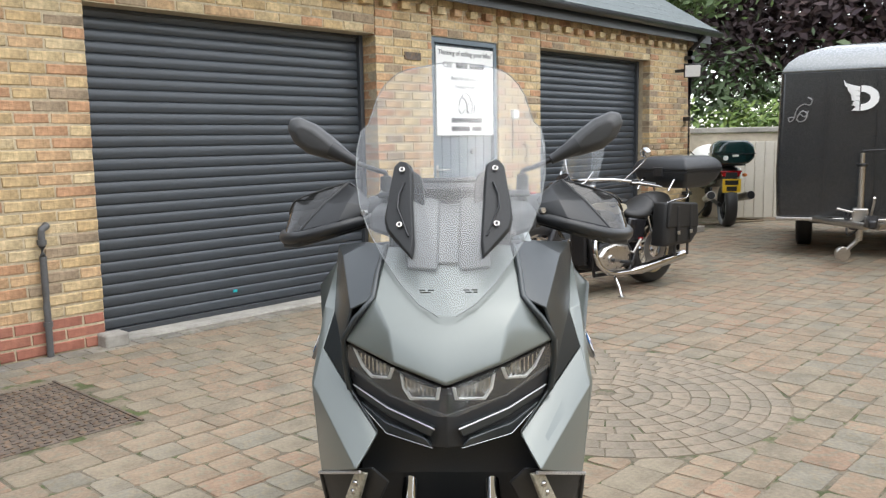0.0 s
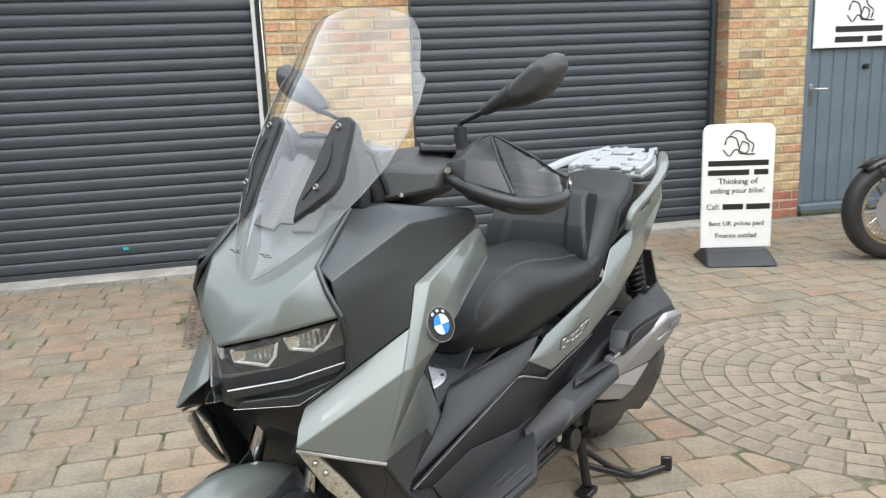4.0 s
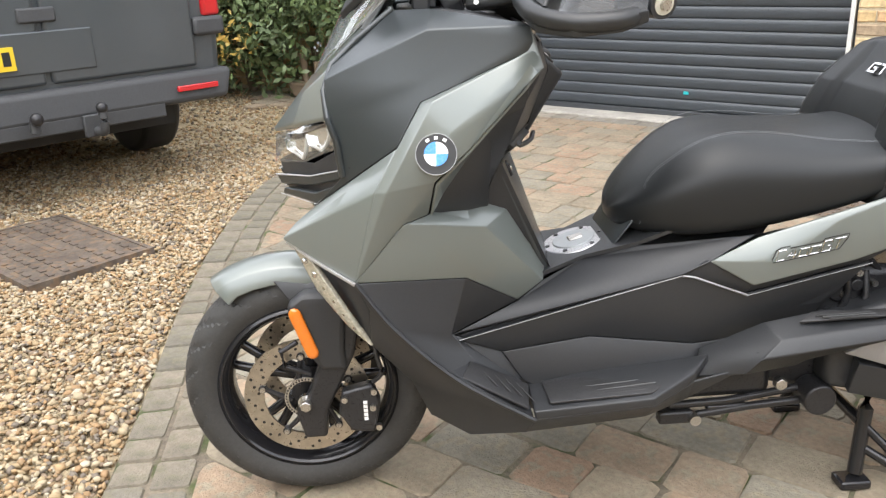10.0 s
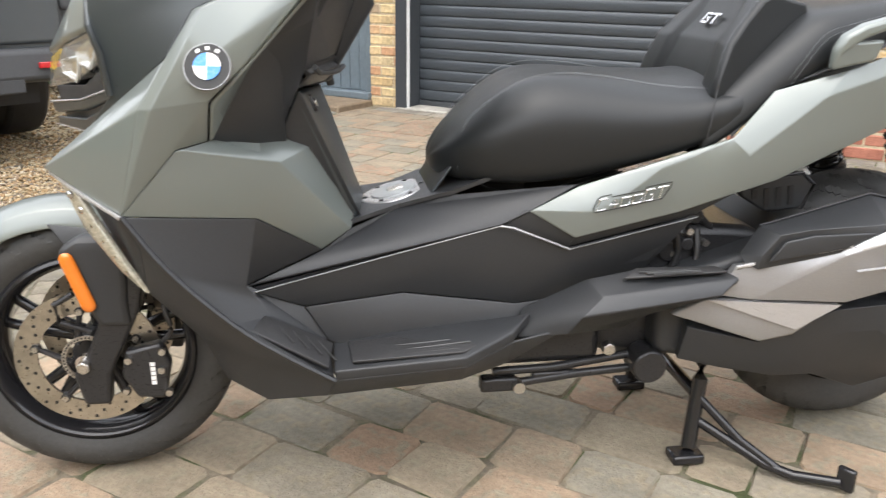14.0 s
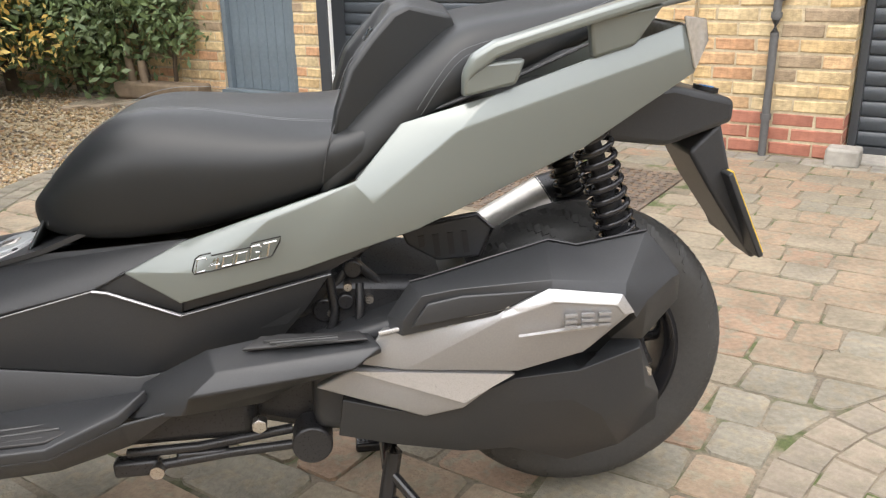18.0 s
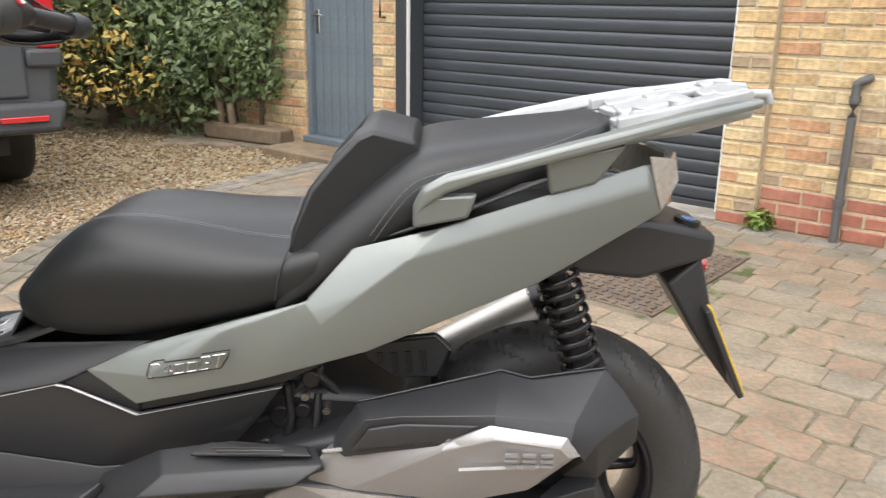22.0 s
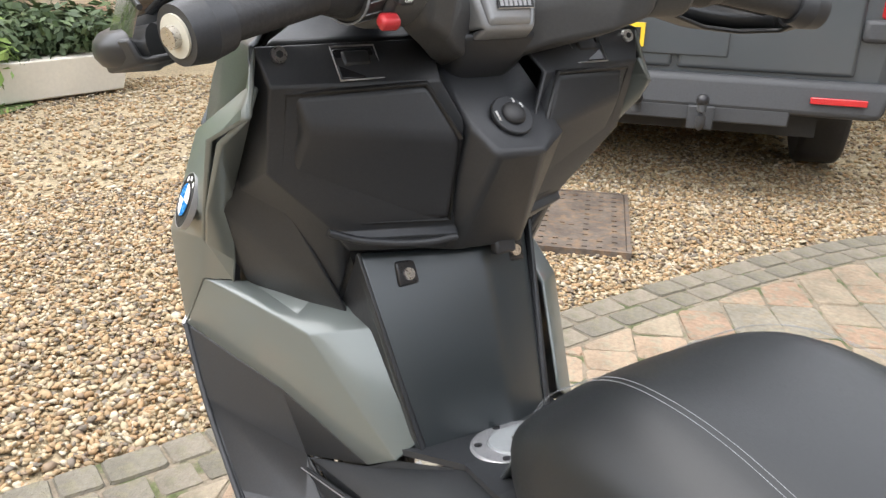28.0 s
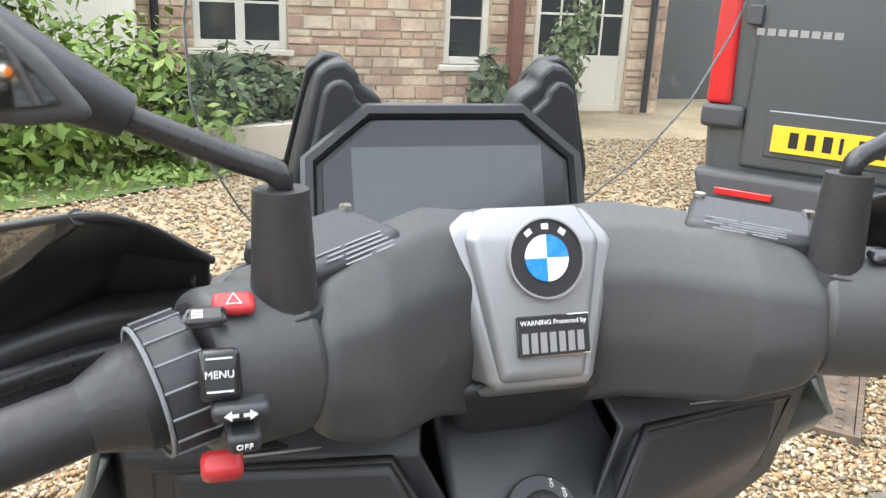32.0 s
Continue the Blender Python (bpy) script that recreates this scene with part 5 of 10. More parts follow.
for y in (-0.09, 0.02, 0.09):
    part("carrier_hook", tube(B(), [(1.855, y, 0.994), (1.878, y, 1.008), (1.897, y * 1.02, 1.008), (1.902, y, 0.994)], 0.008), M_RACK, car, smooth=50)
# raised pads, ribs and slots of the carrier top
rg_ = random.Random(31)
for i in range(22):
    x, y = 1.675 + 0.185 * rg_.random(), rg_.uniform(-0.105, 0.105)
    w_, d_ = rg_.uniform(0.010, 0.028), rg_.uniform(0.008, 0.022)
    part("carrier_rib", box(B(), -d_, d_, -w_, w_, 0.0, rg_.uniform(0.010, 0.022), pose(x, y, 0.953 + (x - 1.66) * 0.2, rg_.uniform(-4, 4), -11, rg_.choice((0, 0, 18, -18)))), M_RACK, car, bevel=0.003)
for sy in (-1, 1):
    part("carrier_beam", loft(B(), [[(x, sy * (y + dy), z + dz) for dy, dz in ((-0.012, -0.008), (0.012, -0.008), (0.010, 0.012), (-0.010, 0.012))] for x, y, z in ((1.66, 0.125, 0.960), (1.76, 0.125, 0.982), (1.874, 0.088, 1.003))]), M_RACK, car, bevel=0.003)

# -- tail lamp, number plate holder --
M_SMOKELENS = mat("smoky_lamp_lens", (0.34, 0.31, 0.27), 0.12, vary=0.15, scale=120, coat=0.8)
tl = part("tail_lamp", faces(B(), [(1.742, -0.16, 0.905), (1.728, -0.172, 0.842), (1.765, -0.09, 0.83), (1.79, 0.0, 0.85), (1.79, 0, 0.90), (1.765, 0.09, 0.83), (1.728, 0.172, 0.842), (1.742, 0.16, 0.905)], [(0, 1, 2, 3, 4), (4, 3, 5, 6, 7)]), M_SMOKELENS, scooter, "smoky clear tail lamp", solid=0.02, bevel=0.004)
panel("tail_lamp_glass", [(1.70, -0.192, 0.925), (1.745, -0.168, 0.918), (1.752, -0.165, 0.885), (1.725, -0.185, 0.842), (1.715, -0.192, 0.87)], [(0, 1, 2, 4), (2, 3, 4)], M_SMOKELENS, "smoky clear lamp corner", bevel=0.003)
und = loft(B(), [[(1.30, -0.16, 0.70), (1.30, 0.16, 0.70), (1.30, 0.16, 0.75), (1.30, -0.16, 0.75)], [(1.55, -0.15, 0.735), (1.55, 0.15, 0.735), (1.55, 0.15, 0.80), (1.55, -0.15, 0.80)],
                 [(1.72, -0.11, 0.705), (1.72, 0.11, 0.705), (1.72, 0.12, 0.81), (1.72, -0.12, 0.81)], [(1.85, -0.075, 0.735), (1.85, 0.075, 0.735), (1.85, 0.075, 0.775), (1.85, -0.075, 0.775)]])
ut = part("undertail", und, M_PLASTIC, scooter, "black undertail moulding", bevel=0.012, seg=3)
tb = part("tail_badge", disc(B(), (1.805, -0.05, 0.792), (0.2, 0, 1), 0.022, 0.008, 24), M_BLACKPRINT, ut, "small round blue and white badge", smooth=40)
part("tail_badge_centre", disc(B(), (1.806, -0.05, 0.796), (0.2, 0, 1), 0.013, 0.003, 20), M_BLUE, tb)
md_ = loft(B(), [[(x0, -hw, z0), (x0, hw, z0), (x1, hw, z1), (x1, -hw, z1)] for x0, z0, x1, z1, hw in ((1.775, 0.685, 1.83, 0.738, 0.07), (1.820, 0.612, 1.856, 0.64, 0.075), (1.878, 0.528, 1.902, 0.545, 0.07), (1.930, 0.465, 1.942, 0.474, 0.04))])
holder = part("plate_holder", md_, M_PLASTIC, scooter, "black plastic number plate holder", bevel=0.010, seg=3)
part("plate_back", box(B(), -0.105, 0.105, -0.088, 0.088, -0.012, -0.001, Matrix.Translation((1.882, 0, 0.575)) @ Matrix(((0, 0.42, 0.9, 0), (1, 0, 0, 0), (0, -0.9, 0.42, 0), (0, 0, 0, 1)))), M_PLASTIC, holder, bevel=0.003)
yp = part("number_plate", box(B(), -0.095, 0.095, -0.085, 0.085, 0, 0.003, Matrix.Translation((1.882, 0, 0.575)) @ Matrix(((0, 0.42, 0.9, 0), (1, 0, 0, 0), (0, -0.9, 0.42, 0), (0, 0, 0, 1)))), M_YELLOW, holder, "yellow number plate")
bm = bars(B(), Matrix.Translation((1.8855, 0, 0.577)) @ Matrix(((0, 0.42, 0.9, 0), (1, 0, 0, 0), (0, -0.9, 0.42, 0), (0, 0, 0, 1))) @ pose(-0.095, 0.068, 0), [[(0.02, 0.03), (0.06, 0.03), (0.1, 0.03), (0.14, 0.03)], [(0.04, 0.03), (0.08, 0.03), (0.12, 0.03)]], 0.06, 0.015)
part("plate_bar", bm, M_BLACKPRINT, yp)
part("plate_lamp", disc(B(), (1.848, 0, 0.70), (1, 0, 0), 0.014, 0.02, 16), M_REDLENS, holder, smooth=40)


# -- rear suspension --
def spring(a, b_, r, wire, turns, parent):
    a, b_ = Vector(a), Vector(b_)
    q = (b_ - a).to_track_quat("Z", "Y")
    pts = [a + (b_ - a) * (i / (turns * 14)) + q @ Vector((r * math.cos(i * 2 * math.pi / 14), r * math.sin(i * 2 * math.pi / 14), 0)) for i in range(turns * 14 + 1)]
    return part("coil_spring", tube(B(), pts, wire, 6), M_GLOSSBLACK, parent, smooth=60)


for sy in (-1, 1):
    a_, b_ = Vector((1.565, sy * 0.135, 0.77)), Vector((1.640, sy * 0.140, 0.53))
    sh = part("rear_shock", rod(B(), a_, b_, 0.015, n=14), M_BLACKMETAL, scooter, "black coil-over rear shock", smooth=40)
    part("damper_body", rod(B(), a_.lerp(b_, 0.55), b_, 0.022, n=16), M_BLACKMETAL, sh, smooth=40)
    spring(a_.lerp(b_, 0.10), a_.lerp(b_, 0.86), 0.031, 0.0055, 9, sh)
    part("spring_seat", disc(B(), a_.lerp(b_, 0.88), b_ - a_, 0.038, 0.012, 20), M_BLACKMETAL, sh, smooth=40)

# -- engine and drive cover --
eng = part("engine", loft(B(), [[(x, -w_, z0), (x, w_, z0), (x, w_, z1), (x, -w_, z1)] for x, w_, z0, z1 in ((0.95, 0.10, 0.25, 0.50), (1.12, 0.13, 0.22, 0.52), (1.30, 0.12, 0.25, 0.50), (1.42, 0.09, 0.30, 0.45))]), M_BLACKMETAL, scooter, "black engine block under the seat", bevel=0.02)
for x, y, z, r, h in ((1.13, -0.11, 0.46, 0.022, 0.05), (1.18, -0.11, 0.53, 0.016, 0.05), (1.10, -0.11, 0.40, 0.020, 0.05), (1.20, -0.10, 0.58, 0.012, 0.06), (1.155, -0.115, 0.425, 0.012, 0.05), (1.165, -0.11, 0.475, 0.014, 0.06)):
    part("engine_boss", disc(B(), (x, y, z), (0, 1, 0), r, h, 16), M_BLACKMETAL, eng, bevel=0.004)
for a_, b_, c_ in (((1.04, -0.10, 0.43), (1.12, -0.125, 0.47), (1.20, -0.10, 0.56)), ((1.05, -0.09, 0.55), (1.15, -0.12, 0.56), (1.24, -0.11, 0.48)), ((1.12, -0.13, 0.40), (1.145, -0.14, 0.45), (1.14, -0.13, 0.52)), ((1.16, -0.13, 0.39), (1.185, -0.14, 0.44), (1.19, -0.12, 0.50))):
    part("engine_hose", tube(B(), curve_pts([a_, b_, c_], 5), 0.008), M_BLACKMETAL, eng, smooth=60)
for x, z in ((1.14, 0.455), (1.17, 0.50), (1.205, 0.475)):
    part("hose_clip", disc(B(), (x, -0.128, z), (0, 1, 0), 0.007, 0.02, 10), M_STEEL, eng, smooth=40)
part("drive_case", loft(B(), [[(1.10, -0.18, 0.26), (1.10, -0.08, 0.26), (1.10, -0.08, 0.42), (1.10, -0.18, 0.42)], [(1.30, -0.195, 0.23), (1.30, -0.08, 0.23), (1.30, -0.08, 0.48), (1.30, -0.195, 0.48)],
                              [(1.50, -0.195, 0.20), (1.50, -0.09, 0.20), (1.50, -0.09, 0.50), (1.50, -0.195, 0.50)], [(1.64, -0.185, 0.24), (1.64, -0.10, 0.24), (1.64, -0.10, 0.43), (1.64, -0.185, 0.43)],
                              [(1.685, -0.16, 0.28), (1.685, -0.11, 0.28), (1.685, -0.11, 0.38), (1.685, -0.16, 0.38)]]), M_PLASTIC, scooter, "black belt-drive casing", bevel=0.02, seg=4)
lo = [(1.603, -0.205, 0.403), (1.655, -0.205, 0.399), (1.698, -0.2, 0.291), (1.696, -0.2, 0.239), (1.631, -0.2, 0.192), (1.536, -0.2, 0.169), (1.436, -0.2, 0.205), (1.352, -0.2, 0.206), (1.233, -0.2, 0.232), (1.14, -0.2, 0.258),
      (1.43, -0.252, 0.368), (1.535, -0.262, 0.38), (1.528, -0.252, 0.32), (1.577, -0.250, 0.286), (1.658, -0.235, 0.325), (1.645, -0.235, 0.399), (1.418, -0.240, 0.313), (1.288, -0.232, 0.30), (1.15, -0.21, 0.33)]
part("clutch_cover", faces(B(), lo, [(10, 11, 12, 16), (11, 15, 14, 13, 12), (16, 12, 13, 4, 5, 6), (13, 14, 2, 3, 4), (14, 15, 1, 2), (11, 0, 1, 15), (10, 16, 17), (17, 16, 6, 7), (17, 7, 8), (17, 8, 9, 18)]), M_PLASTIC, scooter, "faceted black clutch cover", bevel=0.008, seg=3, solid=0.03)
at_ = [(1.229, -0.225, 0.483), (1.267, -0.215, 0.533), (1.291, -0.21, 0.536), (1.491, -0.205, 0.586), (1.536, -0.21, 0.576), (1.653, -0.205, 0.592), (1.687, -0.212, 0.554), (1.708, -0.225, 0.522), (1.707, -0.225, 0.476), (1.647, -0.235, 0.414), (1.591, -0.24, 0.422),
       (1.251, -0.265, 0.49), (1.281, -0.268, 0.530), (1.334, -0.276, 0.541), (1.478, -0.288, 0.551), (1.599, -0.278, 0.535), (1.638, -0.272, 0.5), (1.689, -0.240, 0.522), (1.23, -0.248, 0.472), (1.249, -0.262, 0.463), (1.412, -0.288, 0.502), (1.477, -0.296, 0.530), (1.591, -0.298, 0.515), (1.613, -0.292, 0.479)]
air = part("airbox_cover", faces(B(), at_, [(0, 1, 12, 11), (1, 2, 13, 12), (2, 3, 14, 13), (3, 4, 15, 14), (4, 5, 15), (5, 6, 17, 16, 15), (6, 7, 17), (7, 8, 17), (17, 8, 9, 16), (16, 9, 10, 23), (15, 16, 23, 22), (14, 15, 22, 21), (13, 14, 21, 20), (11, 12, 13, 20, 19), (0, 11, 19, 18)]),
           M_PLASTIC, scooter, "faceted matt black airbox cover", bevel=0.007, seg=3, solid=0.04)
part("airbox_pad", faces(B(), [(1.262, -0.274, 0.480), (1.288, -0.278, 0.520), (1.34, -0.284, 0.532), (1.455, -0.296, 0.537), (1.405, -0.292, 0.508)], [(0, 1, 2, 3, 4)]), M_PLASTIC, air, bevel=0.003, solid=0.006)
part("airbox_seam", tube(B(), [(x, y - 0.002, z + 0.002) for x, y, z in at_[1:6]], 0.0022, 6), M_BLACKMETAL, air, smooth=60)
sil = faces(B(), [(1.185, -0.235, 0.405), (1.215, -0.243, 0.462), (1.412, -0.285, 0.512), (1.468, -0.298, 0.540), (1.582, -0.306, 0.526), (1.604, -0.300, 0.494), (1.532, -0.288, 0.425), (1.43, -0.275, 0.393), (1.25, -0.25, 0.398), (1.475, -0.312, 0.523), (1.572, -0.316, 0.512), (1.585, -0.312, 0.495), (1.40, -0.295, 0.495)],
            [(0, 1, 2, 12, 8), (2, 3, 9, 12), (3, 4, 10, 9), (4, 5, 11, 10), (12, 9, 10, 11, 6, 7, 8), (5, 6, 11)])
sc = part("drive_cover", sil, M_GREYMET, scooter, "grey metallic drive cover with pressed lettering", bevel=0.005, seg=3, solid=0.03)
# up-facing bevel and rim of the cover, their sheen painted on as brighter silver
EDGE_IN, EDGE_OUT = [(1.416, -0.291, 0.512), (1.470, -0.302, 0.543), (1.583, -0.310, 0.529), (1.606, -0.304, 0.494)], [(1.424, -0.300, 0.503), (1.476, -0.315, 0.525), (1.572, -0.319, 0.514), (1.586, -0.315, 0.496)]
part("cover_edge", grid(B(), [EDGE_IN, EDGE_OUT]), M_SILVER, sc, "upward bevel of the cover, its sheen painted bright silver", bevel=0.002, solid=0.003)
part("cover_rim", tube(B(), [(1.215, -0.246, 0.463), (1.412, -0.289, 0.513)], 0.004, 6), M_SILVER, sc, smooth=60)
for i in range(3):
    bm = B()
    for k in range(3):
        box(bm, 1.492 + i * 0.026, 1.492 + i * 0.026 + 0.019, -0.319, -0.313, 0.500 - k * 0.009, 0.504 - k * 0.009)
    part("pressed_mark", bm, M_GREYMET, sc)
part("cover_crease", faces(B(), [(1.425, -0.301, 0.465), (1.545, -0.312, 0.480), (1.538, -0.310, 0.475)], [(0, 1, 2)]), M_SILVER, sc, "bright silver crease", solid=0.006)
part("drive_cover_low", faces(B(), [(1.108, -0.222, 0.362), (1.17, -0.236, 0.398), (1.425, -0.268, 0.388), (1.345, -0.255, 0.322), (1.282, -0.245, 0.306)], [(0, 1, 2, 3, 4)]), M_GREYMET, scooter, "grey metallic lower drive cover", bevel=0.005, solid=0.02)
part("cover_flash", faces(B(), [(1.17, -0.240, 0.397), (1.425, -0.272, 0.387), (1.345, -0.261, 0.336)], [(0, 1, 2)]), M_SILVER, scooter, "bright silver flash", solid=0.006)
part("drive_bolt", disc(B(), (1.665, -0.205, 0.34), (0, 1, 0), 0.012, 0.02, 6), M_STEEL, scooter)
part("hub_bracket", tube(B(), [(1.60, -0.15, 0.30), (1.68, -0.17, 0.345), (1.66, -0.16, 0.42)], 0.016), M_BLACKMETAL, scooter, smooth=60)
part("pivot_boss", disc(B(), (1.094, -0.155, 0.233), (0, 1, 0), 0.035, 0.06, 24), M_BLACKMETAL, scooter, smooth=40, bevel=0.004)
part("frame_bolt", disc(B(), (1.008, -0.168, 0.274), (0, 1, 0), 0.014, 0.02, 6), M_STEEL, scooter, "plain steel bolt", bevel=0.002)
for p in (((0.76, -0.14, 0.19), (0.83, -0.15, 0.20), (0.95, -0.15, 0.213), (1.07, -0.15, 0.22)), ((0.78, -0.145, 0.225), (0.90, -0.15, 0.23), (1.06, -0.14, 0.245))):
    part("brake_pipe", tube(B(), p, 0.009), M_BLACKMETAL, scooter, smooth=60)
part("pipe_union", disc(B(), (0.83, -0.158, 0.198), (0, 1, 0), 0.012, 0.03, 12), M_STEEL, scooter, smooth=40)
part("linkage", box(box(B(), 0.755, 0.83, -0.16, -0.13, 0.185, 0.215), 0.86, 0.95, -0.155, -0.135, 0.205, 0.222), M_BLACKMETAL, scooter, bevel=0.006)
# rear mudguard hugger, passenger peg on the far side, exhaust
part("rear_hugger", faces(B(), [(1.28, -0.1, 0.44), (1.28, 0.1, 0.44), (1.38, 0.1, 0.505), (1.38, -0.1, 0.505), (1.24, 0.1, 0.38), (1.24, -0.1, 0.38)], [(0, 1, 2, 3), (0, 5, 4, 1)]), M_PLASTIC, scooter, solid=0.01)
ex = part("exhaust", rod(rod(B(), (1.20, 0.19, 0.29), (1.39, 0.20, 0.412), 0.050, 0.058, 28), (1.39, 0.20, 0.412), (1.600, 0.20, 0.528), 0.062, 0.064, 36), M_EXHAUST, scooter, "brushed steel silencer", smooth=40)
part("exhaust_tip", rod(B(), (1.597, 0.20, 0.526), (1.637, 0.20, 0.548), 0.065, 0.054, 28), M_BLACKMETAL, ex, smooth=40)
# comb-shaped black bracket behind the seat rail
BRK = pose(1.338, -0.125, 0.572, 0, -6, -6)
brk = part("comb_bracket", loft(B(), [[BRK @ Vector((x, y, z)) for x, z in ((-0.075, 0.030), (0.055, 0.038), (0.078, 0.012), (0.052, -0.036), (-0.02, -0.034), (-0.066, 0.0))] for y in (-0.012, 0.012)]), M_PLASTIC, scooter, "black comb-shaped bracket", bevel=0.005)
for i in range(4):
    part("comb_slot", box(B(), -0.046 + i * 0.024, -0.036 + i * 0.024, -0.0150, -0.0125, -0.024 if i else -0.005, 0.014, BRK), M_BLACKPRINT, brk)
part("bracket_edge", tube(B(), [BRK @ Vector(p) for p in ((-0.07, -0.013, 0.031), (0.055, -0.013, 0.039), (0.078, -0.013, 0.013), (0.054, -0.013, -0.036))], 0.003, 6), M_BLACKMETAL, brk, smooth=50)

# -- centre stand --
cs = part("centre_stand", tube(B(), [(1.235, -0.125, 0.21), (1.235, -0.125, 0.17), (1.205, -0.165, 0.03)], 0.016), M_GLOSSBLACK, scooter, "black steel centre stand, down", smooth=60)
part("stand_leg", tube(B(), [(1.235, 0.125, 0.21), (1.235, 0.125, 0.17), (1.205, 0.165, 0.03)], 0.016), M_GLOSSBLACK, cs, smooth=60)
for sy in (-1, 1):
    part("stand_foot", box(B(), 1.165, 1.235, sy * 0.165 - 0.025, sy * 0.165 + 0.025, 0.0, 0.022), M_GLOSSBLACK, cs, bevel=0.006)
part("cross_tube", rod(B(), (1.225, -0.13, 0.14), (1.225, 0.13, 0.14), 0.014), M_GLOSSBLACK, cs, smooth=40)
part("lever", tube(B(), [(1.225, -0.15, 0.085), (1.34, -0.235, 0.022), (1.385, -0.27, 0.014), (1.46, -0.315, 0.02)], 0.011), M_GLOSSBLACK, cs, smooth=60)
part("lever_brace", tube(B(), [(1.228, -0.14, 0.135), (1.30, -0.2, 0.06), (1.36, -0.25, 0.02)], 0.010), M_GLOSSBLACK, cs, smooth=60)
part("lever_pad", box(B(), -0.008, 0.008, -0.018, 0.018, -0.02, 0.03, pose(1.468, -0.32, 0.026, 0, 0, 30)), M_GLOSSBLACK, cs, bevel=0.005)

# -- dashboard, glove boxes, centre column --
DL = [(0.458, -0.272, 1.04), (0.458, -0.06, 1.04), (0.474, -0.263, 1.0), (0.506, -0.075, 1.0), (0.527, -0.043, 0.935), (0.452, -0.262, 0.905), (0.488, -0.036, 0.820), (0.436, -0.176, 0.820), (0.352, -0.264, 0.86), (0.300, -0.245, 0.755), (0.39, -0.148, 0.712),
      (0.422, -0.146, 0.785), (0.47, -0.04, 0.785), (0.432, -0.274, 0.985), (0.446, -0.172, 0.812), (0.498, -0.038, 0.812)]
panel("inner_fairing", DL, [(0, 1, 3, 2), (2, 3, 4, 6, 7, 5), (0, 2, 5, 8, 13), (5, 7, 11, 10, 9, 8), (7, 6, 15, 14), (14, 15, 12, 11)], M_PLASTIC, "matt black inner leg shield", bevel=0.006)
panel("inner_side", [(0.457, -0.274, 1.04), (0.478, -0.29, 0.974), (0.442, -0.312, 0.943), (0.352, -0.299, 0.845), (0.290, -0.282, 0.783), (0.280, -0.243, 0.715), (0.301, -0.247, 0.755), (0.353, -0.266, 0.86), (0.433, -0.276, 0.985)],
      [(0, 1, 8), (1, 2, 7, 8), (2, 3, 4, 6, 7), (4, 5, 6)], M_PAINT, "painted return of the shoulder panel", bevel=0.003)
panel("notch_panel", [(0.29, -0.262, 0.785), (0.352, -0.275, 0.84), (0.40, -0.262, 0.935), (0.40, -0.14, 0.69), (0.375, -0.15, 0.69), (0.285, -0.225, 0.705)], [(0, 1, 2, 3, 4, 5)], M_PLASTIC, bevel=0.003)
GB = [(0.479, -0.238, 0.992), (0.511, -0.092, 0.998), (0.533, -0.060, 0.938), (0.495, -0.046, 0.830), (0.446, -0.163, 0.830), (0.458, -0.236, 0.905), (0.488, -0.230, 0.955), (0.536, -0.056, 0.941)]
for k in range(2):
    fr = [(x - 0.003, y, z) for x, y, z in [GB[i] for i in (0, 1, 2, 3, 4, 5, 6)]]
    fr = fr if k == 0 else both(fr)
    bk = [(x - 0.035, y, z) for x, y, z in fr]
    bm = faces(B(), fr + bk, [(0, 1, 2, 6), (6, 2, 3, 4, 5)] + [(a_, (a_ + 1) % 7, (a_ + 1) % 7 + 7, a_ + 7) for a_ in range(7)] + [(13, 12, 11, 10, 9, 8, 7)])
    lid = part("glove_box_lid", bm, M_PLASTIC, scooter, "closed black glove box lid", bevel=0.009, seg=4)
    seam = [GB[i] for i in (0, 1, 2, 3, 4, 5)]
    seam = seam if k == 0 else both(seam)
    part("lid_gap", tube(B(), [(x - 0.006, y * 1.03, z) for x, y, z in seam], 0.0035, 6, closed=True), M_BLACKPRINT, lid, smooth=60)
    sy = -1 if k == 0 else 1
    lm_ = pose(0.4765, sy * 0.165, 1.019, 0, -38, 0)
    lt = part("lid_latch", box(B(), -0.004, 0.002, -0.024, 0.024, -0.018, 0.018, lm_), M_GLOSSBLACK, scooter, "recessed black latch with a grey rim", bevel=0.002)
    part("latch_rim", tube(B(), [lm_ @ Vector((0.003, a_, b_)) for a_, b_ in ((-0.026, -0.020), (0.026, -0.020), (0.026, 0.020), (-0.026, 0.020))], 0.0012, 6, closed=True), M_GREYMET, lt, smooth=60)
    part("latch_tongue", box(B(), 0.0, 0.006, -0.016, 0.016, -0.004, 0.014, lm_), M_PLASTIC, lt, bevel=0.003)
    scw = part("shield_screw", disc(B(), (0.463, sy * 0.248, 1.030), (0.93, 0, 0.36), 0.0085, 0.012, 20), M_STEEL, scooter, "bright steel screw", smooth=40)
    part("screw_socket", disc(B(), (0.4688, sy * 0.248, 1.0322), (0.93, 0, 0.36), 0.004, 0.002, 6), M_BLACKPRINT, scw)
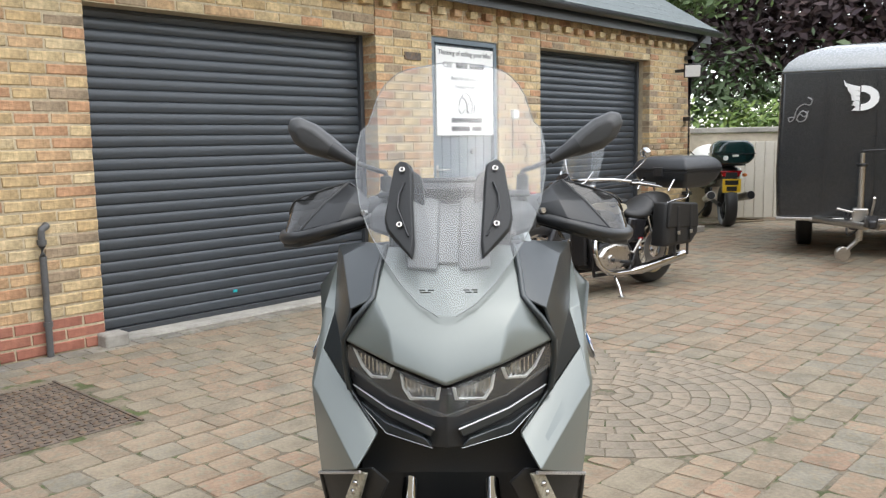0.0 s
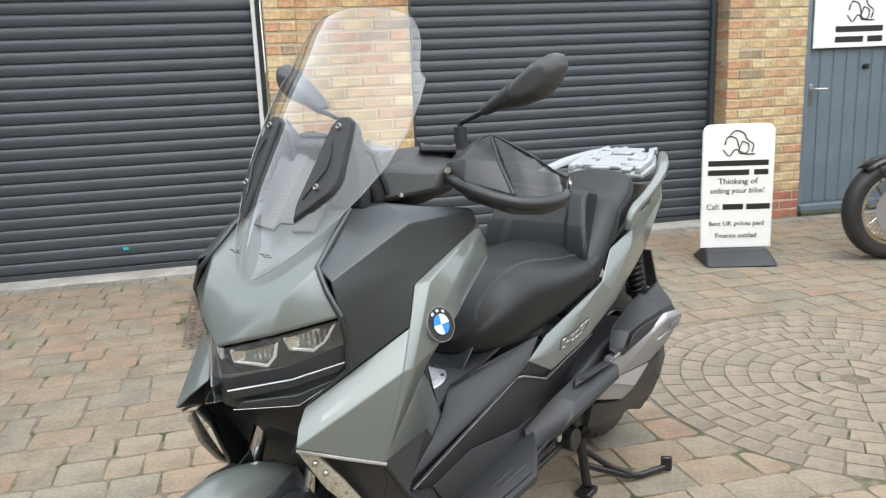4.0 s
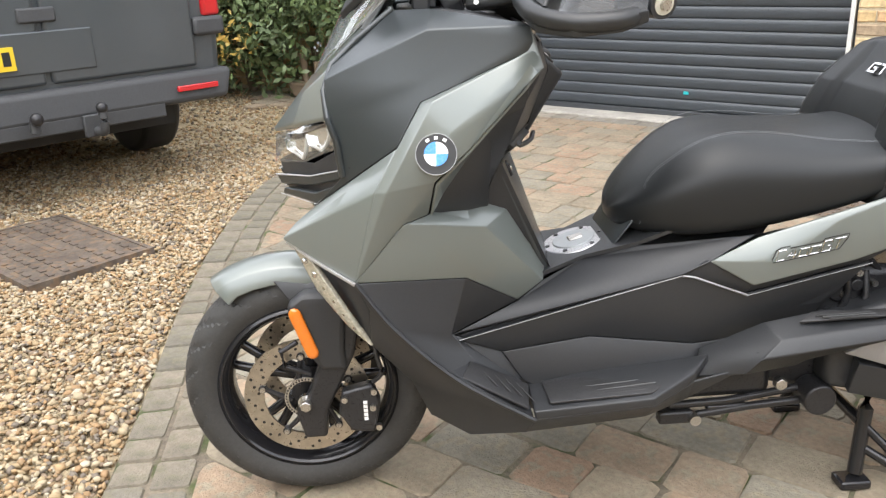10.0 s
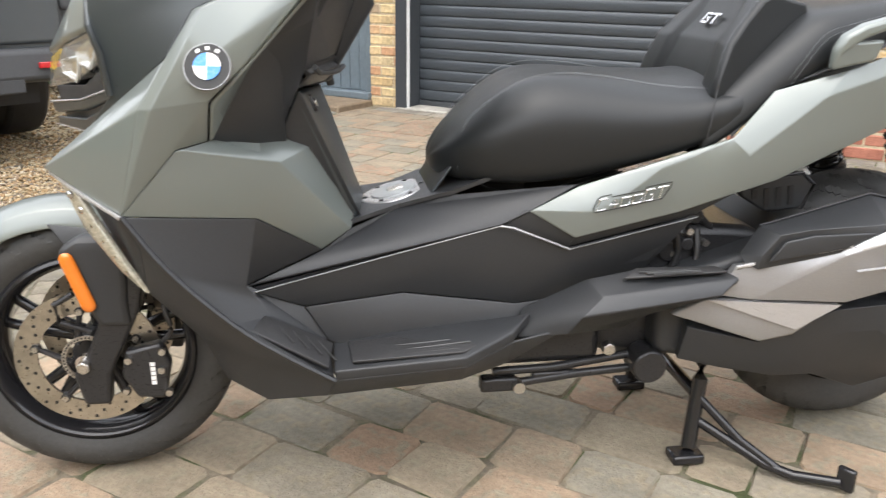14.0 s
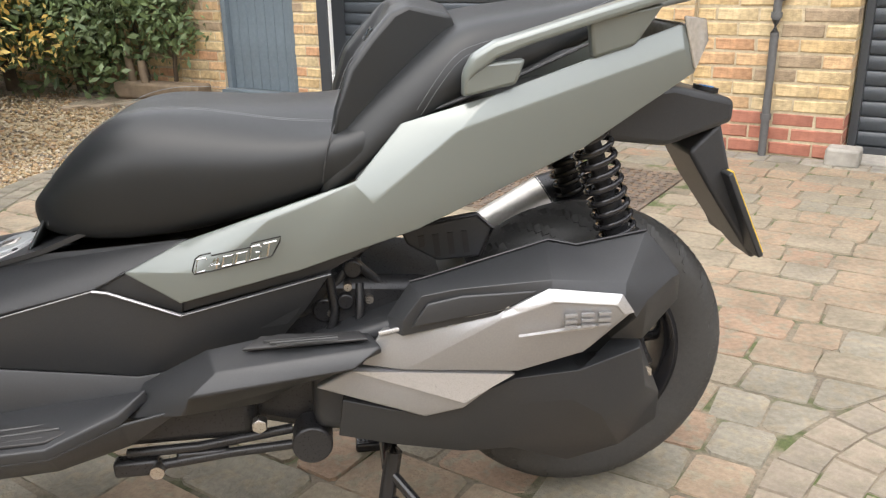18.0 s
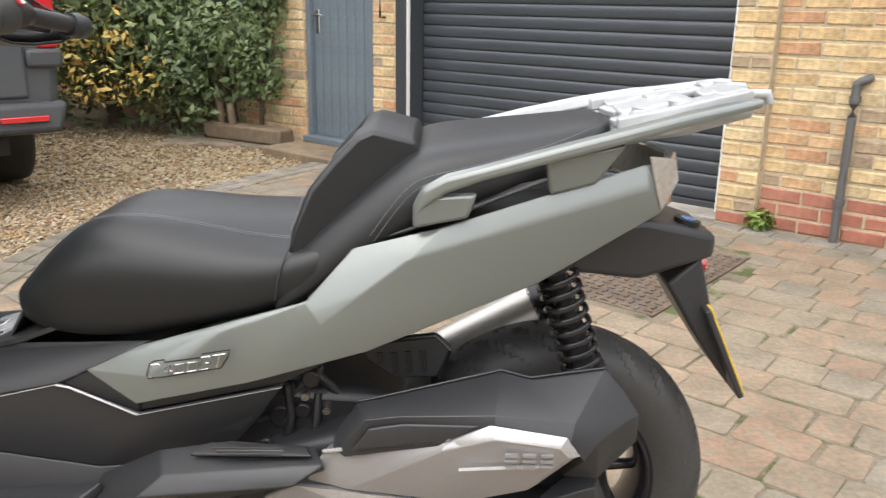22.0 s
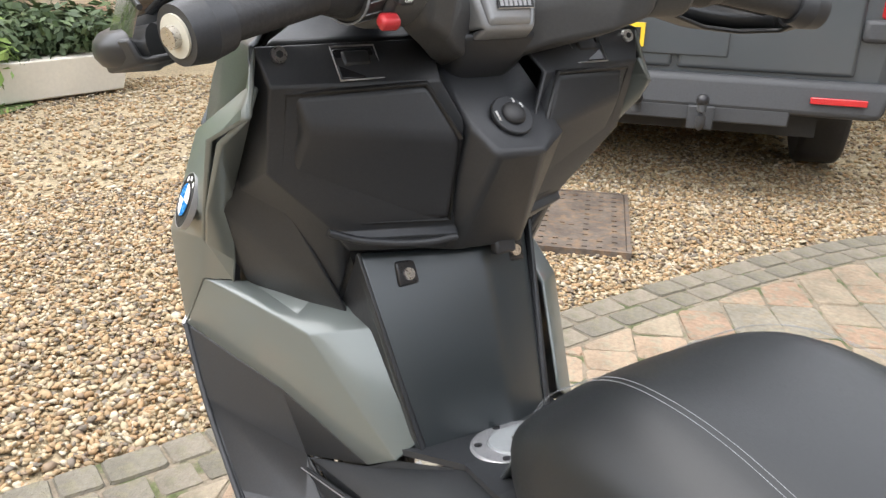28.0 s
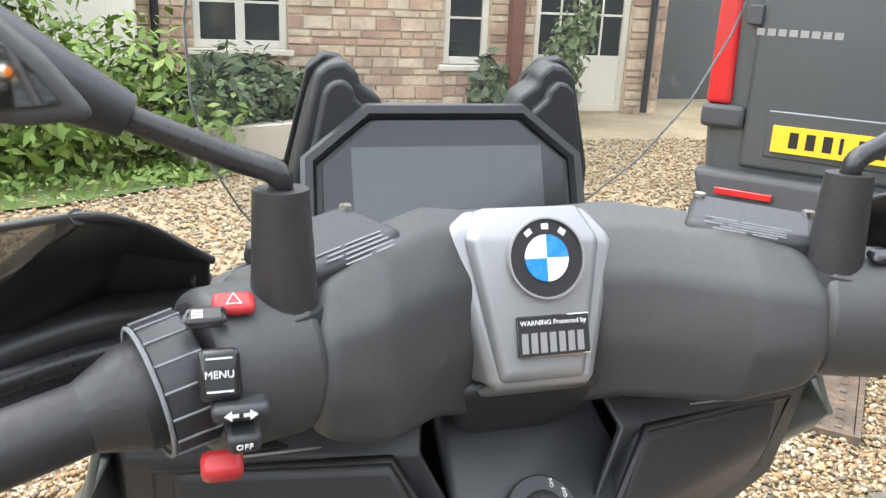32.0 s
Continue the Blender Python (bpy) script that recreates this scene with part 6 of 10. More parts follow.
# column with the key knob
col = faces(B(), [(0.462, -0.055, 1.012), (0.462, 0.07, 1.012), (0.540, 0.068, 0.938), (0.570, 0.028, 0.924), (0.566, -0.036, 0.924), (0.532, -0.057, 0.955), (0.478, -0.03, 0.78), (0.482, 0.075, 0.775), (0.43, -0.05, 0.77), (0.43, 0.10, 0.77), (0.484, 0.090, 0.968)],
            [(0, 1, 10, 2, 3, 4, 5), (5, 4, 6, 8), (4, 3, 7, 6), (3, 2, 10, 9, 7)])
part("centre_column", col, M_PLASTIC, scooter, "matt black centre column with the key knob", bevel=0.008, seg=3, solid=0.02)
kn = part("key_knob", disc(B(), (0, 0, 0), (0, 0, 1), 0.036, 0.008, 36), M_PLASTIC, scooter, "black rotary ignition knob with white marks", bevel=0.002)
kn.matrix_world = Matrix.Translation((0.5315, 0.006, 0.958)) @ Vector((0.66, 0, 0.75)).to_track_quat("Z", "Y").to_matrix().to_4x4() @ Matrix.Scale(0.74, 4)
part("knob_ring", spin_profile(B(), [(0.022, -0.012), (0.027, -0.012), (0.027, -0.002), (0.022, -0.002), (0.022, -0.012)], (0, 0, 0), 36), M_GLOSSBLACK, kn, smooth=40).matrix_basis = pose(0, 0, 0, 90) @ pose(0, 0.001, 0)
part("knob_cap", ball(B(), (0, 0, 0.006), 0.0205, 1, 1, 0.55, 24), M_RUBBER, kn, smooth=60)
KM = kn.matrix_world.copy()
for a_, tx in ((0, "POWER"), (118, "ON"), (88 + 60, "OFF")):
    ra = radians(a_)
    words("knob_word", tx, 0.0055, M_WHITE, kn, KM @ pose(-0.029 * math.cos(ra), 0.029 * math.sin(ra), 0.0048, 0, 0, 90 if a_ else 90))
# middle leg shield
part("leg_shield_middle", faces(B(), [(0.424, -0.141, 0.782), (0.418, 0.134, 0.775), (0.535, 0.100, 0.528), (0.528, -0.108, 0.535), (0.462, 0.03, 0.775), (0.548, 0.03, 0.530)], [(0, 4, 5, 3), (4, 1, 2, 5)]), M_DARK, scooter, "smooth dark teal middle leg shield", bevel=0.010, solid=0.02)
panel("leg_shield_side", [(0.424, -0.139, 0.782), (0.39, -0.142, 0.708), (0.44, -0.125, 0.66), (0.525, -0.10, 0.545), (0.53, -0.107, 0.54)], [(0, 1, 2, 3, 4)], M_PLASTIC, bevel=0.003)
for y, z in ((-0.080, 0.752), (0.090, 0.752)):
    lk = part("lock_plate", box(B(), -0.004, 0.004, -0.015, 0.015, -0.016, 0.016, pose(0.446, y, z, 0, -22, 0)), M_BLACKMETAL, scooter, "small black lock plate", bevel=0.003)
    part("lock_screw", disc(B(), (0.451, y, z), (0.93, 0, 0.35), 0.008, 0.006, 18), M_STEEL, lk, smooth=40)
part("shield_ridge", tube(B(), curve_pts([(0.452, -0.19, 0.826), (0.462, -0.15, 0.812), (0.490, -0.09, 0.808), (0.503, -0.045, 0.812)], 4), 0.005, 8), M_PLASTIC, scooter, smooth=60)
part("bag_hook", box(B(), -0.006, 0.01, -0.016, 0.016, -0.012, 0.012, pose(0.478, 0.045, 0.778, 0, -15, 0)), M_PLASTIC, scooter, bevel=0.004)

# -- windscreen: rows of height, middle depth, half width, depth at the edge --
SCR = [(1.455, 0.436, 0.070, 0.446), (1.452, 0.434, 0.098, 0.452), (1.445, 0.429, 0.120, 0.456), (1.432, 0.419, 0.139, 0.455), (1.412, 0.404, 0.157, 0.449), (1.385, 0.383, 0.172, 0.438), (1.345, 0.352, 0.183, 0.417), (1.325, 0.337, 0.190, 0.408), (1.310, 0.325, 0.206, 0.404), (1.27, 0.293, 0.212, 0.376),
       (1.21, 0.246, 0.210, 0.333), (1.15, 0.203, 0.196, 0.284), (1.10, 0.167, 0.172, 0.236), (1.05, 0.134, 0.138, 0.188), (1.0, 0.107, 0.095, 0.134), (0.965, 0.088, 0.055, 0.097), (0.945, 0.078, 0.018, 0.079)]


def screen_x(y, z):
    for (z1, m1, w1, e1), (z0, m0, w0, e0) in zip(SCR, SCR[1:]):
        if z >= z0:
            k = min((z - z0) / (z1 - z0), 1)
            m_, w_, e_ = m0 + (m1 - m0) * k, w0 + (w1 - w0) * k, e0 + (e1 - e0) * k
            return m_ + (e_ - m_) * (y / w_) ** 2
    return 0.08


rows = []
for z, xm, hw, xe in SCR:
    rows.append([(xm + (xe - xm) * (u / 8) ** 2, hw * u / 8, z + (0.008 * (1 - (u / 8) ** 2) if z > 1.44 else 0)) for u in range(-8, 9)])
scr = part("windscreen", grid(B(), rows), M_SCREEN, scooter, "tall clear acrylic windscreen", smooth=60)
scr.visible_shadow = False
edge = [r[0] for r in rows[::-1]] + rows[0][1:-1] + [r[-1] for r in rows]
M_BRACKET = mat("matt_black_bracket", (0.02, 0.021, 0.022), 0.6, vary=0.1, scale=200, bump=0.04)
M_EDGE = mat("pale_acrylic_edge", (0.24, 0.255, 0.255), 0.3, vary=0.05, scale=40)
part("screen_edge", tube(B(), edge, 0.0010, 6), M_EDGE, scr, "pale cut edge of the acrylic", smooth=60)
part("approval_mark", bars(B(), Matrix.Translation((0.085, -0.06, 0.998)) @ Matrix(((0, -0.62, -0.78, 0), (1, 0, 0, 0), (0, 0.78, -0.62, 0), (0, 0, 0, 1))), [[(0, 0.012), (0.016, 0.012), (0.085, 0.012), (0.102, 0.012)], [(0.0, 0.009), (0.012, 0.012), (0.092, 0.02)]], 0.004, 0.003, 0.0003), M_STITCH, scr)
for sy in (-1, 1):
    outl = [(0.078, 1.222), (0.087, 1.237), (0.105, 1.240), (0.119, 1.228), (0.125, 1.190), (0.133, 1.140), (0.135, 1.116), (0.127, 1.095), (0.070, 1.044), (0.066, 1.075)]
    on = lambda y, z, o: (screen_x(y, z) - o * 0.78, sy * y, z + o * 0.62)
    a_, b_ = [on(y, z, 0.002) for y, z in outl], [on(0.105 + (y - 0.105) * 0.86, 1.15 + (z - 1.15) * 0.95, 0.014) for y, z in outl]
    br = part("screen_bracket", loft(B(), [a_, b_]), M_BRACKET, scooter, "black screen bracket with two bolts", bevel=0.002)
    fold = [on(0.094, 1.19, 0.0145), on(0.104, 1.165, 0.0155), on(0.106, 1.14, 0.0155), on(0.080, 1.085, 0.0145)]
    part("bracket_rib", tube(B(), fold, 0.0022, 6), M_PLASTIC, br, smooth=60)
    c_ = [on(0.105 + (y - 0.105) * 0.7, 1.15 + (z - 1.15) * 0.8, -0.003) for y, z in outl]
    d_ = [on(0.105 + (y - 0.105) * 0.6, 1.15 + (z - 1.15) * 0.7, -0.022) for y, z in outl]
    part("bracket_back", loft(B(), [c_, d_]), M_PLASTIC, scooter, bevel=0.002)
    for y, z in ((0.099, 1.216), (0.100, 1.106)):
        p = on(y, z, 0.0145)
        bo = part("bracket_bolt", disc(B(), p, (-0.78, 0, 0.62), 0.0060, 0.008, 18), M_STEEL, br, "bright steel bolt", smooth=40)
        part("bolt_socket", disc(B(), Vector(p) + Vector((-0.0036, 0, 0.0029)), (-0.78, 0, 0.62), 0.0035, 0.002, 6), M_BLACKPRINT, bo)
    # arm that carries the screen, with a stepped head
    am = [(0.140, 1.06), (0.141, 1.150), (0.121, 1.231), (0.112, 1.239), (0.098, 1.241), (0.087, 1.232), (0.086, 1.224), (0.069, 1.213), (0.062, 1.193), (0.060, 1.06)]
    am = [(y - 0.008, z) for y, z in am]
    part("screen_arm", loft(B(), [[(x, sy * y, z + dz) for y, z in am] for x, dz in ((0.272, 0.0), (0.302, -0.004))]), M_PLASTIC, scooter, "black screen support arm", bevel=0.006, seg=3)
    am2 = [(0.098 + (y - 0.098) * 0.72, 1.10 + (z - 1.10) * 0.88) for y, z in am]
    part("arm_cover", loft(B(), [[(x, sy * y, z) for y, z in am2] for x in (0.300, 0.314)]), M_PLASTIC, scooter, bevel=0.005, seg=3)
# panels between the screen and the display
part("dash_apron", faces(B(), [(0.245, -0.12, 1.060), (0.245, 0.12, 1.060), (0.44, 0.252, 1.042), (0.44, -0.252, 1.042), (0.33, -0.15, 1.064), (0.33, 0.15, 1.064)], [(0, 1, 5, 4), (4, 5, 2, 3)]), M_PLASTIC, scooter, solid=0.02, bevel=0.006)
M_BASEGREY = mat("mid_grey_satin_plastic", (0.17, 0.175, 0.178), 0.42, vary=0.05, scale=200, stain=0.05)
part("screen_base", faces(B(), [(0.175, -0.085, 1.030), (0.175, -0.025, 1.024), (0.175, 0.025, 1.024), (0.175, 0.085, 1.030), (0.285, 0.088, 1.180), (0.285, 0.055, 1.165), (0.292, 0.025, 1.163), (0.292, -0.025, 1.163), (0.285, -0.055, 1.165), (0.285, -0.088, 1.180), (0.193, -0.02, 1.035), (0.193, 0.02, 1.035), (0.300, 0.02, 1.158), (0.300, -0.02, 1.158)],
                          [(0, 1, 7, 8, 9), (2, 3, 4, 5, 6), (1, 10, 13, 7), (10, 11, 12, 13), (11, 2, 6, 12)]), M_BASEGREY, scooter, "mid grey panel behind the windscreen", solid=0.012, bevel=0.004)
TM = Matrix.Translation((0.333, -0.008, 1.130)) @ Matrix(((0, -0.36, 0.93, 0), (1, 0, 0, 0), (0, 0.93, 0.36, 0), (0, 0, 0, 1)))
oc = [(-0.066, 0.070), (0.066, 0.070), (0.112, 0.031), (0.114, -0.06), (0.10, -0.085), (-0.10, -0.085), (-0.118, -0.06), (-0.115, 0.031)]


def oct_plate(s, z0, z1):
    bm = B()
    a_ = [bm.verts.new((x * s, y * s, z0)) for x, y in oc]
    b_ = [bm.verts.new((x * s, y * s, z1)) for x, y in oc]
    bm.faces.new(a_), bm.faces.new(b_)
    for i in range(8):
        bm.faces.new((a_[i], b_[i], b_[(i + 1) % 8], a_[(i + 1) % 8]))
    return bm


tf = part("display", oct_plate(1.0, -0.03, 0.006), M_PLASTIC, scooter, "black framed display, switched off", bevel=0.006)
tf.matrix_world = TM
part("display_glass", oct_plate(0.91, 0.004, 0.0085), M_GLOSSBLACK, tf, "black glass border").matrix_basis = Matrix()
part("display_screen", box(B(), -0.082, 0.082, -0.066, 0.042, 0.007, 0.0092), mat("dark_display_film", (0.03, 0.04, 0.043), 0.12, vary=0.04, scale=40, coat=0.5), tf, "dark blue-grey screen, off")
part("display_hood", tube(B(), [(x * 1.01, y * 1.01 + 0.001, 0.008) for x, y in oc[6:] + oc[:4]], 0.0065, 6), M_PLASTIC, tf, smooth=50)

# -- handlebar cowl --
secs = []
for y, xc, zc, hx, hz in ((-0.160, 0.560, 1.105, 0.034, 0.038), (-0.150, 0.556, 1.105, 0.046, 0.048), (-0.115, 0.530, 1.10, 0.058, 0.062), (-0.068, 0.478, 1.088, 0.052, 0.072), (-0.03, 0.455, 1.075, 0.048, 0.076), (0.03, 0.455, 1.075, 0.048, 0.076),
                          (0.068, 0.478, 1.088, 0.052, 0.072), (0.115, 0.530, 1.10, 0.058, 0.062), (0.150, 0.556, 1.105, 0.046, 0.048), (0.160, 0.560, 1.105, 0.034, 0.038)):
    secs.append([(xc + hx * a_, y, zc + hz * b_) for a_, b_ in ((-1, -0.5), (-0.9, 0.55), (-0.35, 1.0), (0.35, 0.92), (0.85, 0.5), (1.0, -0.1), (0.8, -0.75), (0.0, -1.0))])
cw = part("handlebar_cowl", loft(B(), secs), M_COWL, scooter, "matt grey-black handlebar cowl", bevel=0.012, seg=4)
part("steering_shroud", loft(B(), [[(0.40, -0.075, 1.05), (0.515, -0.06, 1.05), (0.515, 0.06, 1.05), (0.40, 0.075, 1.05)], [(0.41, -0.06, 1.01), (0.495, -0.045, 1.01), (0.495, 0.045, 1.01), (0.41, 0.06, 1.01)], [(0.42, -0.05, 0.985), (0.47, -0.03, 0.985), (0.47, 0.03, 0.985), (0.42, 0.05, 0.985)]]), M_PLASTIC, scooter, bevel=0.01)
# silver centre cover: a rim and a raised middle
CV = [(0.478, -0.044, 1.161), (0.478, 0.040, 1.161), (0.497, 0.057, 1.142), (0.531, 0.034, 1.055), (0.531, -0.036, 1.055), (0.492, -0.060, 1.150), (0.512, -0.040, 1.040), (0.512, 0.038, 1.040), (0.47, 0.064, 1.13), (0.47, -0.068, 1.13), (0.505, 0.042, 1.05), (0.505, -0.044, 1.05)]
cc = part("centre_cover", faces(B(), CV, [(0, 1, 2, 5), (5, 2, 3, 4), (4, 3, 7, 6), (5, 9, 0), (1, 8, 2), (5, 4, 11, 9), (2, 8, 10, 3)]), M_COVER, scooter, "satin silver handlebar centre cover", bevel=0.005, seg=3, solid=0.010)
CV2 = [(0.486, -0.034, 1.164), (0.486, 0.030, 1.164), (0.503, 0.040, 1.144), (0.533, 0.024, 1.066), (0.533, -0.028, 1.066), (0.503, -0.044, 1.148), (0.530, 0.028, 1.058), (0.530, -0.032, 1.058), (0.496, 0.046, 1.142), (0.496, -0.050, 1.146), (0.480, -0.040, 1.160), (0.480, 0.036, 1.160)]
part("cover_middle", faces(B(), CV2, [(0, 1, 2, 5), (5, 2, 3, 4), (4, 3, 6, 7), (2, 8, 6, 3), (5, 4, 7, 9), (1, 11, 8, 2), (0, 5, 9, 10)]), M_COVER, cc, bevel=0.003, seg=3, solid=0.006)
fn = Vector((0.934, 0, 0.357))
FM = Matrix(((0, -0.357, 0.934, 0), (1, 0, 0, 0), (0, 0.934, 0.357, 0), (0, 0, 0, 1)))
cb = part("cover_badge", disc(B(), (0, 0, 0), (0, 0, 1), 0.0255, 0.005, 40), M_BLACKPRINT, scooter, "round badge, black ring with blue and white quarters", smooth=40)
cb.matrix_world = Matrix.Translation((0.5085, 0.002, 1.1345)) @ FM
for q in range(4):
    bm = B()
    bm.faces.new([bm.verts.new((x, y, 0.0036)) for x, y in [(0, 0)] + [(0.0150 * math.cos(radians(90 * q + a_)), 0.0150 * math.sin(radians(90 * q + a_))) for a_ in range(0, 91, 10)]])
    part("quarter", bm, M_WHITE if q % 2 else M_BLUE, cb, solid=0.0012)
part("ring", spin_profile(B(), [(0.0250, -0.001), (0.0262, -0.001), (0.0262, 0.0042), (0.0250, 0.0042), (0.0250, -0.001)], (0, 0, 0), 40), M_GREYMET, cb, smooth=40).matrix_basis = pose(0, 0, 0, 90)
bm = B()
for a_ in (55, 90, 125):
    box(bm, -0.0024, 0.0024, -0.0018, 0.0018, 0.002, 0.0030, pose(0.0203 * math.cos(radians(a_)), 0.0203 * math.sin(radians(a_)), 0, 0, 0, a_ - 90))
part("lettering", bm, M_WHITE, cb)
tg = part("security_label", box(B(), -0.0245, 0.0245, -0.0125, 0.0125, -0.001, 0.0015), M_BLACKPRINT, scooter, "small black and silver security label")
TGM = Matrix.Translation((0.5265, 0.004, 1.0885)) @ FM
tg.matrix_world = TGM
words("label_words", "WARNING Protected by", 0.0044, M_WHITE, tg, TGM @ pose(0, 0.0085, 0.0017), 0.0002)
bm = B()
for i in range(7):
    x = -0.0225 + i * 0.0064
    box(bm, x, x + 0.0044, -0.0105, 0.0022, 0.0012, 0.0022)
part("label_stroke", bm, M_GREYMET, tg, kind="stuff")
part("label_rim", tube(B(), [(-0.0245, -0.0125, 0.001), (0.0245, -0.0125, 0.001), (0.0245, 0.0125, 0.001), (-0.0245, 0.0125, 0.001)], 0.0007, 4, closed=True), M_CHROME, tg)

M_GUARD = mat("semi_gloss_black_moulding", (0.020, 0.021, 0.022), 0.36, bump=0.01, scale=400)
# -- grips, switches, mirrors, hand guards --
for sy in (-1, 1):
    g0, g1 = Vector((0.578, sy * 0.2165, 1.108)), Vector((0.632, sy * 0.382, 1.077))
    gd_ = (g1 - g0).normalized()
    gr = part("grip", rod(rod(rod(B(), g0, g0 + gd_ * 0.030, 0.0285, 0.0270, 28), g0 + gd_ * 0.030, g0.lerp(g1, 0.30), 0.0270, 0.0175, 28), g0.lerp(g1, 0.30), g0.lerp(g1, 0.92), 0.0175, 0.0175, 24), M_RUBBER, scooter, "black rubber grip", smooth=50)
    part("bar_end", rod(rod(B(), g0.lerp(g1, 0.88), g1, 0.023, 0.026, 28), g1, g1 + gd_ * 0.02, 0.026, 0.023, 28), M_PLASTIC, scooter, "black bar end with a steel bolt", smooth=40)
    rg = part("bar_end_ring", disc(B(), g1 + gd_ * 0.0205, gd_, 0.0165, 0.003, 28), mat("cream_ring", (0.5, 0.48, 0.40), 0.4, vary=0.05, scale=200), scooter, "pale ring round the bar end bolt", smooth=40)
    part("bar_end_bolt", disc(B(), g1 + gd_ * 0.024, gd_, 0.0085, 0.008, 20), M_STEEL, rg, smooth=40)
    if sy < 0:
        wh = part("menu_ring", rod(B(), g0 - gd_ * 0.002, g0 + gd_ * 0.022, 0.0350, 0.0338, 16), M_PLASTIC, scooter, "ribbed black scroll ring with grey edging", bevel=0.003)
        bm = B()
        qn = gd_.to_track_quat("Z", "Y")
        for i in range(16):
            d0 = qn @ Vector((math.cos(i * math.pi / 8), math.sin(i * math.pi / 8), 0)) * 0.0346
            rod(bm, g0 - gd_ * 0.001 + d0, g0 + gd_ * 0.021 + d0 * 0.98, 0.0007, n=5)
        tube(bm, [g0 + gd_ * 0.0225 + qn @ Vector((math.cos(i * math.pi / 12), math.sin(i * math.pi / 12), 0)) * 0.0330 for i in range(24)], 0.0012, 5, closed=True)
        part("ring_edging", bm, M_STITCH, wh)
    s0, s1 = Vector((0.558, sy * 0.165, 1.108)), Vector((0.577, sy * 0.2145, 1.108))
    hs = part("switch_housing", rod(B(), s0, s1, 0.0435, 0.042, 32), M_COWL, scooter, "black handlebar switch housing", bevel=0.006)
    up = Vector((0.55, 0, 0.835))
    sm = lambda ang, along: Matrix.Translation(s0.lerp(s1, along) + Vector((math.cos(radians(ang)), 0, math.sin(radians(ang)))) * 0.0430) @ Matrix(((0, -math.sin(radians(ang)), math.cos(radians(ang)), 0), (1, 0, 0, 0), (0, math.cos(radians(ang)), math.sin(radians(ang)), 0), (0, 0, 0, 1)))
    if sy < 0:
        b1 = part("hazard_button", box(B(), -0.010, 0.010, -0.006, 0.006, 0, 0.007, sm(63, 0.63)), M_RED, hs, "red hazard light button", bevel=0.003)
        bm = tube(B(), [sm(63, 0.63) @ Vector(p) for p in ((-0.0035, -0.003, 0.0074), (0.0035, -0.003, 0.0074), (0, 0.0035, 0.0074))], 0.0005, 4, closed=True)
        part("triangle_mark", bm, M_WHITE, b1)
        b2 = part("lamp_button", box(B(), -0.010, 0.010, -0.0055, 0.0055, 0, 0.006, sm(58, 0.90)), M_GLOSSBLACK, hs, "black lamp button", bevel=0.003)
        part("lamp_mark", bars(B(), sm(58, 0.90) @ pose(-0.006, 0.002, 0.006), [[(0, 0.005)], [(0, 0.005)], [(0, 0.005)]], 0.0008, 0.0009, 0.0004), M_WHITE, b2)
        b3 = part("menu_button", box(B(), -0.0095, 0.0095, -0.012, 0.012, -0.002, 0.005, sm(22, 0.80)), M_GLOSSBLACK, hs, "black rocker button marked MENU", bevel=0.003)
        words("button_word", "MENU", 0.0048, M_WHITE, b3, sm(22, 0.80) @ pose(0, 0, 0.0053), 0.0002)
        bm = B()
        for dy in (0.0075, -0.0075):
            box(bm, -0.006, 0.006, dy - 0.0003, dy + 0.0003, 0.005, 0.0054, sm(22, 0.80))
        part("button_line", bm, M_WHITE, b3)
        b4 = part("indicator_switch", box(B(), -0.013, 0.013, -0.004, 0.004, 0, 0.015, sm(2, 0.63)), M_PLASTIC, hs, "black indicator switch with white arrows", bevel=0.003)
        bm = B()
        for k in (-1, 1):
            v = [sm(2, 0.63) @ Vector((k * x, y, 0.0153)) for x, y in ((0.001, -0.0008), (0.004, -0.0008), (0.004, -0.0025), (0.0075, 0), (0.004, 0.0025), (0.004, 0.0008), (0.001, 0.0008))]
            bm.faces.new([bm.verts.new(p) for p in v])
        part("arrow_mark", bm, M_WHITE, b4, solid=0.0004)
        b5 = part("off_button", box(B(), -0.008, 0.008, -0.005, 0.005, 0, 0.018, sm(-13, 0.61)), M_PLASTIC, hs, "black button marked OFF", bevel=0.003)
        words("button_word", "OFF", 0.0045, M_WHITE, b5, sm(-13, 0.61) @ pose(0, 0, 0.0182), 0.0002)
        part("horn_button", box(B(), -0.009, 0.011, -0.007, 0.006, 0, 0.014, sm(-40, 0.83)), M_RED, hs, "red horn button", bevel=0.004)
    else:
        b6 = part("stop_switch", box(B(), -0.008, 0.008, -0.013, 0.013, 0, 0.008, sm(28, 0.62)), M_RED, hs, "red engine stop switch", bevel=0.003)
        part("start_mark", box(B(), -0.0055, 0.0055, -0.011, -0.004, 0.008, 0.0088, sm(28, 0.62)), M_WHITE, b6)
        part("heat_button", box(B(), -0.008, 0.008, -0.006, 0.006, 0, 0.006, sm(68, 0.55)), M_GLOSSBLACK, hs, bevel=0.003)
    # reservoir lid with pale print
    RM = pose(0.526, sy * 0.140, 1.1625, 3 * -sy, 8, -38 * sy)
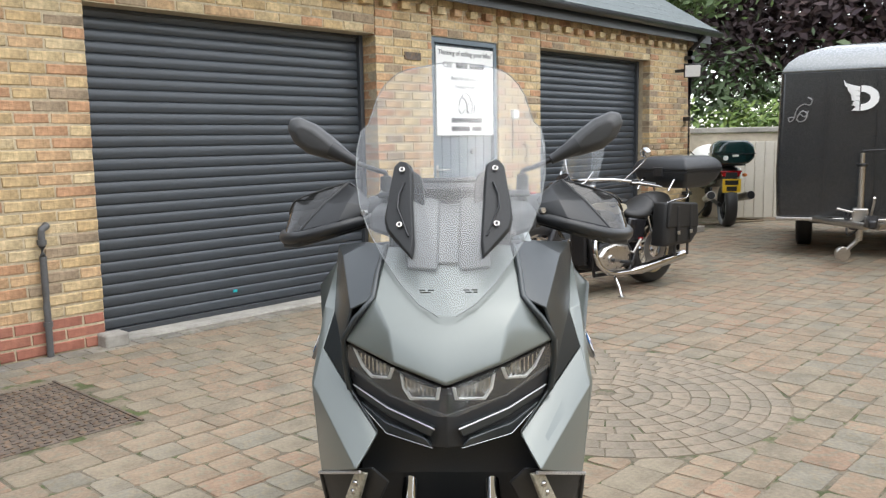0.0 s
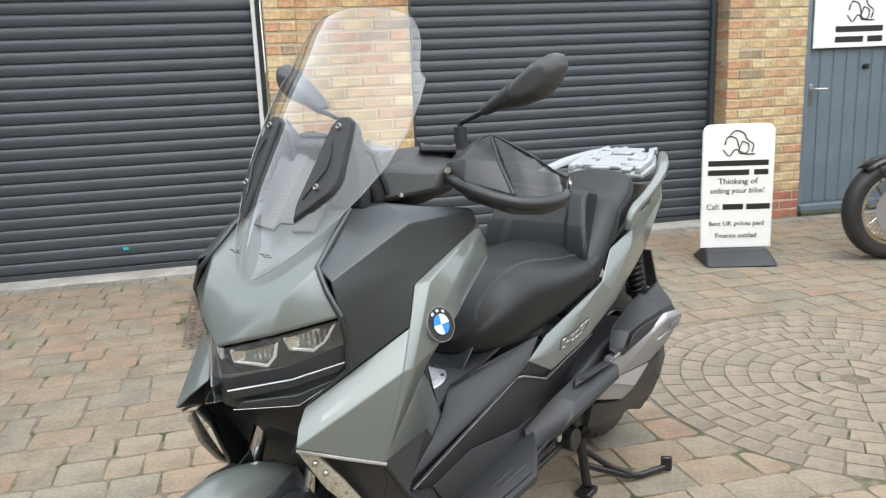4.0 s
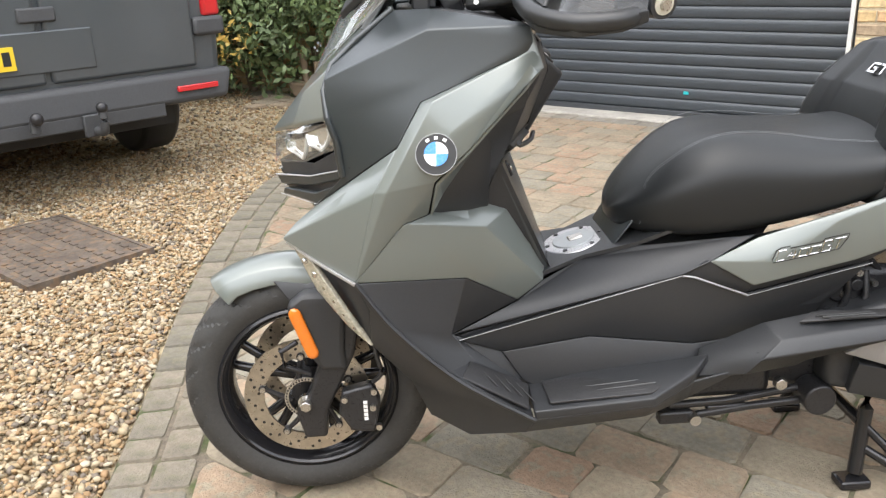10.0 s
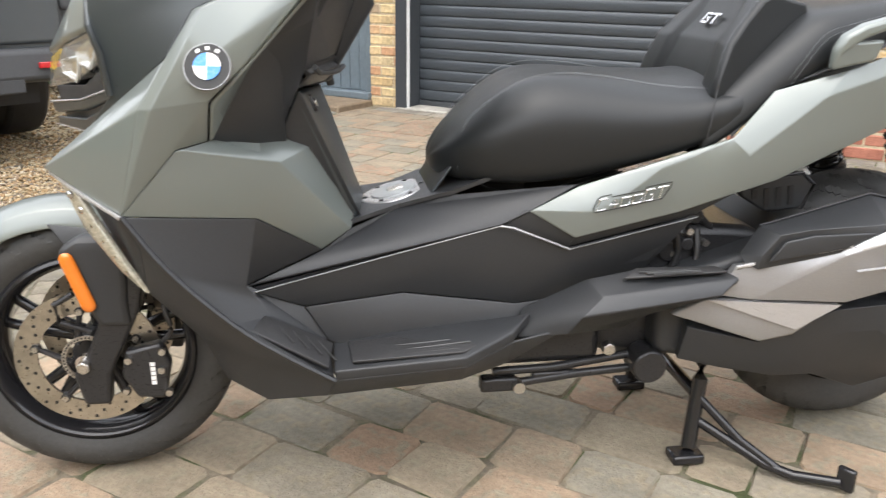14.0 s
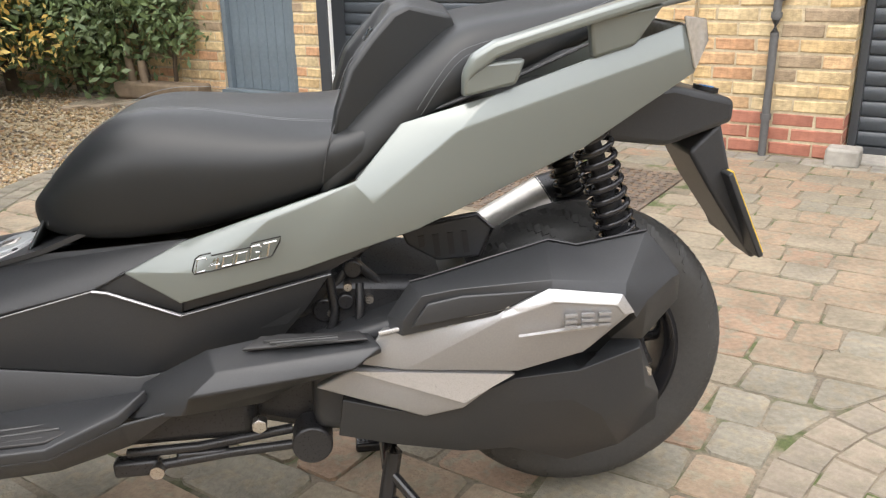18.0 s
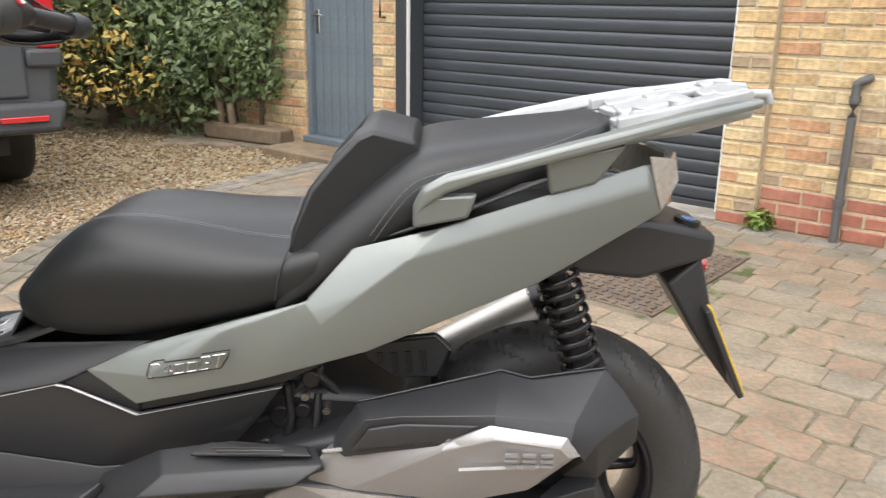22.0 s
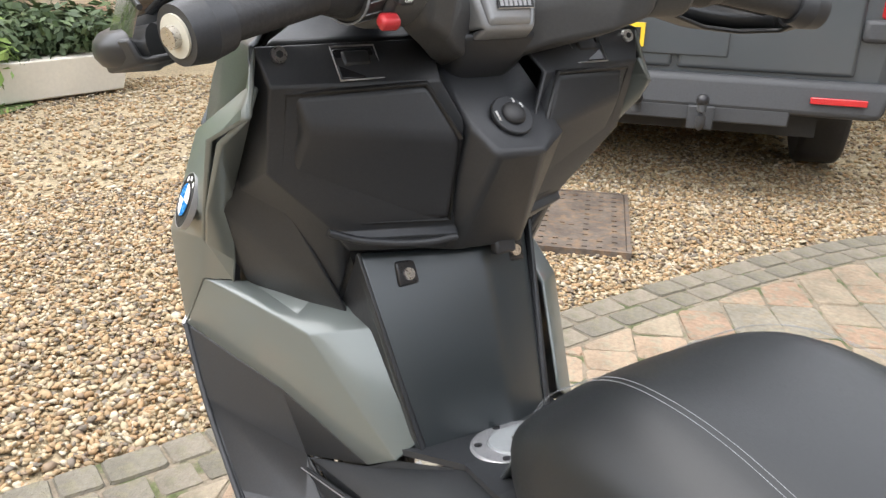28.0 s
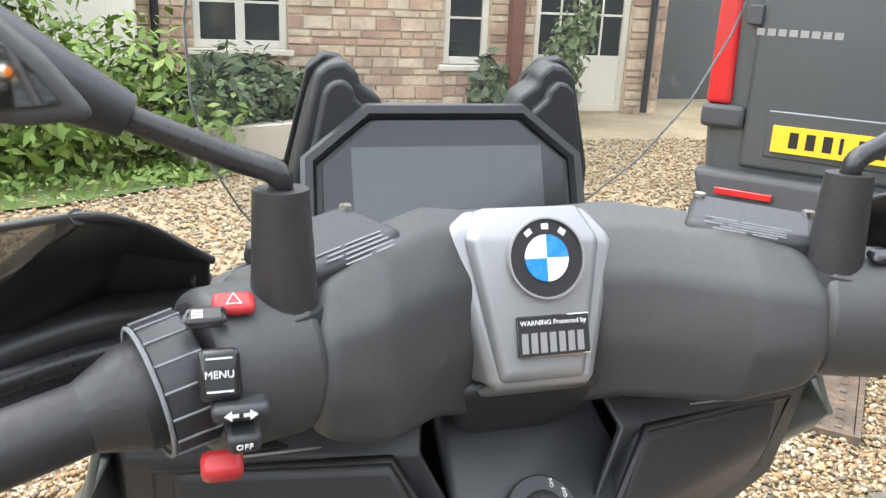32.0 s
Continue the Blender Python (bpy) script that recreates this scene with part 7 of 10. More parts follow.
    rs = part("fluid_reservoir", loft(B(), [[(RM @ Vector((x * 1.04, y * 1.04, -0.016))) for x, y in ((-0.026, -0.040), (0.026, -0.040), (0.030, 0.0), (0.022, 0.040), (-0.026, 0.040))],
                                            [(RM @ Vector((x, y, 0))) for x, y in ((-0.026, -0.040), (0.026, -0.040), (0.030, 0.0), (0.022, 0.040), (-0.026, 0.040))]]), M_PLASTIC, scooter, "dark brake fluid reservoir with pale print", bevel=0.005)
    part("print_line", bars(B(), RM @ pose(0.016, -0.028, 0.0006, 0, 0, 90), [[(0, 0.02), (0.023, 0.03)], [(0.005, 0.045)], [(0, 0.012), (0.015, 0.035)], [(0.01, 0.04)], [(0.006, 0.02), (0.03, 0.015)]], 0.0012, 0.0030, 0.0002), M_STITCH, rs)
    for k in (-0.035, 0.035):
        part("lid_screw", disc(B(), RM @ Vector((-0.019, k, 0.001)), (0, 0, 1), 0.004, 0.003, 10), M_STEEL, rs)
    # mirror
    ms = part("mirror_stem", tube(B(), curve_pts([(0.570, sy * 0.171, 1.195), (0.571, sy * 0.173, 1.208), (0.566, sy * 0.195, 1.216), (0.560, sy * 0.255, 1.240), (0.562, sy * 0.275, 1.248)], 5), 0.0065, 10), M_BLACKMETAL, scooter, "black mirror stem", smooth=60)
    part("stem_boot", rod(B(), (0.572, sy * 0.170, 1.135), (0.570, sy * 0.171, 1.20), 0.0175, 0.014, 20), M_RUBBER, ms, "ribbed rubber stem boot", smooth=40)
    part("stem_base", rod(B(), (0.570, sy * 0.168, 1.115), (0.572, sy * 0.170, 1.14), 0.024, 0.020, 20), M_PLASTIC, ms, smooth=40)
    part("mirror_neck", rod(B(), (0.560, sy * 0.240, 1.234), (0.572, sy * 0.305, 1.270), 0.011, 0.022, 16), M_PLASTIC, ms, smooth=40)
    ol = [(0.246, 1.238), (0.264, 1.262), (0.302, 1.298), (0.347, 1.333), (0.392, 1.353), (0.416, 1.348), (0.424, 1.323), (0.407, 1.286), (0.372, 1.258), (0.320, 1.243), (0.276, 1.235)]
    rg0 = [(0.604 + 0.03 * (y - 0.3), sy * y, z) for y, z in ol]
    cen = (0.355, 1.297)
    rg1 = [(0.575 + 0.03 * (y - 0.3), sy * (cen[0] + (y - cen[0]) * 0.92), cen[1] + (z - cen[1]) * 0.92) for y, z in ol]
    rg2 = [(0.556, sy * (cen[0] + (y - cen[0]) * 0.55), cen[1] + (z - cen[1]) * 0.55) for y, z in ol]
    mh = part("mirror_head", loft(B(), [rg0, rg1, rg2]), M_COWL, ms, "black mirror housing", bevel=0.006, seg=3)
    M_MIR = mat("mirror_glass", (0.8, 0.82, 0.82), 0.03, 1.0)
    rgm = [(0.6050 + 0.03 * (y - 0.3), sy * (cen[0] + (y - cen[0]) * 0.86), cen[1] + (z - cen[1]) * 0.86) for y, z in ol]
    part("mirror_glass", faces(B(), rgm, [tuple(range(len(rgm)))]), M_MIR, mh, "mirror glass", solid=0.002)
    # hand guard: black shell with a smoked window
    top = [(0.496, 0.203, 1.140), (0.526, 0.236, 1.170), (0.550, 0.266, 1.184), (0.528, 0.330, 1.168), (0.518, 0.388, 1.146), (0.560, 0.416, 1.110), (0.610, 0.418, 1.092)]
    mid = [(0.470, 0.205, 1.112), (0.438, 0.270, 1.100), (0.446, 0.350, 1.078), (0.496, 0.412, 1.064), (0.560, 0.432, 1.064), (0.606, 0.424, 1.070)]
    low = [(0.480, 0.206, 1.088), (0.440, 0.285, 1.066), (0.455, 0.372, 1.043), (0.500, 0.414, 1.038), (0.565, 0.430, 1.044), (0.608, 0.418, 1.056)]
    un = [(0.50, 0.206, 1.085), (0.49, 0.28, 1.07), (0.51, 0.35, 1.046), (0.54, 0.385, 1.042), (0.59, 0.40, 1.048), (0.612, 0.395, 1.06)]
    S_ = lambda r: [(x, sy * y, z) for x, y, z in r]
    hgd = part("hand_guard", grid(B(), [S_(mid), S_(low), S_(un)]), M_GUARD, scooter, "black plastic hand guard with a smoked window", bevel=0.006, solid=0.006)
    cut = (0.463, 0.372, 1.074)
    U0, U1 = S_(top)[:3], S_(mid[:2] + [cut])
    part("guard_upper", grid(B(), [U0, [((a_[0] + b_[0]) / 2 - 0.012, (a_[1] + b_[1]) / 2, (a_[2] + b_[2]) / 2 + 0.006) for a_, b_ in zip(U0, U1)], U1]), M_GUARD, hgd, solid=0.004, offset=0.0, bevel=0.002)
    part("guard_rib", tube(B(), [U0[2], ((U0[2][0] + U1[2][0]) / 2 - 0.012, (U0[2][1] + U1[2][1]) / 2, (U0[2][2] + U1[2][2]) / 2 + 0.006), U1[2]], 0.0045, 8), M_GUARD, hgd, smooth=60)
    wnd = part("guard_window", grid(B(), [S_(top)[2:], S_([cut, (0.478, 0.400, 1.068)] + mid[3:])]), M_SMOKE, hgd, "smoked see-through guard window", smooth=80)
    wnd.visible_shadow = False
    part("guard_band", tube(B(), curve_pts([((a_[0] + b_[0]) / 2 + 0.004, sy * ((a_[1] + b_[1]) / 2 - 0.003), (a_[2] + b_[2]) / 2 + 0.002) for a_, b_ in zip(mid[:-1], low[:-1])] + [(0.598, sy * 0.404, 1.064)], 5), 0.0155, 14), M_GUARD, hgd, "thick rounded lower band", smooth=80)
    part("guard_rim", tube(B(), curve_pts(S_(top), 4), 0.0025, 6), M_GUARD, hgd, smooth=60)
    part("guard_mount", rod(B(), (0.545, sy * 0.19, 1.10), (0.478, sy * 0.208, 1.10), 0.014, n=12), M_PLASTIC, hgd, smooth=40)
    for x, y, z in ((0.461, 0.212, 1.118), (0.470, 0.222, 1.094)):
        part("guard_bolt", disc(B(), (x, sy * y, z), (-0.8, sy * 0.5, 0.1), 0.007, 0.012, 12), M_STEEL, hgd, smooth=40)
    part("brake_lever", tube(B(), curve_pts([(0.535, sy * 0.19, 1.10), (0.50, sy * 0.25, 1.092), (0.525, sy * 0.33, 1.082), (0.565, sy * 0.40, 1.068)], 5), 0.007, 8), M_BLACKMETAL, scooter, "black brake lever", smooth=60)
    part("cowl_side", loft(B(), [[(0.36, sy * 0.09, 1.05), (0.50, sy * 0.10, 1.06), (0.50, sy * 0.10, 1.15), (0.38, sy * 0.085, 1.13)], [(0.44, sy * 0.20, 1.075), (0.54, sy * 0.19, 1.08), (0.54, sy * 0.19, 1.135), (0.46, sy * 0.20, 1.12)]]), M_COWL, scooter, bevel=0.012)
    part("cowl_screw", disc(B(), (0.385, sy * 0.142, 1.072), (-0.3, sy, 0.2), 0.0045, 0.008, 12), M_STEEL, scooter, smooth=40)

# ---- wall furniture ----
def on_wall(name, label, category):
    return thing(name, label, category, WALL)


sb = on_wall("wall_sign", "white sign board with black writing fixed to a door", "sign")
part("board", box(B(), 3.565, 4.385, 0.015, 0.03, 1.335, 2.15), M_SIGN, sb, bevel=0.004)
SL = lambda s, z: Matrix(((1, 0, 0, s), (0, 0, -1, 0.0135), (0, 1, 0, z), (0, 0, 0, 1)))
SM = lambda s, z: WALL @ Matrix(((1, 0, 0, s), (0, 0, -1, 0.0135), (0, 1, 0, z), (0, 0, 0, 1)))
words("sign_line", "Thinking of selling your bike?", 0.066, M_BLACKPRINT, sb, SM(3.975, 2.095), 0.001)
words("sign_line", "Call:", 0.075, M_BLACKPRINT, sb, SM(3.72, 1.985), 0.001)
part("number_bar", bars(B(), SL(3.83, 2.01), [[(0, 0.17), (0.2, 0.22)]], 0.05, 0.02), M_BLACKPRINT, sb)
words("sign_line", "Best UK prices paid", 0.052, M_BLACKPRINT, sb, SM(3.975, 1.865), 0.001)
words("sign_line", "Finance settled", 0.052, M_BLACKPRINT, sb, SM(3.975, 1.79), 0.001)


def logo_curves(parent, M, k):
    """A line drawing in loose strokes: a wheel, a back and a shield."""
    for pts in ([(-0.06, 0.06), (-0.02, 0.09), (0.03, 0.07), (0.05, 0.03), (0.09, 0.0), (0.08, -0.05)], [(-0.09, 0.0), (-0.07, 0.05), (-0.02, 0.04), (0.0, -0.02)], [(-0.1, -0.03), (-0.06, -0.07), (-0.02, -0.03), (0.04, -0.06), (0.1, -0.06)],
                [(0.02, 0.02), (0.06, 0.0), (0.05, -0.05), (0.0, -0.05), (0.02, 0.02)]):
        part("logo_stroke", tube(B(), [M @ Vector((x * k, y * k, 0.001)) for x, y, _ in curve_pts([(a_, b_, 0) for a_, b_ in pts], 5)], 0.004 * k, 5), M_BLACKPRINT, parent)


logo_curves(sb, SL(3.985, 1.62), 1.25)
part("name_bar", bars(B(), SL(3.76, 1.50), [[(0, 0.44)], [(0.0, 0.26), (0.3, 0.14)]], 0.045, 0.035), M_BLACKPRINT, sb)

dp = on_wall("downpipe", "black plastic downpipe at the corner", "pipe")
part("pipe", tube(B(), [(8.45, -0.06, 0.15), (8.45, -0.06, EAVE - 0.2), (8.45, -0.25, EAVE - 0.02)], 0.036, 12), M_BLACKMETAL, dp, smooth=50)
for z in (0.5, 1.5, 2.3):
    part("pipe_clip", box(B(), 8.395, 8.505, -0.1, 0.0, z, z + 0.05), M_BLACKMETAL, dp, bevel=0.004)
part("gully", box(B(), 8.3, 8.6, -0.25, 0.0, 0.0, 0.08), M_CONCRETE, dp, bevel=0.01)
sp = on_wall("vent_pipe", "short grey vent pipe with an elbow, fixed to brickwork", "pipe")
part("pipe", tube(B(), curve_pts([(-0.045, -0.035, 0.0), (-0.045, -0.035, 0.40), (-0.045, -0.035, 0.74), (-0.04, -0.035, 0.79), (-0.005, -0.02, 0.81), (0.0, 0.05, 0.815)], 5), 0.021, 12), mat("grey_pipe", (0.10, 0.10, 0.10), 0.55, vary=0.1, scale=60), sp, smooth=60)
for z in (0.19, 0.70):
    part("pipe_clip", rod(B(), (-0.045, -0.035, z), (-0.045, -0.035, z + 0.03), 0.028), MATS["grey_pipe"], sp, smooth=40)
fl = on_wall("flood_light", "black flood light with a pale lens", "lamp")
part("arm", box(B(), 8.14, 8.18, -0.16, 0.0, 2.12, 2.16), M_BLACKMETAL, fl)
part("head", box(B(), -0.02, 0.02, -0.11, 0.11, -0.09, 0.09, pose(8.2, -0.22, 2.14, 0, -20, 30)), M_BLACKMETAL, fl, bevel=0.008)
part("lens", box(B(), 0.02, 0.026, -0.095, 0.095, -0.075, 0.075, pose(8.2, -0.22, 2.14, 0, 160, 30)), M_SIGN, fl)
jb = on_wall("junction_box", "small white electrical box on brickwork", "box")
part("box", box(B(), 4.64, 4.73, -0.045, 0.0, 1.50, 1.59), M_SIGN, jb, bevel=0.006)
part("cable", tube(B(), [(4.66, -0.012, 1.50), (4.66, -0.012, 1.3), (4.655, -0.012, 1.1)], 0.005, 6), M_BLACKMETAL, jb)
for s_, z_ in ((-3.19, 1.02), (4.84, 0.98)):
    hk = on_wall("pull_handle", "black iron pull handle on brickwork", "handle")
    part("bar", tube(B(), [(s_, 0.0, z_ + 0.26), (s_, -0.05, z_ + 0.26), (s_, -0.055, z_), (s_, 0.0, z_)], 0.009, 8), M_BLACKMETAL, hk, smooth=50)
ks = tagged(part("kick_stone", box(B(), 0.27, 0.43, -0.12, 0.02, -0.01, 0.085), M_CONCRETE, bevel=0.015), "worn concrete block at the garage jamb", "block")
ks.matrix_world = WALL
ab = on_wall("air_brick", "dark pierced air brick", "vent")
part("grille", box(B(), 3.14, 3.34, -0.012, 0.0, 2.0, 2.065), M_IRON, ab)

# side window of the old wall, above the ivy
wi = on_wall("window_1", "grey-framed window in the old wall", "window")
for a_, b_, c_, d_ in ((-5.46, -5.41, 1.16, 2.1), (-4.60, -4.55, 1.16, 2.1), (-5.03, -4.98, 1.16, 2.1)):
    part("window_frame", box(B(), a_, b_, -0.03, 0.05, c_, d_), M_DOOR, wi)
part("window_sill", box(B(), -5.52, -4.5, -0.09, 0.02, 1.11, 1.16), M_DOOR, wi, bevel=0.006)
part("pane", box(B(), -5.41, -4.60, 0.0, 0.012, 1.16, 2.1), M_PANE, wi)
tagged(wi, kind="structure")

# sandwich board
sw = thing("pavement_sign", "white A-board pavement sign with black writing", "sign", Matrix.Translation((4.42, 0.37, 0)) @ Matrix.Rotation(radians(-57), 4, "Z"))
bm = B()
pts = [(-0.225, 0.09), (0.225, 0.09), (0.225, 0.84)] + [(0.225 - 0.05 + 0.05 * math.cos(a_), 0.84 + 0.05 * math.sin(a_)) for a_ in (0.4, 0.8, 1.2, 1.57)] + [(-0.175 + 0.05 * math.cos(a_), 0.84 + 0.05 * math.sin(a_)) for a_ in (1.57, 1.95, 2.3, 2.75)] + [(-0.225, 0.84)]
plate(bm, pts, -0.012, 0.012)
part("board", bm, M_SIGN, sw, bevel=0.004)
part("base", loft(B(), [[(-0.23, -0.2, 0), (0.23, -0.2, 0), (0.23, 0.2, 0), (-0.23, 0.2, 0)], [(-0.2, -0.05, 0.09), (0.2, -0.05, 0.09), (0.2, 0.05, 0.09), (-0.2, 0.05, 0.09)]]), M_PLASTIC, sw, bevel=0.02)
BMX = lambda x, z: sw.matrix_world @ Matrix(((1, 0, 0, x), (0, 0, -1, -0.0135), (0, 1, 0, z), (0, 0, 0, 1)))
bpy.context.view_layer.update()
part("name_bar", bars(B(), Matrix(((1, 0, 0, -0.19), (0, 0, -1, -0.0125), (0, 1, 0, 0.66), (0, 0, 0, 1))), [[(0, 0.38)], [(0.0, 0.26), (0.29, 0.09)]], 0.035, 0.025), M_BLACKPRINT, sw)
logo_curves(sw, Matrix(((1, 0, 0, 0), (0, 0, -1, -0.0125), (0, 1, 0, 0.76), (0, 0, 0, 1))), 1.0)
words("sign_line", "Thinking of", 0.055, M_BLACKPRINT, sw, BMX(0, 0.525), 0.001)
words("sign_line", "selling your bike?", 0.05, M_BLACKPRINT, sw, BMX(0, 0.465), 0.001)
words("sign_line", "Call:", 0.05, M_BLACKPRINT, sw, BMX(-0.15, 0.36), 0.001)
part("number_bar", bars(B(), Matrix(((1, 0, 0, -0.09), (0, 0, -1, -0.0125), (0, 1, 0, 0.378), (0, 0, 0, 1))), [[(0, 0.13), (0.15, 0.15)]], 0.036, 0.02), M_BLACKPRINT, sw)
words("sign_line", "Best UK prices paid", 0.044, M_BLACKPRINT, sw, BMX(0, 0.25), 0.001)
words("sign_line", "Finance settled", 0.044, M_BLACKPRINT, sw, BMX(0, 0.17), 0.001)

# ---- van ----
VANM = Matrix.Translation((-1.33, 2.63, 0)) @ Matrix.Rotation(radians(39.8), 4, "Z") @ pose(-0.11, 0, 0)
van = thing("van", "dark graphite panel van with a tow bar", "van", VANM)
vb = loft(B(), [[(-0.96 + k, y, 0.40), (0.96 - k, y, 0.40), (0.985 - k, y, 0.75), (0.975 - k, y, 1.3), (0.86 - k, y, 2.35), (0.6 - k, y, 2.62), (-0.6 + k, y, 2.62), (-0.86 + k, y, 2.35), (-0.975 + k, y, 1.3), (-0.985 + k, y, 0.75)] for y, k in ((0.06, 0.03), (0.16, 0), (4.6, 0), (5.5, 0.06))])
part("body", vb, M_VAN, van, bevel=0.04, seg=3)
for sx in (-1, 1):
    dr = part("rear_door", loft(B(), [[(sx * 0.012, y, 0.60), (sx * 0.80, y, 0.60), (sx * 0.80, y, 1.3), (sx * 0.74, y, 2.4), (sx * 0.012, y, 2.4)] for y in (0.075, 0.035)]), M_VAN, van, bevel=0.025, seg=3)
    part("door_window", loft(B(), [[(sx * 0.10, y, 1.32), (sx * 0.72, y, 1.32), (sx * 0.67, y, 2.1), (sx * 0.10, y, 2.1)] for y in (0.05, 0.03)]), M_VANGLASS, dr, bevel=0.02)
    lm = part("tail_lamp", loft(B(), [[(sx * 0.865, y, 0.86), (sx * 0.975, y, 0.86), (sx * 0.965, y, 1.55), (sx * 0.885, y, 1.55)] for y in (0.12, 0.035)]), M_REDLENS, van, "tall red tail lamp", bevel=0.02)
    part("lamp_base", box(B(), min(sx * 0.80, sx * 0.985), max(sx * 0.80, sx * 0.985), 0.02, 0.14, 0.76, 0.86), M_VANBLACK, van, bevel=0.02)
    part("bumper_reflector", box(B(), min(sx * 0.62, sx * 0.86), max(sx * 0.62, sx * 0.86), -0.052, -0.03, 0.485, 0.515), M_REDLENS, van, "red reflector strip", bevel=0.004)
    part("hinge", box(B(), min(sx * 0.78, sx * 0.84), max(sx * 0.78, sx * 0.84), 0.01, 0.06, 1.2, 1.28), M_VANBLACK, van, bevel=0.006)
    for yy in (0.95, 4.4):
        w_ = part("wheel", disc(B(), (sx * 0.82, yy, 0.35), (1, 0, 0), 0.35, 0.24, 36), M_RUBBER, van, bevel=0.03, seg=3)
        part("rim", disc(B(), (sx * 0.945, yy, 0.35), (1, 0, 0), 0.21, 0.01, 24), M_GREYMET, w_)
    part("mud_flap", box(B(), min(sx * 0.70, sx * 0.94), max(sx * 0.70, sx * 0.94), 1.30, 1.32, 0.1, 0.5), M_RUBBER, van)
part("bumper", loft(B(), [[(-0.93, y, 0.42), (0.93, y, 0.42), (0.98, y + 0.02, 0.58), (-0.98, y + 0.02, 0.58)] for y in (-0.035, 0.3)]), M_VANBLACK, van, "grey plastic step bumper", bevel=0.03, seg=3)
tow = part("tow_bar", box(B(), -0.545, 0.545, -0.03, 0.06, 0.365, 0.44), M_VANBLACK, van, "grey steel tow bar with two towing balls", bevel=0.008)
part("tow_neck", tube(B(), curve_pts([(0.15, 0.0, 0.36), (0.15, -0.13, 0.36), (0.15, -0.16, 0.40), (0.15, -0.16, 0.47)], 4), 0.022, 10), M_VANBLACK, tow, smooth=50)
part("tow_ball", ball(B(), (0.15, -0.16, 0.485), 0.03), M_BLACKMETAL, tow, smooth=60)
part("tow_plate", box(B(), 0.09, 0.21, -0.06, -0.03, 0.33, 0.44), M_VANBLACK, tow, bevel=0.006)
part("tow_ball", ball(B(), (-0.15, -0.12, 0.47), 0.033), M_BLACKMETAL, tow, smooth=60)
part("tow_socket", disc(B(), (-0.15, -0.08, 0.43), (0, 0, 1), 0.025, 0.06, 12), M_VANBLACK, tow, smooth=40)
vp = part("number_plate", box(B(), -0.67, -0.15, 0.012, 0.026, 0.69, 0.80), M_YELLOW, van, "yellow number plate")
for x_, w_ in ((0, 0.036), (0.066, 0.036), (0.132, 0.036), (0.195, 0.014), (0.265, 0.036), (0.33, 0.036), (0.395, 0.036)):
    part("plate_bar", box(B(), -0.60 + x_, -0.60 + x_ + w_, 0.0105, 0.012, 0.713, 0.779), M_BLACKPRINT, vp)
part("plate_recess", box(B(), -0.70, 0.24, 0.026, 0.04, 0.66, 0.86), M_VAN, van, bevel=0.01)
words("model_word", "317 CDI", 0.050, M_CHROME, van, VANM @ pose(0.684, 0.0335, 1.163, 90), 0.0012)
for i in range(8):
    part("model_bar", box(B(), -0.80 + i * 0.043, -0.768 + i * 0.043, 0.0315, 0.0355, 1.160, 1.188), M_GREYMET, van)
part("door_grip", box(B(), -0.10, 0.08, 0.02, 0.05, 0.90, 0.97), M_VANBLACK, van, bevel=0.01)
part("underbody", box(B(), -0.7, 0.7, 0.2, 5.2, 0.28, 0.42), M_BLACKPRINT, van)

# ---- other motorcycles ----
def small_wheel(parent, x, r, w, spoked=True, rim=M_CHROME):
    c = Vector((x, 0, r))
    k = 0.115 if spoked else 0.10
    t_ = part("tyre", spin_profile(B(), [(r - k + 0.015, -w * 0.72), (r - 0.05, -w), (r - 0.022, -w * 0.92), (r - 0.006, -w * 0.5), (r, 0), (r - 0.006, w * 0.5), (r - 0.022, w * 0.92), (r - 0.05, w), (r - k + 0.015, w * 0.72)], c, 56), M_RUBBER, parent, smooth=60)
    part("rim", spin_profile(B(), [(r - k + 0.020, -w * 0.75), (r - k, -w * 0.68), (r - k - 0.012, -w * 0.3), (r - k - 0.012, w * 0.3), (r - k, w * 0.68), (r - k + 0.020, w * 0.75)], c, 56), rim, t_, smooth=50)
    n = 32 if spoked else 10
    for i in range(n):
        a_ = 2 * math.pi * i / n
        q = 0.03 * (1 if i % 2 else -1)
        part("spoke", rod(B(), c + Vector((0.035 * math.cos(a_ + q * 9), q, 0.035 * math.sin(a_ + q * 9))), c + Vector(((r - k - 0.006) * math.cos(a_), 0, (r - k - 0.006) * math.sin(a_))), 0.0022 if spoked else 0.014, n=5), rim, t_)
    part("hub", disc(B(), c, (0, 1, 0), 0.04, 0.11, 20), M_BLACKMETAL if not spoked else M_CHROME, t_, smooth=40)
    part("brake_disc", spin_profile(B(), [(0.085, -0.072), (0.15, -0.072), (0.15, -0.066), (0.085, -0.066), (0.085, -0.072)], c, 36), M_GREYMET, t_, smooth=40)


cr = thing("cruiser_motorcycle", "black and cream cruiser motorcycle with screen, top box and saddlebags", "motorcycle", Matrix.Translation((4.91, -0.44, 0)) @ Matrix.Rotation(radians(-48), 4, "Z"))
small_wheel(cr, 0.02, 0.325, 0.066)
small_wheel(cr, 1.47, 0.318, 0.078)
FWX, RWX = 0.02, 1.47
guard = lambda cx, cz, r, hw, a0, a1: [[(cx + (r - (w_ / hw) ** 2 * 0.022) * math.cos(radians(a_)), w_, cz + (r - (w_ / hw) ** 2 * 0.022) * math.sin(radians(a_))) for w_ in (-hw, -hw * 0.6, 0, hw * 0.6, hw)] for a_ in range(a0, a1 + 1, 10)]
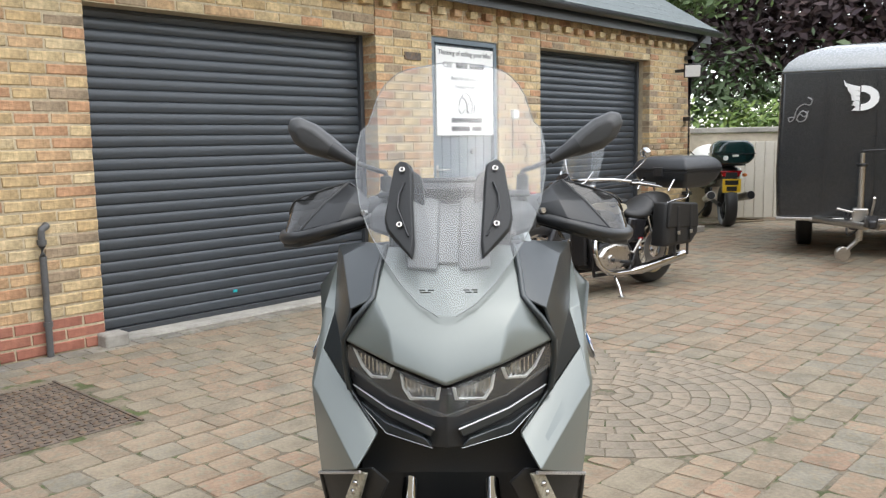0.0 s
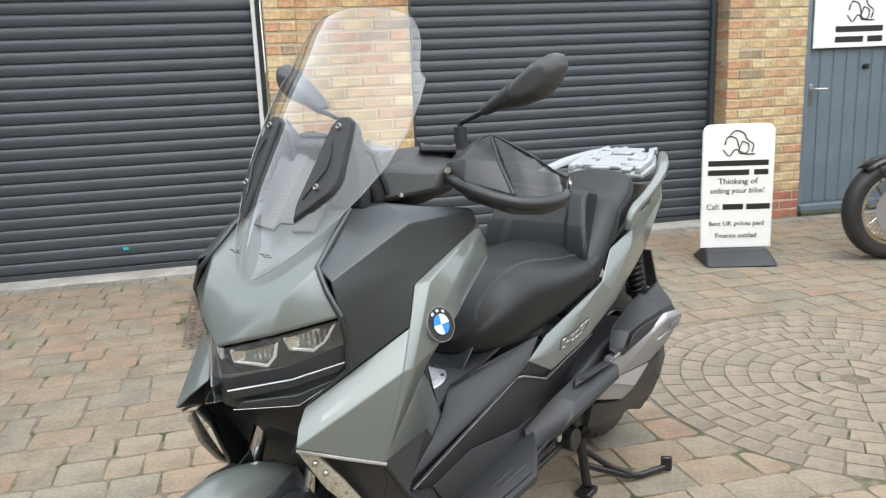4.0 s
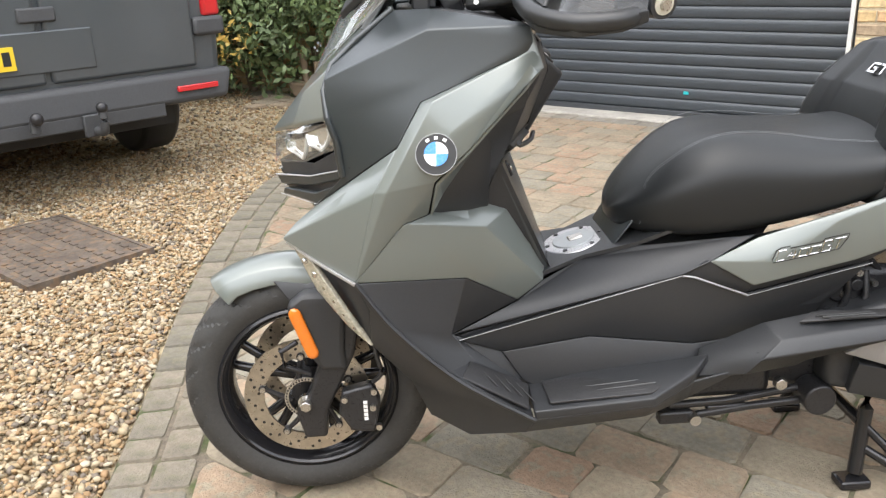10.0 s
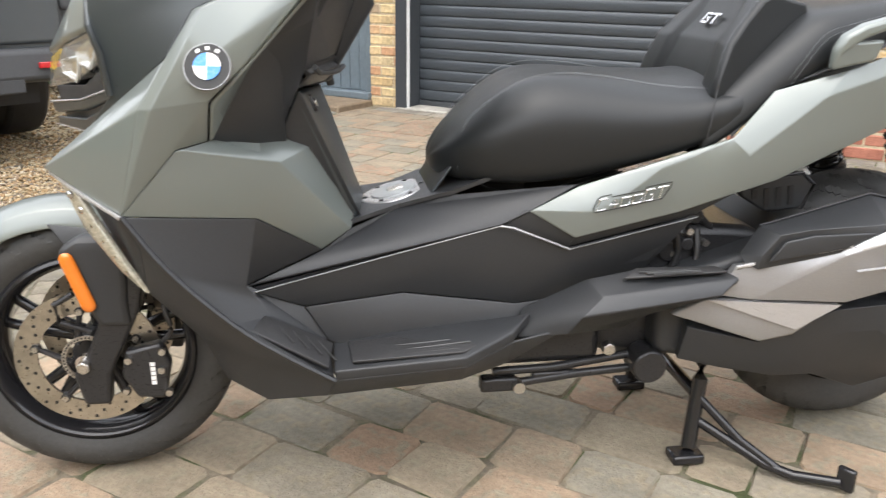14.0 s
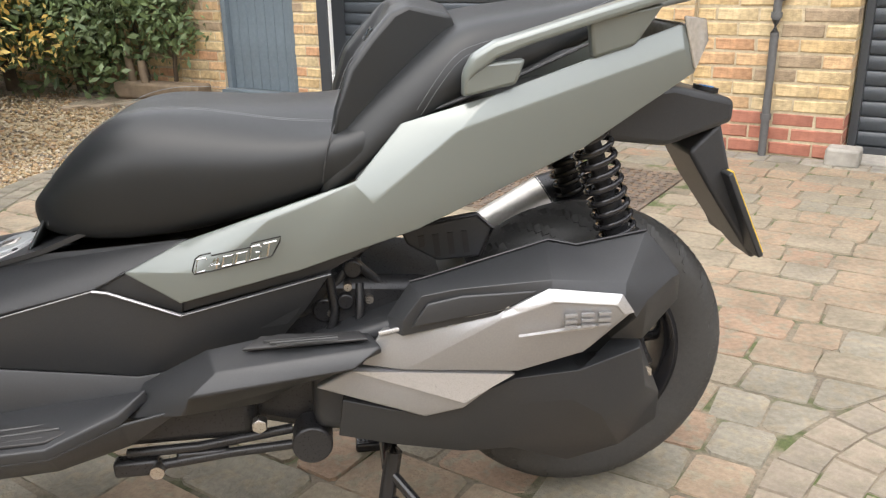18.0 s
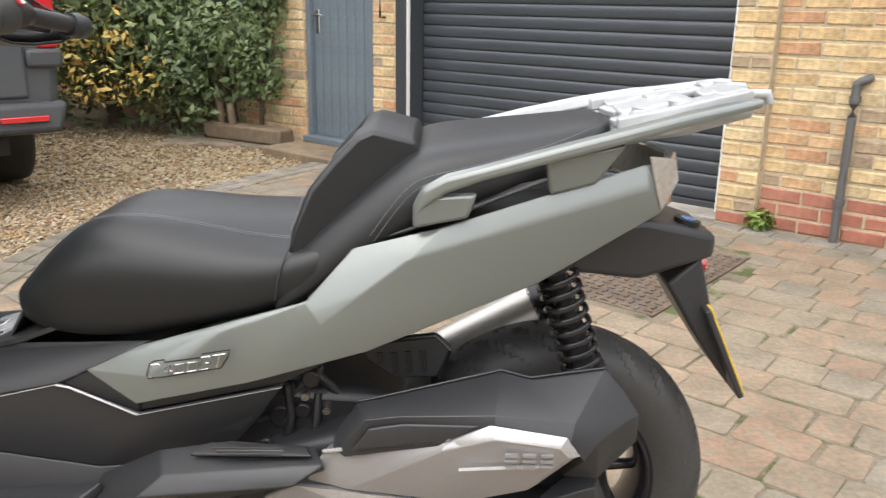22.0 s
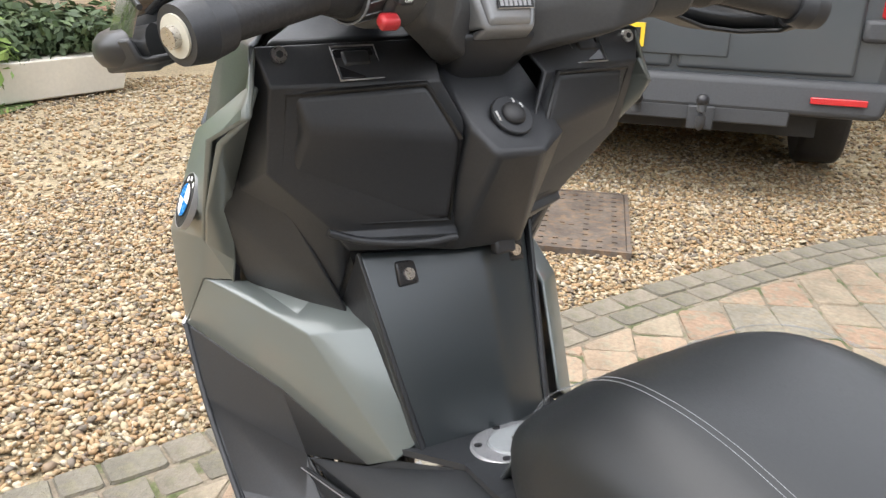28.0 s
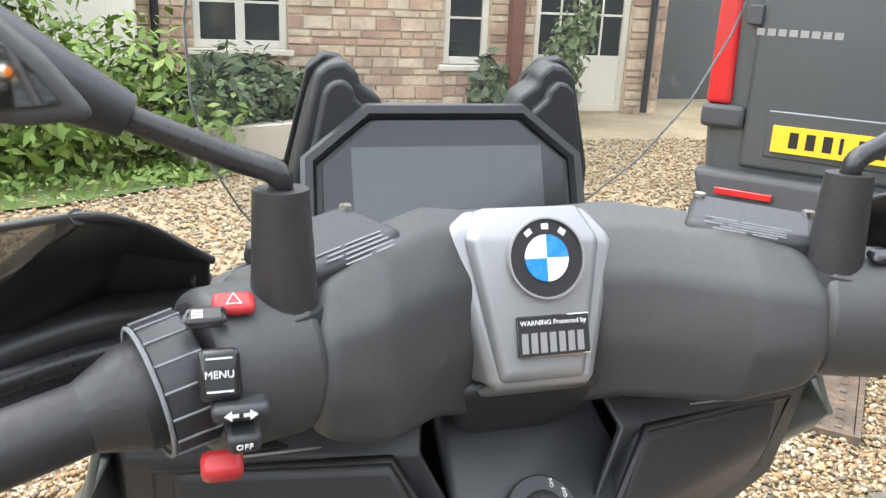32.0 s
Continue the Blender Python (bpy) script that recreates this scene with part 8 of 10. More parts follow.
part("front_mudguard", grid(B(), guard(FWX, 0.325, 0.352, 0.075, 30, 130)), M_GLOSSBLACK, cr, smooth=60, solid=0.004)
part("rear_mudguard", grid(B(), guard(RWX, 0.318, 0.362, 0.095, -10, 150)), M_GLOSSBLACK, cr, smooth=60, solid=0.004)
for sy in (-1, 1):
    fk_ = part("fork", rod(B(), (FWX, sy * 0.092, 0.325), (0.185, sy * 0.092, 0.62), 0.026, 0.029, 16), M_BLACKMETAL, cr, "black fork slider", smooth=40)
    part("fork_stanchion", rod(B(), (0.18, sy * 0.092, 0.61), (0.345, sy * 0.092, 0.90), 0.029, n=14), M_RUBBER, fk_, smooth=40)
    for k in range(9):
        p_ = Vector((0.18, sy * 0.092, 0.61)).lerp(Vector((0.27, sy * 0.092, 0.768)), k / 8)
        part("gaiter_ring", disc(B(), p_, (0.5, 0, 0.87), 0.036 - 0.0008 * k, 0.012, 16), M_RUBBER, fk_, bevel=0.003)
    part("guard_stay", tube(B(), [(FWX, sy * 0.078, 0.36), (FWX - 0.16, sy * 0.078, 0.62)], 0.005, 6), M_BLACKMETAL, cr, smooth=50)
    ind_ = part("indicator", rod(B(), (0.27, sy * 0.12, 0.80), (0.25, sy * 0.20, 0.80), 0.007, n=8), M_CHROME, cr, smooth=40)
    part("indicator_lamp", ball(B(), (0.245, sy * 0.225, 0.80), 0.034, 0.8, 1, 1, 14), M_CHROME, ind_, smooth=60)
    part("indicator_lens", disc(B(), (0.222, sy * 0.225, 0.80), (1, 0, 0), 0.026, 0.012, 16), M_AMBER, ind_, smooth=40)
    mi_ = part("mirror_stem", tube(B(), curve_pts([(0.74, sy * 0.26, 0.93), (0.78, sy * 0.34, 1.0), (0.84, sy * 0.42, 1.10), (0.84, sy * 0.43, 1.13)], 5), 0.006, 8), M_CHROME, cr, "thin chrome mirror stem", smooth=60)
    part("mirror_head", ball(B(), (0.84, sy * 0.43, 1.165), 0.052, 0.45, 1, 0.85, 18), M_CHROME, mi_, "round chrome mirror", smooth=60)
    bag = part("saddlebag", loft(B(), [[(1.27 + k, sy * y, 0.36 + k * 0.6), (1.66 - k, sy * y, 0.36 + k * 0.6), (1.76 - k, sy * y, 0.46), (1.72 - k, sy * y, 0.70 - k), (1.30 + k, sy * y, 0.74 - k)] for y, k in ((0.17, 0.0), (0.30, 0.0), (0.335, 0.03))]), M_LEATHER, cr, "soft black leather saddlebag", bevel=0.035, seg=3)
    part("bag_flap", loft(B(), [[(1.285, sy * y, 0.52), (1.73, sy * y, 0.50), (1.715, sy * y, 0.715), (1.31, sy * y, 0.75)] for y in (0.305, 0.345)]), M_LEATHER, bag, bevel=0.02, seg=3)
    for k in (1.42, 1.60):
        part("bag_strap", box(B(), k - 0.014, k + 0.014, min(sy * 0.338, sy * 0.352), max(sy * 0.338, sy * 0.352), 0.40, 0.70), M_LEATHER, bag, bevel=0.004)
        part("strap_buckle", box(B(), k - 0.018, k + 0.018, min(sy * 0.348, sy * 0.356), max(sy * 0.348, sy * 0.356), 0.46, 0.49), M_STEEL, bag, bevel=0.003)
        part("strap_end", box(B(), k - 0.012, k + 0.012, min(sy * 0.31, sy * 0.322), max(sy * 0.31, sy * 0.322), 0.27, 0.40, pose(0, 0, 0)), M_LEATHER, bag, bevel=0.003)
    ex_ = part("exhaust", tube(B(), curve_pts([(0.66, sy * 0.10, 0.50), (0.585, sy * 0.14, 0.42), (0.60, sy * 0.17, 0.27), (0.72, sy * 0.20, 0.185), (0.95, sy * 0.215, 0.175)], 6), 0.022, 12), M_CHROME, cr, "chrome exhaust pipe and silencer", smooth=60)
    part("silencer", rod(rod(B(), (0.95, sy * 0.215, 0.175), (1.08, sy * 0.22, 0.185), 0.024, 0.043, 20), (1.08, sy * 0.22, 0.185), (1.66, sy * 0.235, 0.255), 0.043, 0.040, 20), M_CHROME, ex_, smooth=50)
    part("silencer_end", disc(B(), (1.665, sy * 0.235, 0.256), (1, 0, 0.1), 0.028, 0.012, 16), M_BLACKPRINT, ex_)
    part("foot_peg", rod(B(), (0.86, sy * 0.17, 0.27), (0.86, sy * 0.31, 0.27), 0.014, 0.017), M_RUBBER, cr, smooth=40)
    part("peg_hanger", tube(B(), [(1.0, sy * 0.14, 0.34), (1.02, sy * 0.19, 0.33), (1.10, sy * 0.20, 0.44)], 0.011, 8), M_STEEL, cr, smooth=50)
    part("rear_shock", rod(B(), (1.30, sy * 0.12, 0.62), (1.42, sy * 0.12, 0.36), 0.024, n=14), M_CHROME, cr, smooth=40)
    cov = part("engine_cover", loft(B(), [[(x_ * k + 0.80 * (1 - k), sy * y, z_ * k + 0.315 * (1 - k)) for x_, z_ in ((0.60, 0.33), (0.63, 0.235), (0.70, 0.20), (0.86, 0.205), (0.985, 0.27), (1.0, 0.34), (0.97, 0.395), (0.80, 0.425), (0.67, 0.40))] for y, k in ((0.13, 1.0), (0.165, 1.0), (0.183, 0.88), (0.188, 0.6))]), M_STEEL, cr, "polished alloy engine side cover", bevel=0.006, seg=2)
    for a_ in range(8):
        part("cover_bolt", disc(B(), (0.80 + 0.155 * math.cos(a_ * 0.785), sy * 0.182, 0.315 + 0.085 * math.sin(a_ * 0.785)), (0, 1, 0), 0.007, 0.012, 8), M_BLACKMETAL, cov)
    part("cover_boss", disc(B(), (0.73, sy * 0.19, 0.30), (0, 1, 0), 0.038, 0.02, 20), M_CHROME, cov, bevel=0.004)
    part("throttle_body", ball(rod(B(), (0.93, sy * 0.07, 0.56), (0.93, sy * 0.15, 0.56), 0.032, n=16), (0.93, sy * 0.15, 0.56), 0.034, 1, 0.5, 1, 14), M_STEEL, cr, smooth=50)
    part("side_panel", loft(B(), [[(0.98, sy * y, 0.40), (1.20, sy * y, 0.40), (1.26, sy * y, 0.60), (1.02, sy * y, 0.62)] for y in (0.10, 0.15)]), M_GLOSSBLACK, cr, bevel=0.02)
    part("frame_tube", tube(B(), [(0.52, sy * 0.03, 0.82), (0.575, sy * 0.10, 0.45), (0.60, sy * 0.12, 0.17), (1.05, sy * 0.12, 0.165), (1.16, sy * 0.12, 0.40), (1.12, sy * 0.11, 0.64)], 0.017, 8), M_BLACKMETAL, cr, smooth=50)
lampb = part("headlamp", ball(B(), (0.255, 0, 0.855), 0.092, 0.9, 1, 1, 24), M_GLOSSBLACK, cr, "round headlamp with a chrome rim", smooth=60)
part("headlamp_rim", spin_profile(B(), [(0.078, -0.012), (0.094, -0.008), (0.094, 0.010), (0.078, 0.010), (0.078, -0.012)], (0, 0, 0), 36), M_CHROME, lampb, smooth=50).matrix_world = cr.matrix_world @ Matrix.Translation((0.205, 0, 0.855)) @ Matrix.Rotation(radians(90), 4, "Z")
part("headlamp_glass", disc(B(), (0.203, 0, 0.855), (1, 0, 0), 0.079, 0.014, 28), M_REFL, lampb, smooth=40)
for k in (-1, 1):
    part("headlamp_bar", box(B(), 0.192, 0.198, -0.05, 0.05, 0.852 + k * 0.026, 0.862 + k * 0.026), M_CHROME, lampb)
part("headstock", loft(B(), [[(0.30, -0.11, 0.78), (0.40, -0.11, 0.78), (0.40, 0.11, 0.78), (0.30, 0.11, 0.78)], [(0.34, -0.11, 0.82), (0.44, -0.11, 0.82), (0.44, 0.11, 0.82), (0.34, 0.11, 0.82)]]), M_BLACKMETAL, cr, bevel=0.01)
part("yoke", box(B(), 0.34, 0.43, -0.12, 0.12, 0.895, 0.925), M_BLACKMETAL, cr, bevel=0.012)
part("instrument", disc(B(), (0.36, 0, 0.965), (-0.5, 0, 0.85), 0.055, 0.05, 28), M_GLOSSBLACK, cr, bevel=0.006)
part("handlebar", tube(B(), curve_pts([(1.0, -0.40, 0.905), (0.86, -0.36, 0.925), (0.66, -0.27, 0.955), (0.48, -0.12, 0.955), (0.46, 0, 0.95), (0.48, 0.12, 0.955), (0.66, 0.27, 0.955), (0.86, 0.36, 0.925), (1.0, 0.40, 0.905)], 5), 0.0125, 10), M_CHROME, cr, smooth=60)
for sy in (-1, 1):
    part("grip", rod(B(), (0.87, sy * 0.363, 0.924), (1.005, sy * 0.402, 0.904), 0.019, n=14), M_RUBBER, cr, smooth=40)
    part("switch_block", box(B(), -0.03, 0.03, -0.026, 0.026, -0.026, 0.026, pose(0.82, sy * 0.345, 0.93, 0, 0, 14 * sy)), M_BLACKMETAL, cr, bevel=0.008)
    part("lever", tube(B(), curve_pts([(0.78, sy * 0.35, 0.93), (0.82, sy * 0.40, 0.925), (0.96, sy * 0.45, 0.90), (1.02, sy * 0.46, 0.885)], 4), 0.0075, 8), M_CHROME, cr, smooth=60)
    part("cable", tube(B(), curve_pts([(0.76, sy * 0.32, 0.92), (0.55, sy * 0.26, 0.90), (0.42, sy * 0.12, 0.82), (0.50, sy * 0.06, 0.66)], 5), 0.005, 6), M_BLACKMETAL, cr, smooth=60)
SCV = [(0.0, 0.150), (0.15, 0.185), (0.35, 0.205), (0.55, 0.208), (0.75, 0.195), (0.88, 0.165), (0.96, 0.115), (1.0, 0.05)]
M_SCREEN2 = glass("pale_touring_screen", (0.86, 0.88, 0.88), 0.08, 0.06, 0.12)
sc_ = part("screen", grid(B(), [[(0.44 + 0.20 * v + 0.05 * (u * 0.9) ** 2, u * w_, 0.80 + 0.58 * v) for u in (-1, -0.6, -0.2, 0.2, 0.6, 1)] for v, w_ in SCV]), M_SCREEN2, cr, "clear touring screen", smooth=60)
sc_.visible_shadow = False
for sy in (-1, 1):
    part("screen_stay", tube(B(), [(0.36, sy * 0.10, 0.90), (0.46, sy * 0.14, 0.94), (0.52, sy * 0.17, 1.02)], 0.006, 6), M_CHROME, sc_, smooth=50)
tank = soft(part("tank", loft(B(), [[(x, -w_, z - h_ * 0.55), (x, -w_ * 0.98, z + h_ * 0.2), (x, -w_ * 0.62, z + h_ * 0.82), (x, 0, z + h_), (x, w_ * 0.62, z + h_ * 0.82), (x, w_ * 0.98, z + h_ * 0.2), (x, w_, z - h_ * 0.55), (x, 0, z - h_ * 0.7)] for x, w_, z, h_ in ((0.50, 0.06, 0.775, 0.07), (0.54, 0.13, 0.765, 0.115), (0.68, 0.165, 0.755, 0.135), (0.86, 0.155, 0.735, 0.13), (1.0, 0.115, 0.705, 0.10), (1.06, 0.07, 0.685, 0.06))]), M_GLOSSBLACK, cr, "black fuel tank with cream sides"), 2)
for sy in (-1, 1):
    ts_ = part("tank_side", loft(B(), [[(x, sy * (y + o_), z) for x, y, z in ((0.530, 0.122, 0.750), (0.60, 0.156, 0.772), (0.80, 0.162, 0.764), (0.99, 0.124, 0.735), (1.02, 0.112, 0.70), (0.92, 0.142, 0.662), (0.68, 0.160, 0.660), (0.55, 0.128, 0.695))] for o_ in (-0.05, 0.010)]), M_CREAMTANK, tank, "cream lower tank side", bevel=0.008, seg=3)
    part("tank_badge", box(B(), 0.70, 0.84, min(sy * 0.170, sy * 0.176), max(sy * 0.170, sy * 0.176), 0.735, 0.758), M_CHROME, tank, bevel=0.002)
part("filler_cap", disc(B(), (0.70, 0, 0.885), (0.1, 0, 1), 0.035, 0.03, 24), M_CHROME, cr, bevel=0.006)
soft(part("rider_seat", loft(B(), [[(x, -w_, z - 0.05), (x, -w_, z), (x, -w_ * 0.7, z + h_), (x, w_ * 0.7, z + h_), (x, w_, z), (x, w_, z - 0.05)] for x, w_, z, h_ in ((1.02, 0.09, 0.66, 0.03), (1.10, 0.15, 0.635, 0.05), (1.24, 0.175, 0.635, 0.07), (1.34, 0.17, 0.67, 0.10), (1.38, 0.15, 0.70, 0.11))]), M_LEATHER, cr, "low black rider seat"), 2)
soft(part("pillion_seat", loft(B(), [[(x, -w_, z - 0.05), (x, -w_, z), (x, -w_ * 0.7, z + h_), (x, w_ * 0.7, z + h_), (x, w_, z), (x, w_, z - 0.05)] for x, w_, z, h_ in ((1.36, 0.13, 0.70, 0.08), (1.42, 0.14, 0.71, 0.10), (1.60, 0.13, 0.73, 0.09), (1.70, 0.09, 0.73, 0.05))]), M_LEATHER, cr), 2)
for ex, tilt_ in ((0.755, 0.10), (0.825, 0.10)):
    cyl = part("cylinder", rod(B(), (ex, 0, 0.40), (ex + 0.02, 0, 0.62), 0.09, n=24), M_BLACKMETAL, cr, smooth=40)
    for k in range(9):
        part("fin", loft(B(), [[(ex - 0.085 + 0.002 * k, -0.15, z), (ex + 0.085 + 0.002 * k, -0.15, z), (ex + 0.085 + 0.002 * k, 0.15, z), (ex - 0.085 + 0.002 * k, 0.15, z)] for z in (0.44 + k * 0.018, 0.446 + k * 0.018)]), M_STEEL, cyl, bevel=0.002)
part("rocker_cover", loft(B(), [[(0.69, y, 0.61), (0.90, y, 0.61), (0.88, y, 0.665), (0.71, y, 0.665)] for y in (-0.14, 0.14)]), M_BLACKMETAL, cr, bevel=0.02)
part("crankcase", loft(B(), [[(0.60, y, 0.20), (1.05, y, 0.20), (1.08, y, 0.36), (0.98, y, 0.46), (0.66, y, 0.44)] for y in (-0.14, 0.14)]), M_BLACKMETAL, cr, bevel=0.03, seg=3)
part("radiator", box(B(), 0.535, 0.57, -0.075, 0.075, 0.25, 0.66), M_BLACKMETAL, cr, bevel=0.01)
tbx = part("top_box", loft(B(), [[(1.72, -0.19, 0.83), (2.06, -0.19, 0.83), (2.06, 0.19, 0.83), (1.72, 0.19, 0.83)]] + [[(1.60 + k, -0.29 + k, z), (2.16 - k * 0.6, -0.29 + k, z), (2.16 - k * 0.6, 0.29 - k, z), (1.60 + k, 0.29 - k, z)] for z, k in ((0.90, 0.04), (0.985, 0.0))]), M_PLASTIC, cr, "black plastic top box", bevel=0.025, seg=3)
part("box_lid", loft(B(), [[(1.595 + k, -0.295 + k, z), (2.165 - k * 0.6, -0.295 + k, z), (2.165 - k * 0.6, 0.295 - k, z), (1.595 + k, 0.295 - k, z)] for z, k in ((0.99, 0.0), (1.04, 0.012), (1.09, 0.05), (1.115, 0.12))]), M_PLASTIC, tbx, "ridged top box lid", bevel=0.02, seg=3)
part("box_seam", box(B(), 1.60, 2.16, -0.292, 0.292, 0.982, 0.992), M_BLACKPRINT, tbx)
part("box_lock", box(B(), 1.585, 1.605, -0.05, 0.05, 0.94, 1.02), M_BLACKMETAL, tbx, bevel=0.006)
for sy in (-1, 1):
    part("back_rail", tube(B(), curve_pts([(1.40, sy * 0.17, 0.70), (1.60, sy * 0.185, 0.74), (1.78, sy * 0.185, 0.76), (1.76, sy * 0.18, 0.88), (1.62, sy * 0.17, 0.92), (1.52, sy * 0.165, 0.82)], 5), 0.010, 8), M_CHROME, cr, smooth=60)
part("side_stand", tube(B(), [(0.80, -0.14, 0.20), (0.74, -0.26, 0.09), (0.715, -0.31, 0.012)], 0.012, 8), M_CHROME, cr, smooth=50)
part("stand_foot", box(B(), 0.69, 0.745, -0.33, -0.29, 0.0, 0.014), M_CHROME, cr, bevel=0.004)
part("tail_lamp", ball(B(), (1.84, 0, 0.56), 0.045, 0.6, 1.2, 1), M_REDLENS, cr, smooth=60)
part("reflector", box(B(), 1.13, 1.18, -0.158, -0.152, 0.43, 0.445), M_REDLENS, cr)

tr_ = thing("touring_motorcycle", "dark green touring motorcycle with a top box, seen from behind", "motorcycle", Matrix.Translation((10.5, -3.55, 0)) @ Matrix.Rotation(radians(-3), 4, "Z"))
small_wheel(tr_, 0.0, 0.31, 0.085, False, M_BLACKMETAL)
small_wheel(tr_, 1.48, 0.31, 0.06, False, M_BLACKMETAL)
tbx = part("top_box", loft(B(), [[(-0.30, -w_, z), (-0.36, -w_ * 0.5, z), (-0.36, w_ * 0.5, z), (-0.30, w_, z), (0.08, w_ * 0.9, z), (0.08, -w_ * 0.9, z)] for w_, z in ((0.20, 0.90), (0.285, 0.97), (0.295, 1.05), (0.27, 1.16), (0.18, 1.225))]), M_GREEN, tr_, "gloss dark green top box", bevel=0.03, seg=3)
part("box_seam", loft(B(), [[(-0.305, -0.298, z), (-0.367, -0.15, z), (-0.367, 0.15, z), (-0.305, 0.298, z), (0.07, 0.27, z), (0.07, -0.27, z)] for z in (1.035, 1.047)]), M_BLACKMETAL, tbx)
part("emblem_disc", disc(B(), (-0.362, 0.12, 0.985), (1, 0, 0), 0.035, 0.012, 20), M_SIGN, tbx, "pale round mark")
part("mark_bar", box(B(), -0.352, -0.345, -0.10, 0.12, 1.10, 1.13), M_SIGN, tbx, "pale bar of unreadable writing")
part("box_latch", box(B(), -0.375, -0.355, -0.05, 0.03, 1.0, 1.03), M_SIGN, tbx, bevel=0.004)
part("box_carrier", tube(B(), [(-0.22, -0.18, 0.885), (-0.22, 0.18, 0.885), (0.20, 0.14, 0.86)], 0.012, 8), M_BLACKMETAL, tr_, smooth=50)
part("tail", loft(B(), [[(-0.16, -0.10, 0.72), (-0.16, 0.10, 0.72), (-0.16, 0.11, 0.85), (-0.16, -0.11, 0.85)], [(0.5, -0.15, 0.6), (0.5, 0.15, 0.6), (0.5, 0.15, 0.86), (0.5, -0.15, 0.86)], [(1.1, -0.2, 0.5), (1.1, 0.2, 0.5), (1.1, 0.2, 0.95), (1.1, -0.2, 0.95)]]), M_BLACKMETAL, tr_, bevel=0.04)
part("tail_lamp", loft(B(), [[(-0.20, -0.15, 0.80), (-0.20, 0.15, 0.80), (-0.20, 0.11, 0.72), (-0.20, -0.11, 0.72)], [(-0.14, -0.15, 0.81), (-0.14, 0.15, 0.81), (-0.14, 0.11, 0.71), (-0.14, -0.11, 0.71)]]), M_REDLENS, tr_, "wide red tail lamp", bevel=0.012)
tp = part("number_plate", box(B(), -0.235, -0.227, -0.125, 0.125, 0.50, 0.69), M_YELLOW, tr_, "yellow number plate")
part("plate_bar", box(B(), -0.238, -0.234, -0.09, 0.09, 0.605, 0.67), M_BLACKPRINT, tp)
part("plate_bar", box(B(), -0.238, -0.234, -0.07, 0.07, 0.52, 0.585), M_BLACKPRINT, tp)
part("plate_arm", box(B(), -0.226, 0.0, -0.08, 0.08, 0.48, 0.78), M_PLASTIC, tr_, bevel=0.015)
for sy in (-1, 1):
    sl_ = part("silencer", rod(B(), (0.5, sy * 0.2, 0.36), (-0.20, sy * 0.27, 0.46), 0.05, 0.062, 22), M_STEEL, tr_, "brushed steel silencer", smooth=40)
    part("silencer_cap", disc(B(), (-0.21, sy * 0.272, 0.462), (1, -0.1 * sy, -0.15), 0.055, 0.02, 20), M_BLACKMETAL, sl_, bevel=0.004)
    part("silencer_bore", disc(B(), (-0.222, sy * 0.272, 0.463), (1, -0.1 * sy, -0.15), 0.03, 0.008, 16), M_BLACKPRINT, sl_)
    part("rear_indicator", ball(B(), (-0.12, sy * 0.20, 0.74), 0.028, 1.2, 1.3, 0.9, 12), M_AMBER, tr_, smooth=60)
    part("side_cowl", loft(B(), [[(0.02, sy * 0.15, 0.62), (0.55, sy * 0.22, 0.50), (0.62, sy * 0.22, 0.84), (0.02, sy * 0.16, 0.84)], [(0.05, sy * 0.20, 0.66), (0.55, sy * 0.29, 0.52), (0.60, sy * 0.28, 0.80), (0.05, sy * 0.20, 0.80)]]), M_SIGN if sy < 0 else M_GREEN, tr_, bevel=0.02)
    part("mirror", ball(tube(B(), [(1.05, sy * 0.25, 0.98), (1.02, sy * 0.38, 1.10)], 0.008, 6), (1.01, sy * 0.42, 1.13), 0.06, 0.4, 1.2, 0.8, 14), M_BLACKMETAL, tr_, smooth=60)
part("fairing", ball(B(), (1.30, 0, 0.85), 0.35, 1.0, 0.95, 0.9, 20), M_SIGN, tr_, "white and green front fairing", smooth=60)
part("seat", loft(B(), [[(x, -w_, z), (x, -w_ * 0.7, z + 0.07), (x, w_ * 0.7, z + 0.07), (x, w_, z)] for x, w_, z in ((0.05, 0.12, 0.84), (0.40, 0.15, 0.83), (0.75, 0.14, 0.77))]), M_LEATHER, tr_, bevel=0.02)
part("swing_arm", rod(rod(B(), (0.0, -0.11, 0.31), (0.55, -0.11, 0.36), 0.03), (0.0, 0.11, 0.31), (0.55, 0.11, 0.36), 0.03), M_BLACKMETAL, tr_, smooth=40)
part("side_stand", tube(B(), [(0.55, 0.16, 0.28), (0.50, 0.30, 0.12), (0.46, 0.40, 0.012)], 0.012, 8), M_BLACKMETAL, tr_, smooth=50)
ho = tagged(part("garden_hose", tube(B(), curve_pts([(12.0, -4.2, 0.02), (11.6, -3.9, 0.015), (11.2, -4.3, 0.015), (10.9, -3.7, 0.015), (10.6, -3.1, 0.015), (10.9, -2.6, 0.015), (11.2, -2.2, 0.015)], 6), 0.013, 8), M_WOOD, smooth=60), "thin tan garden hose lying on the paving", "hose")

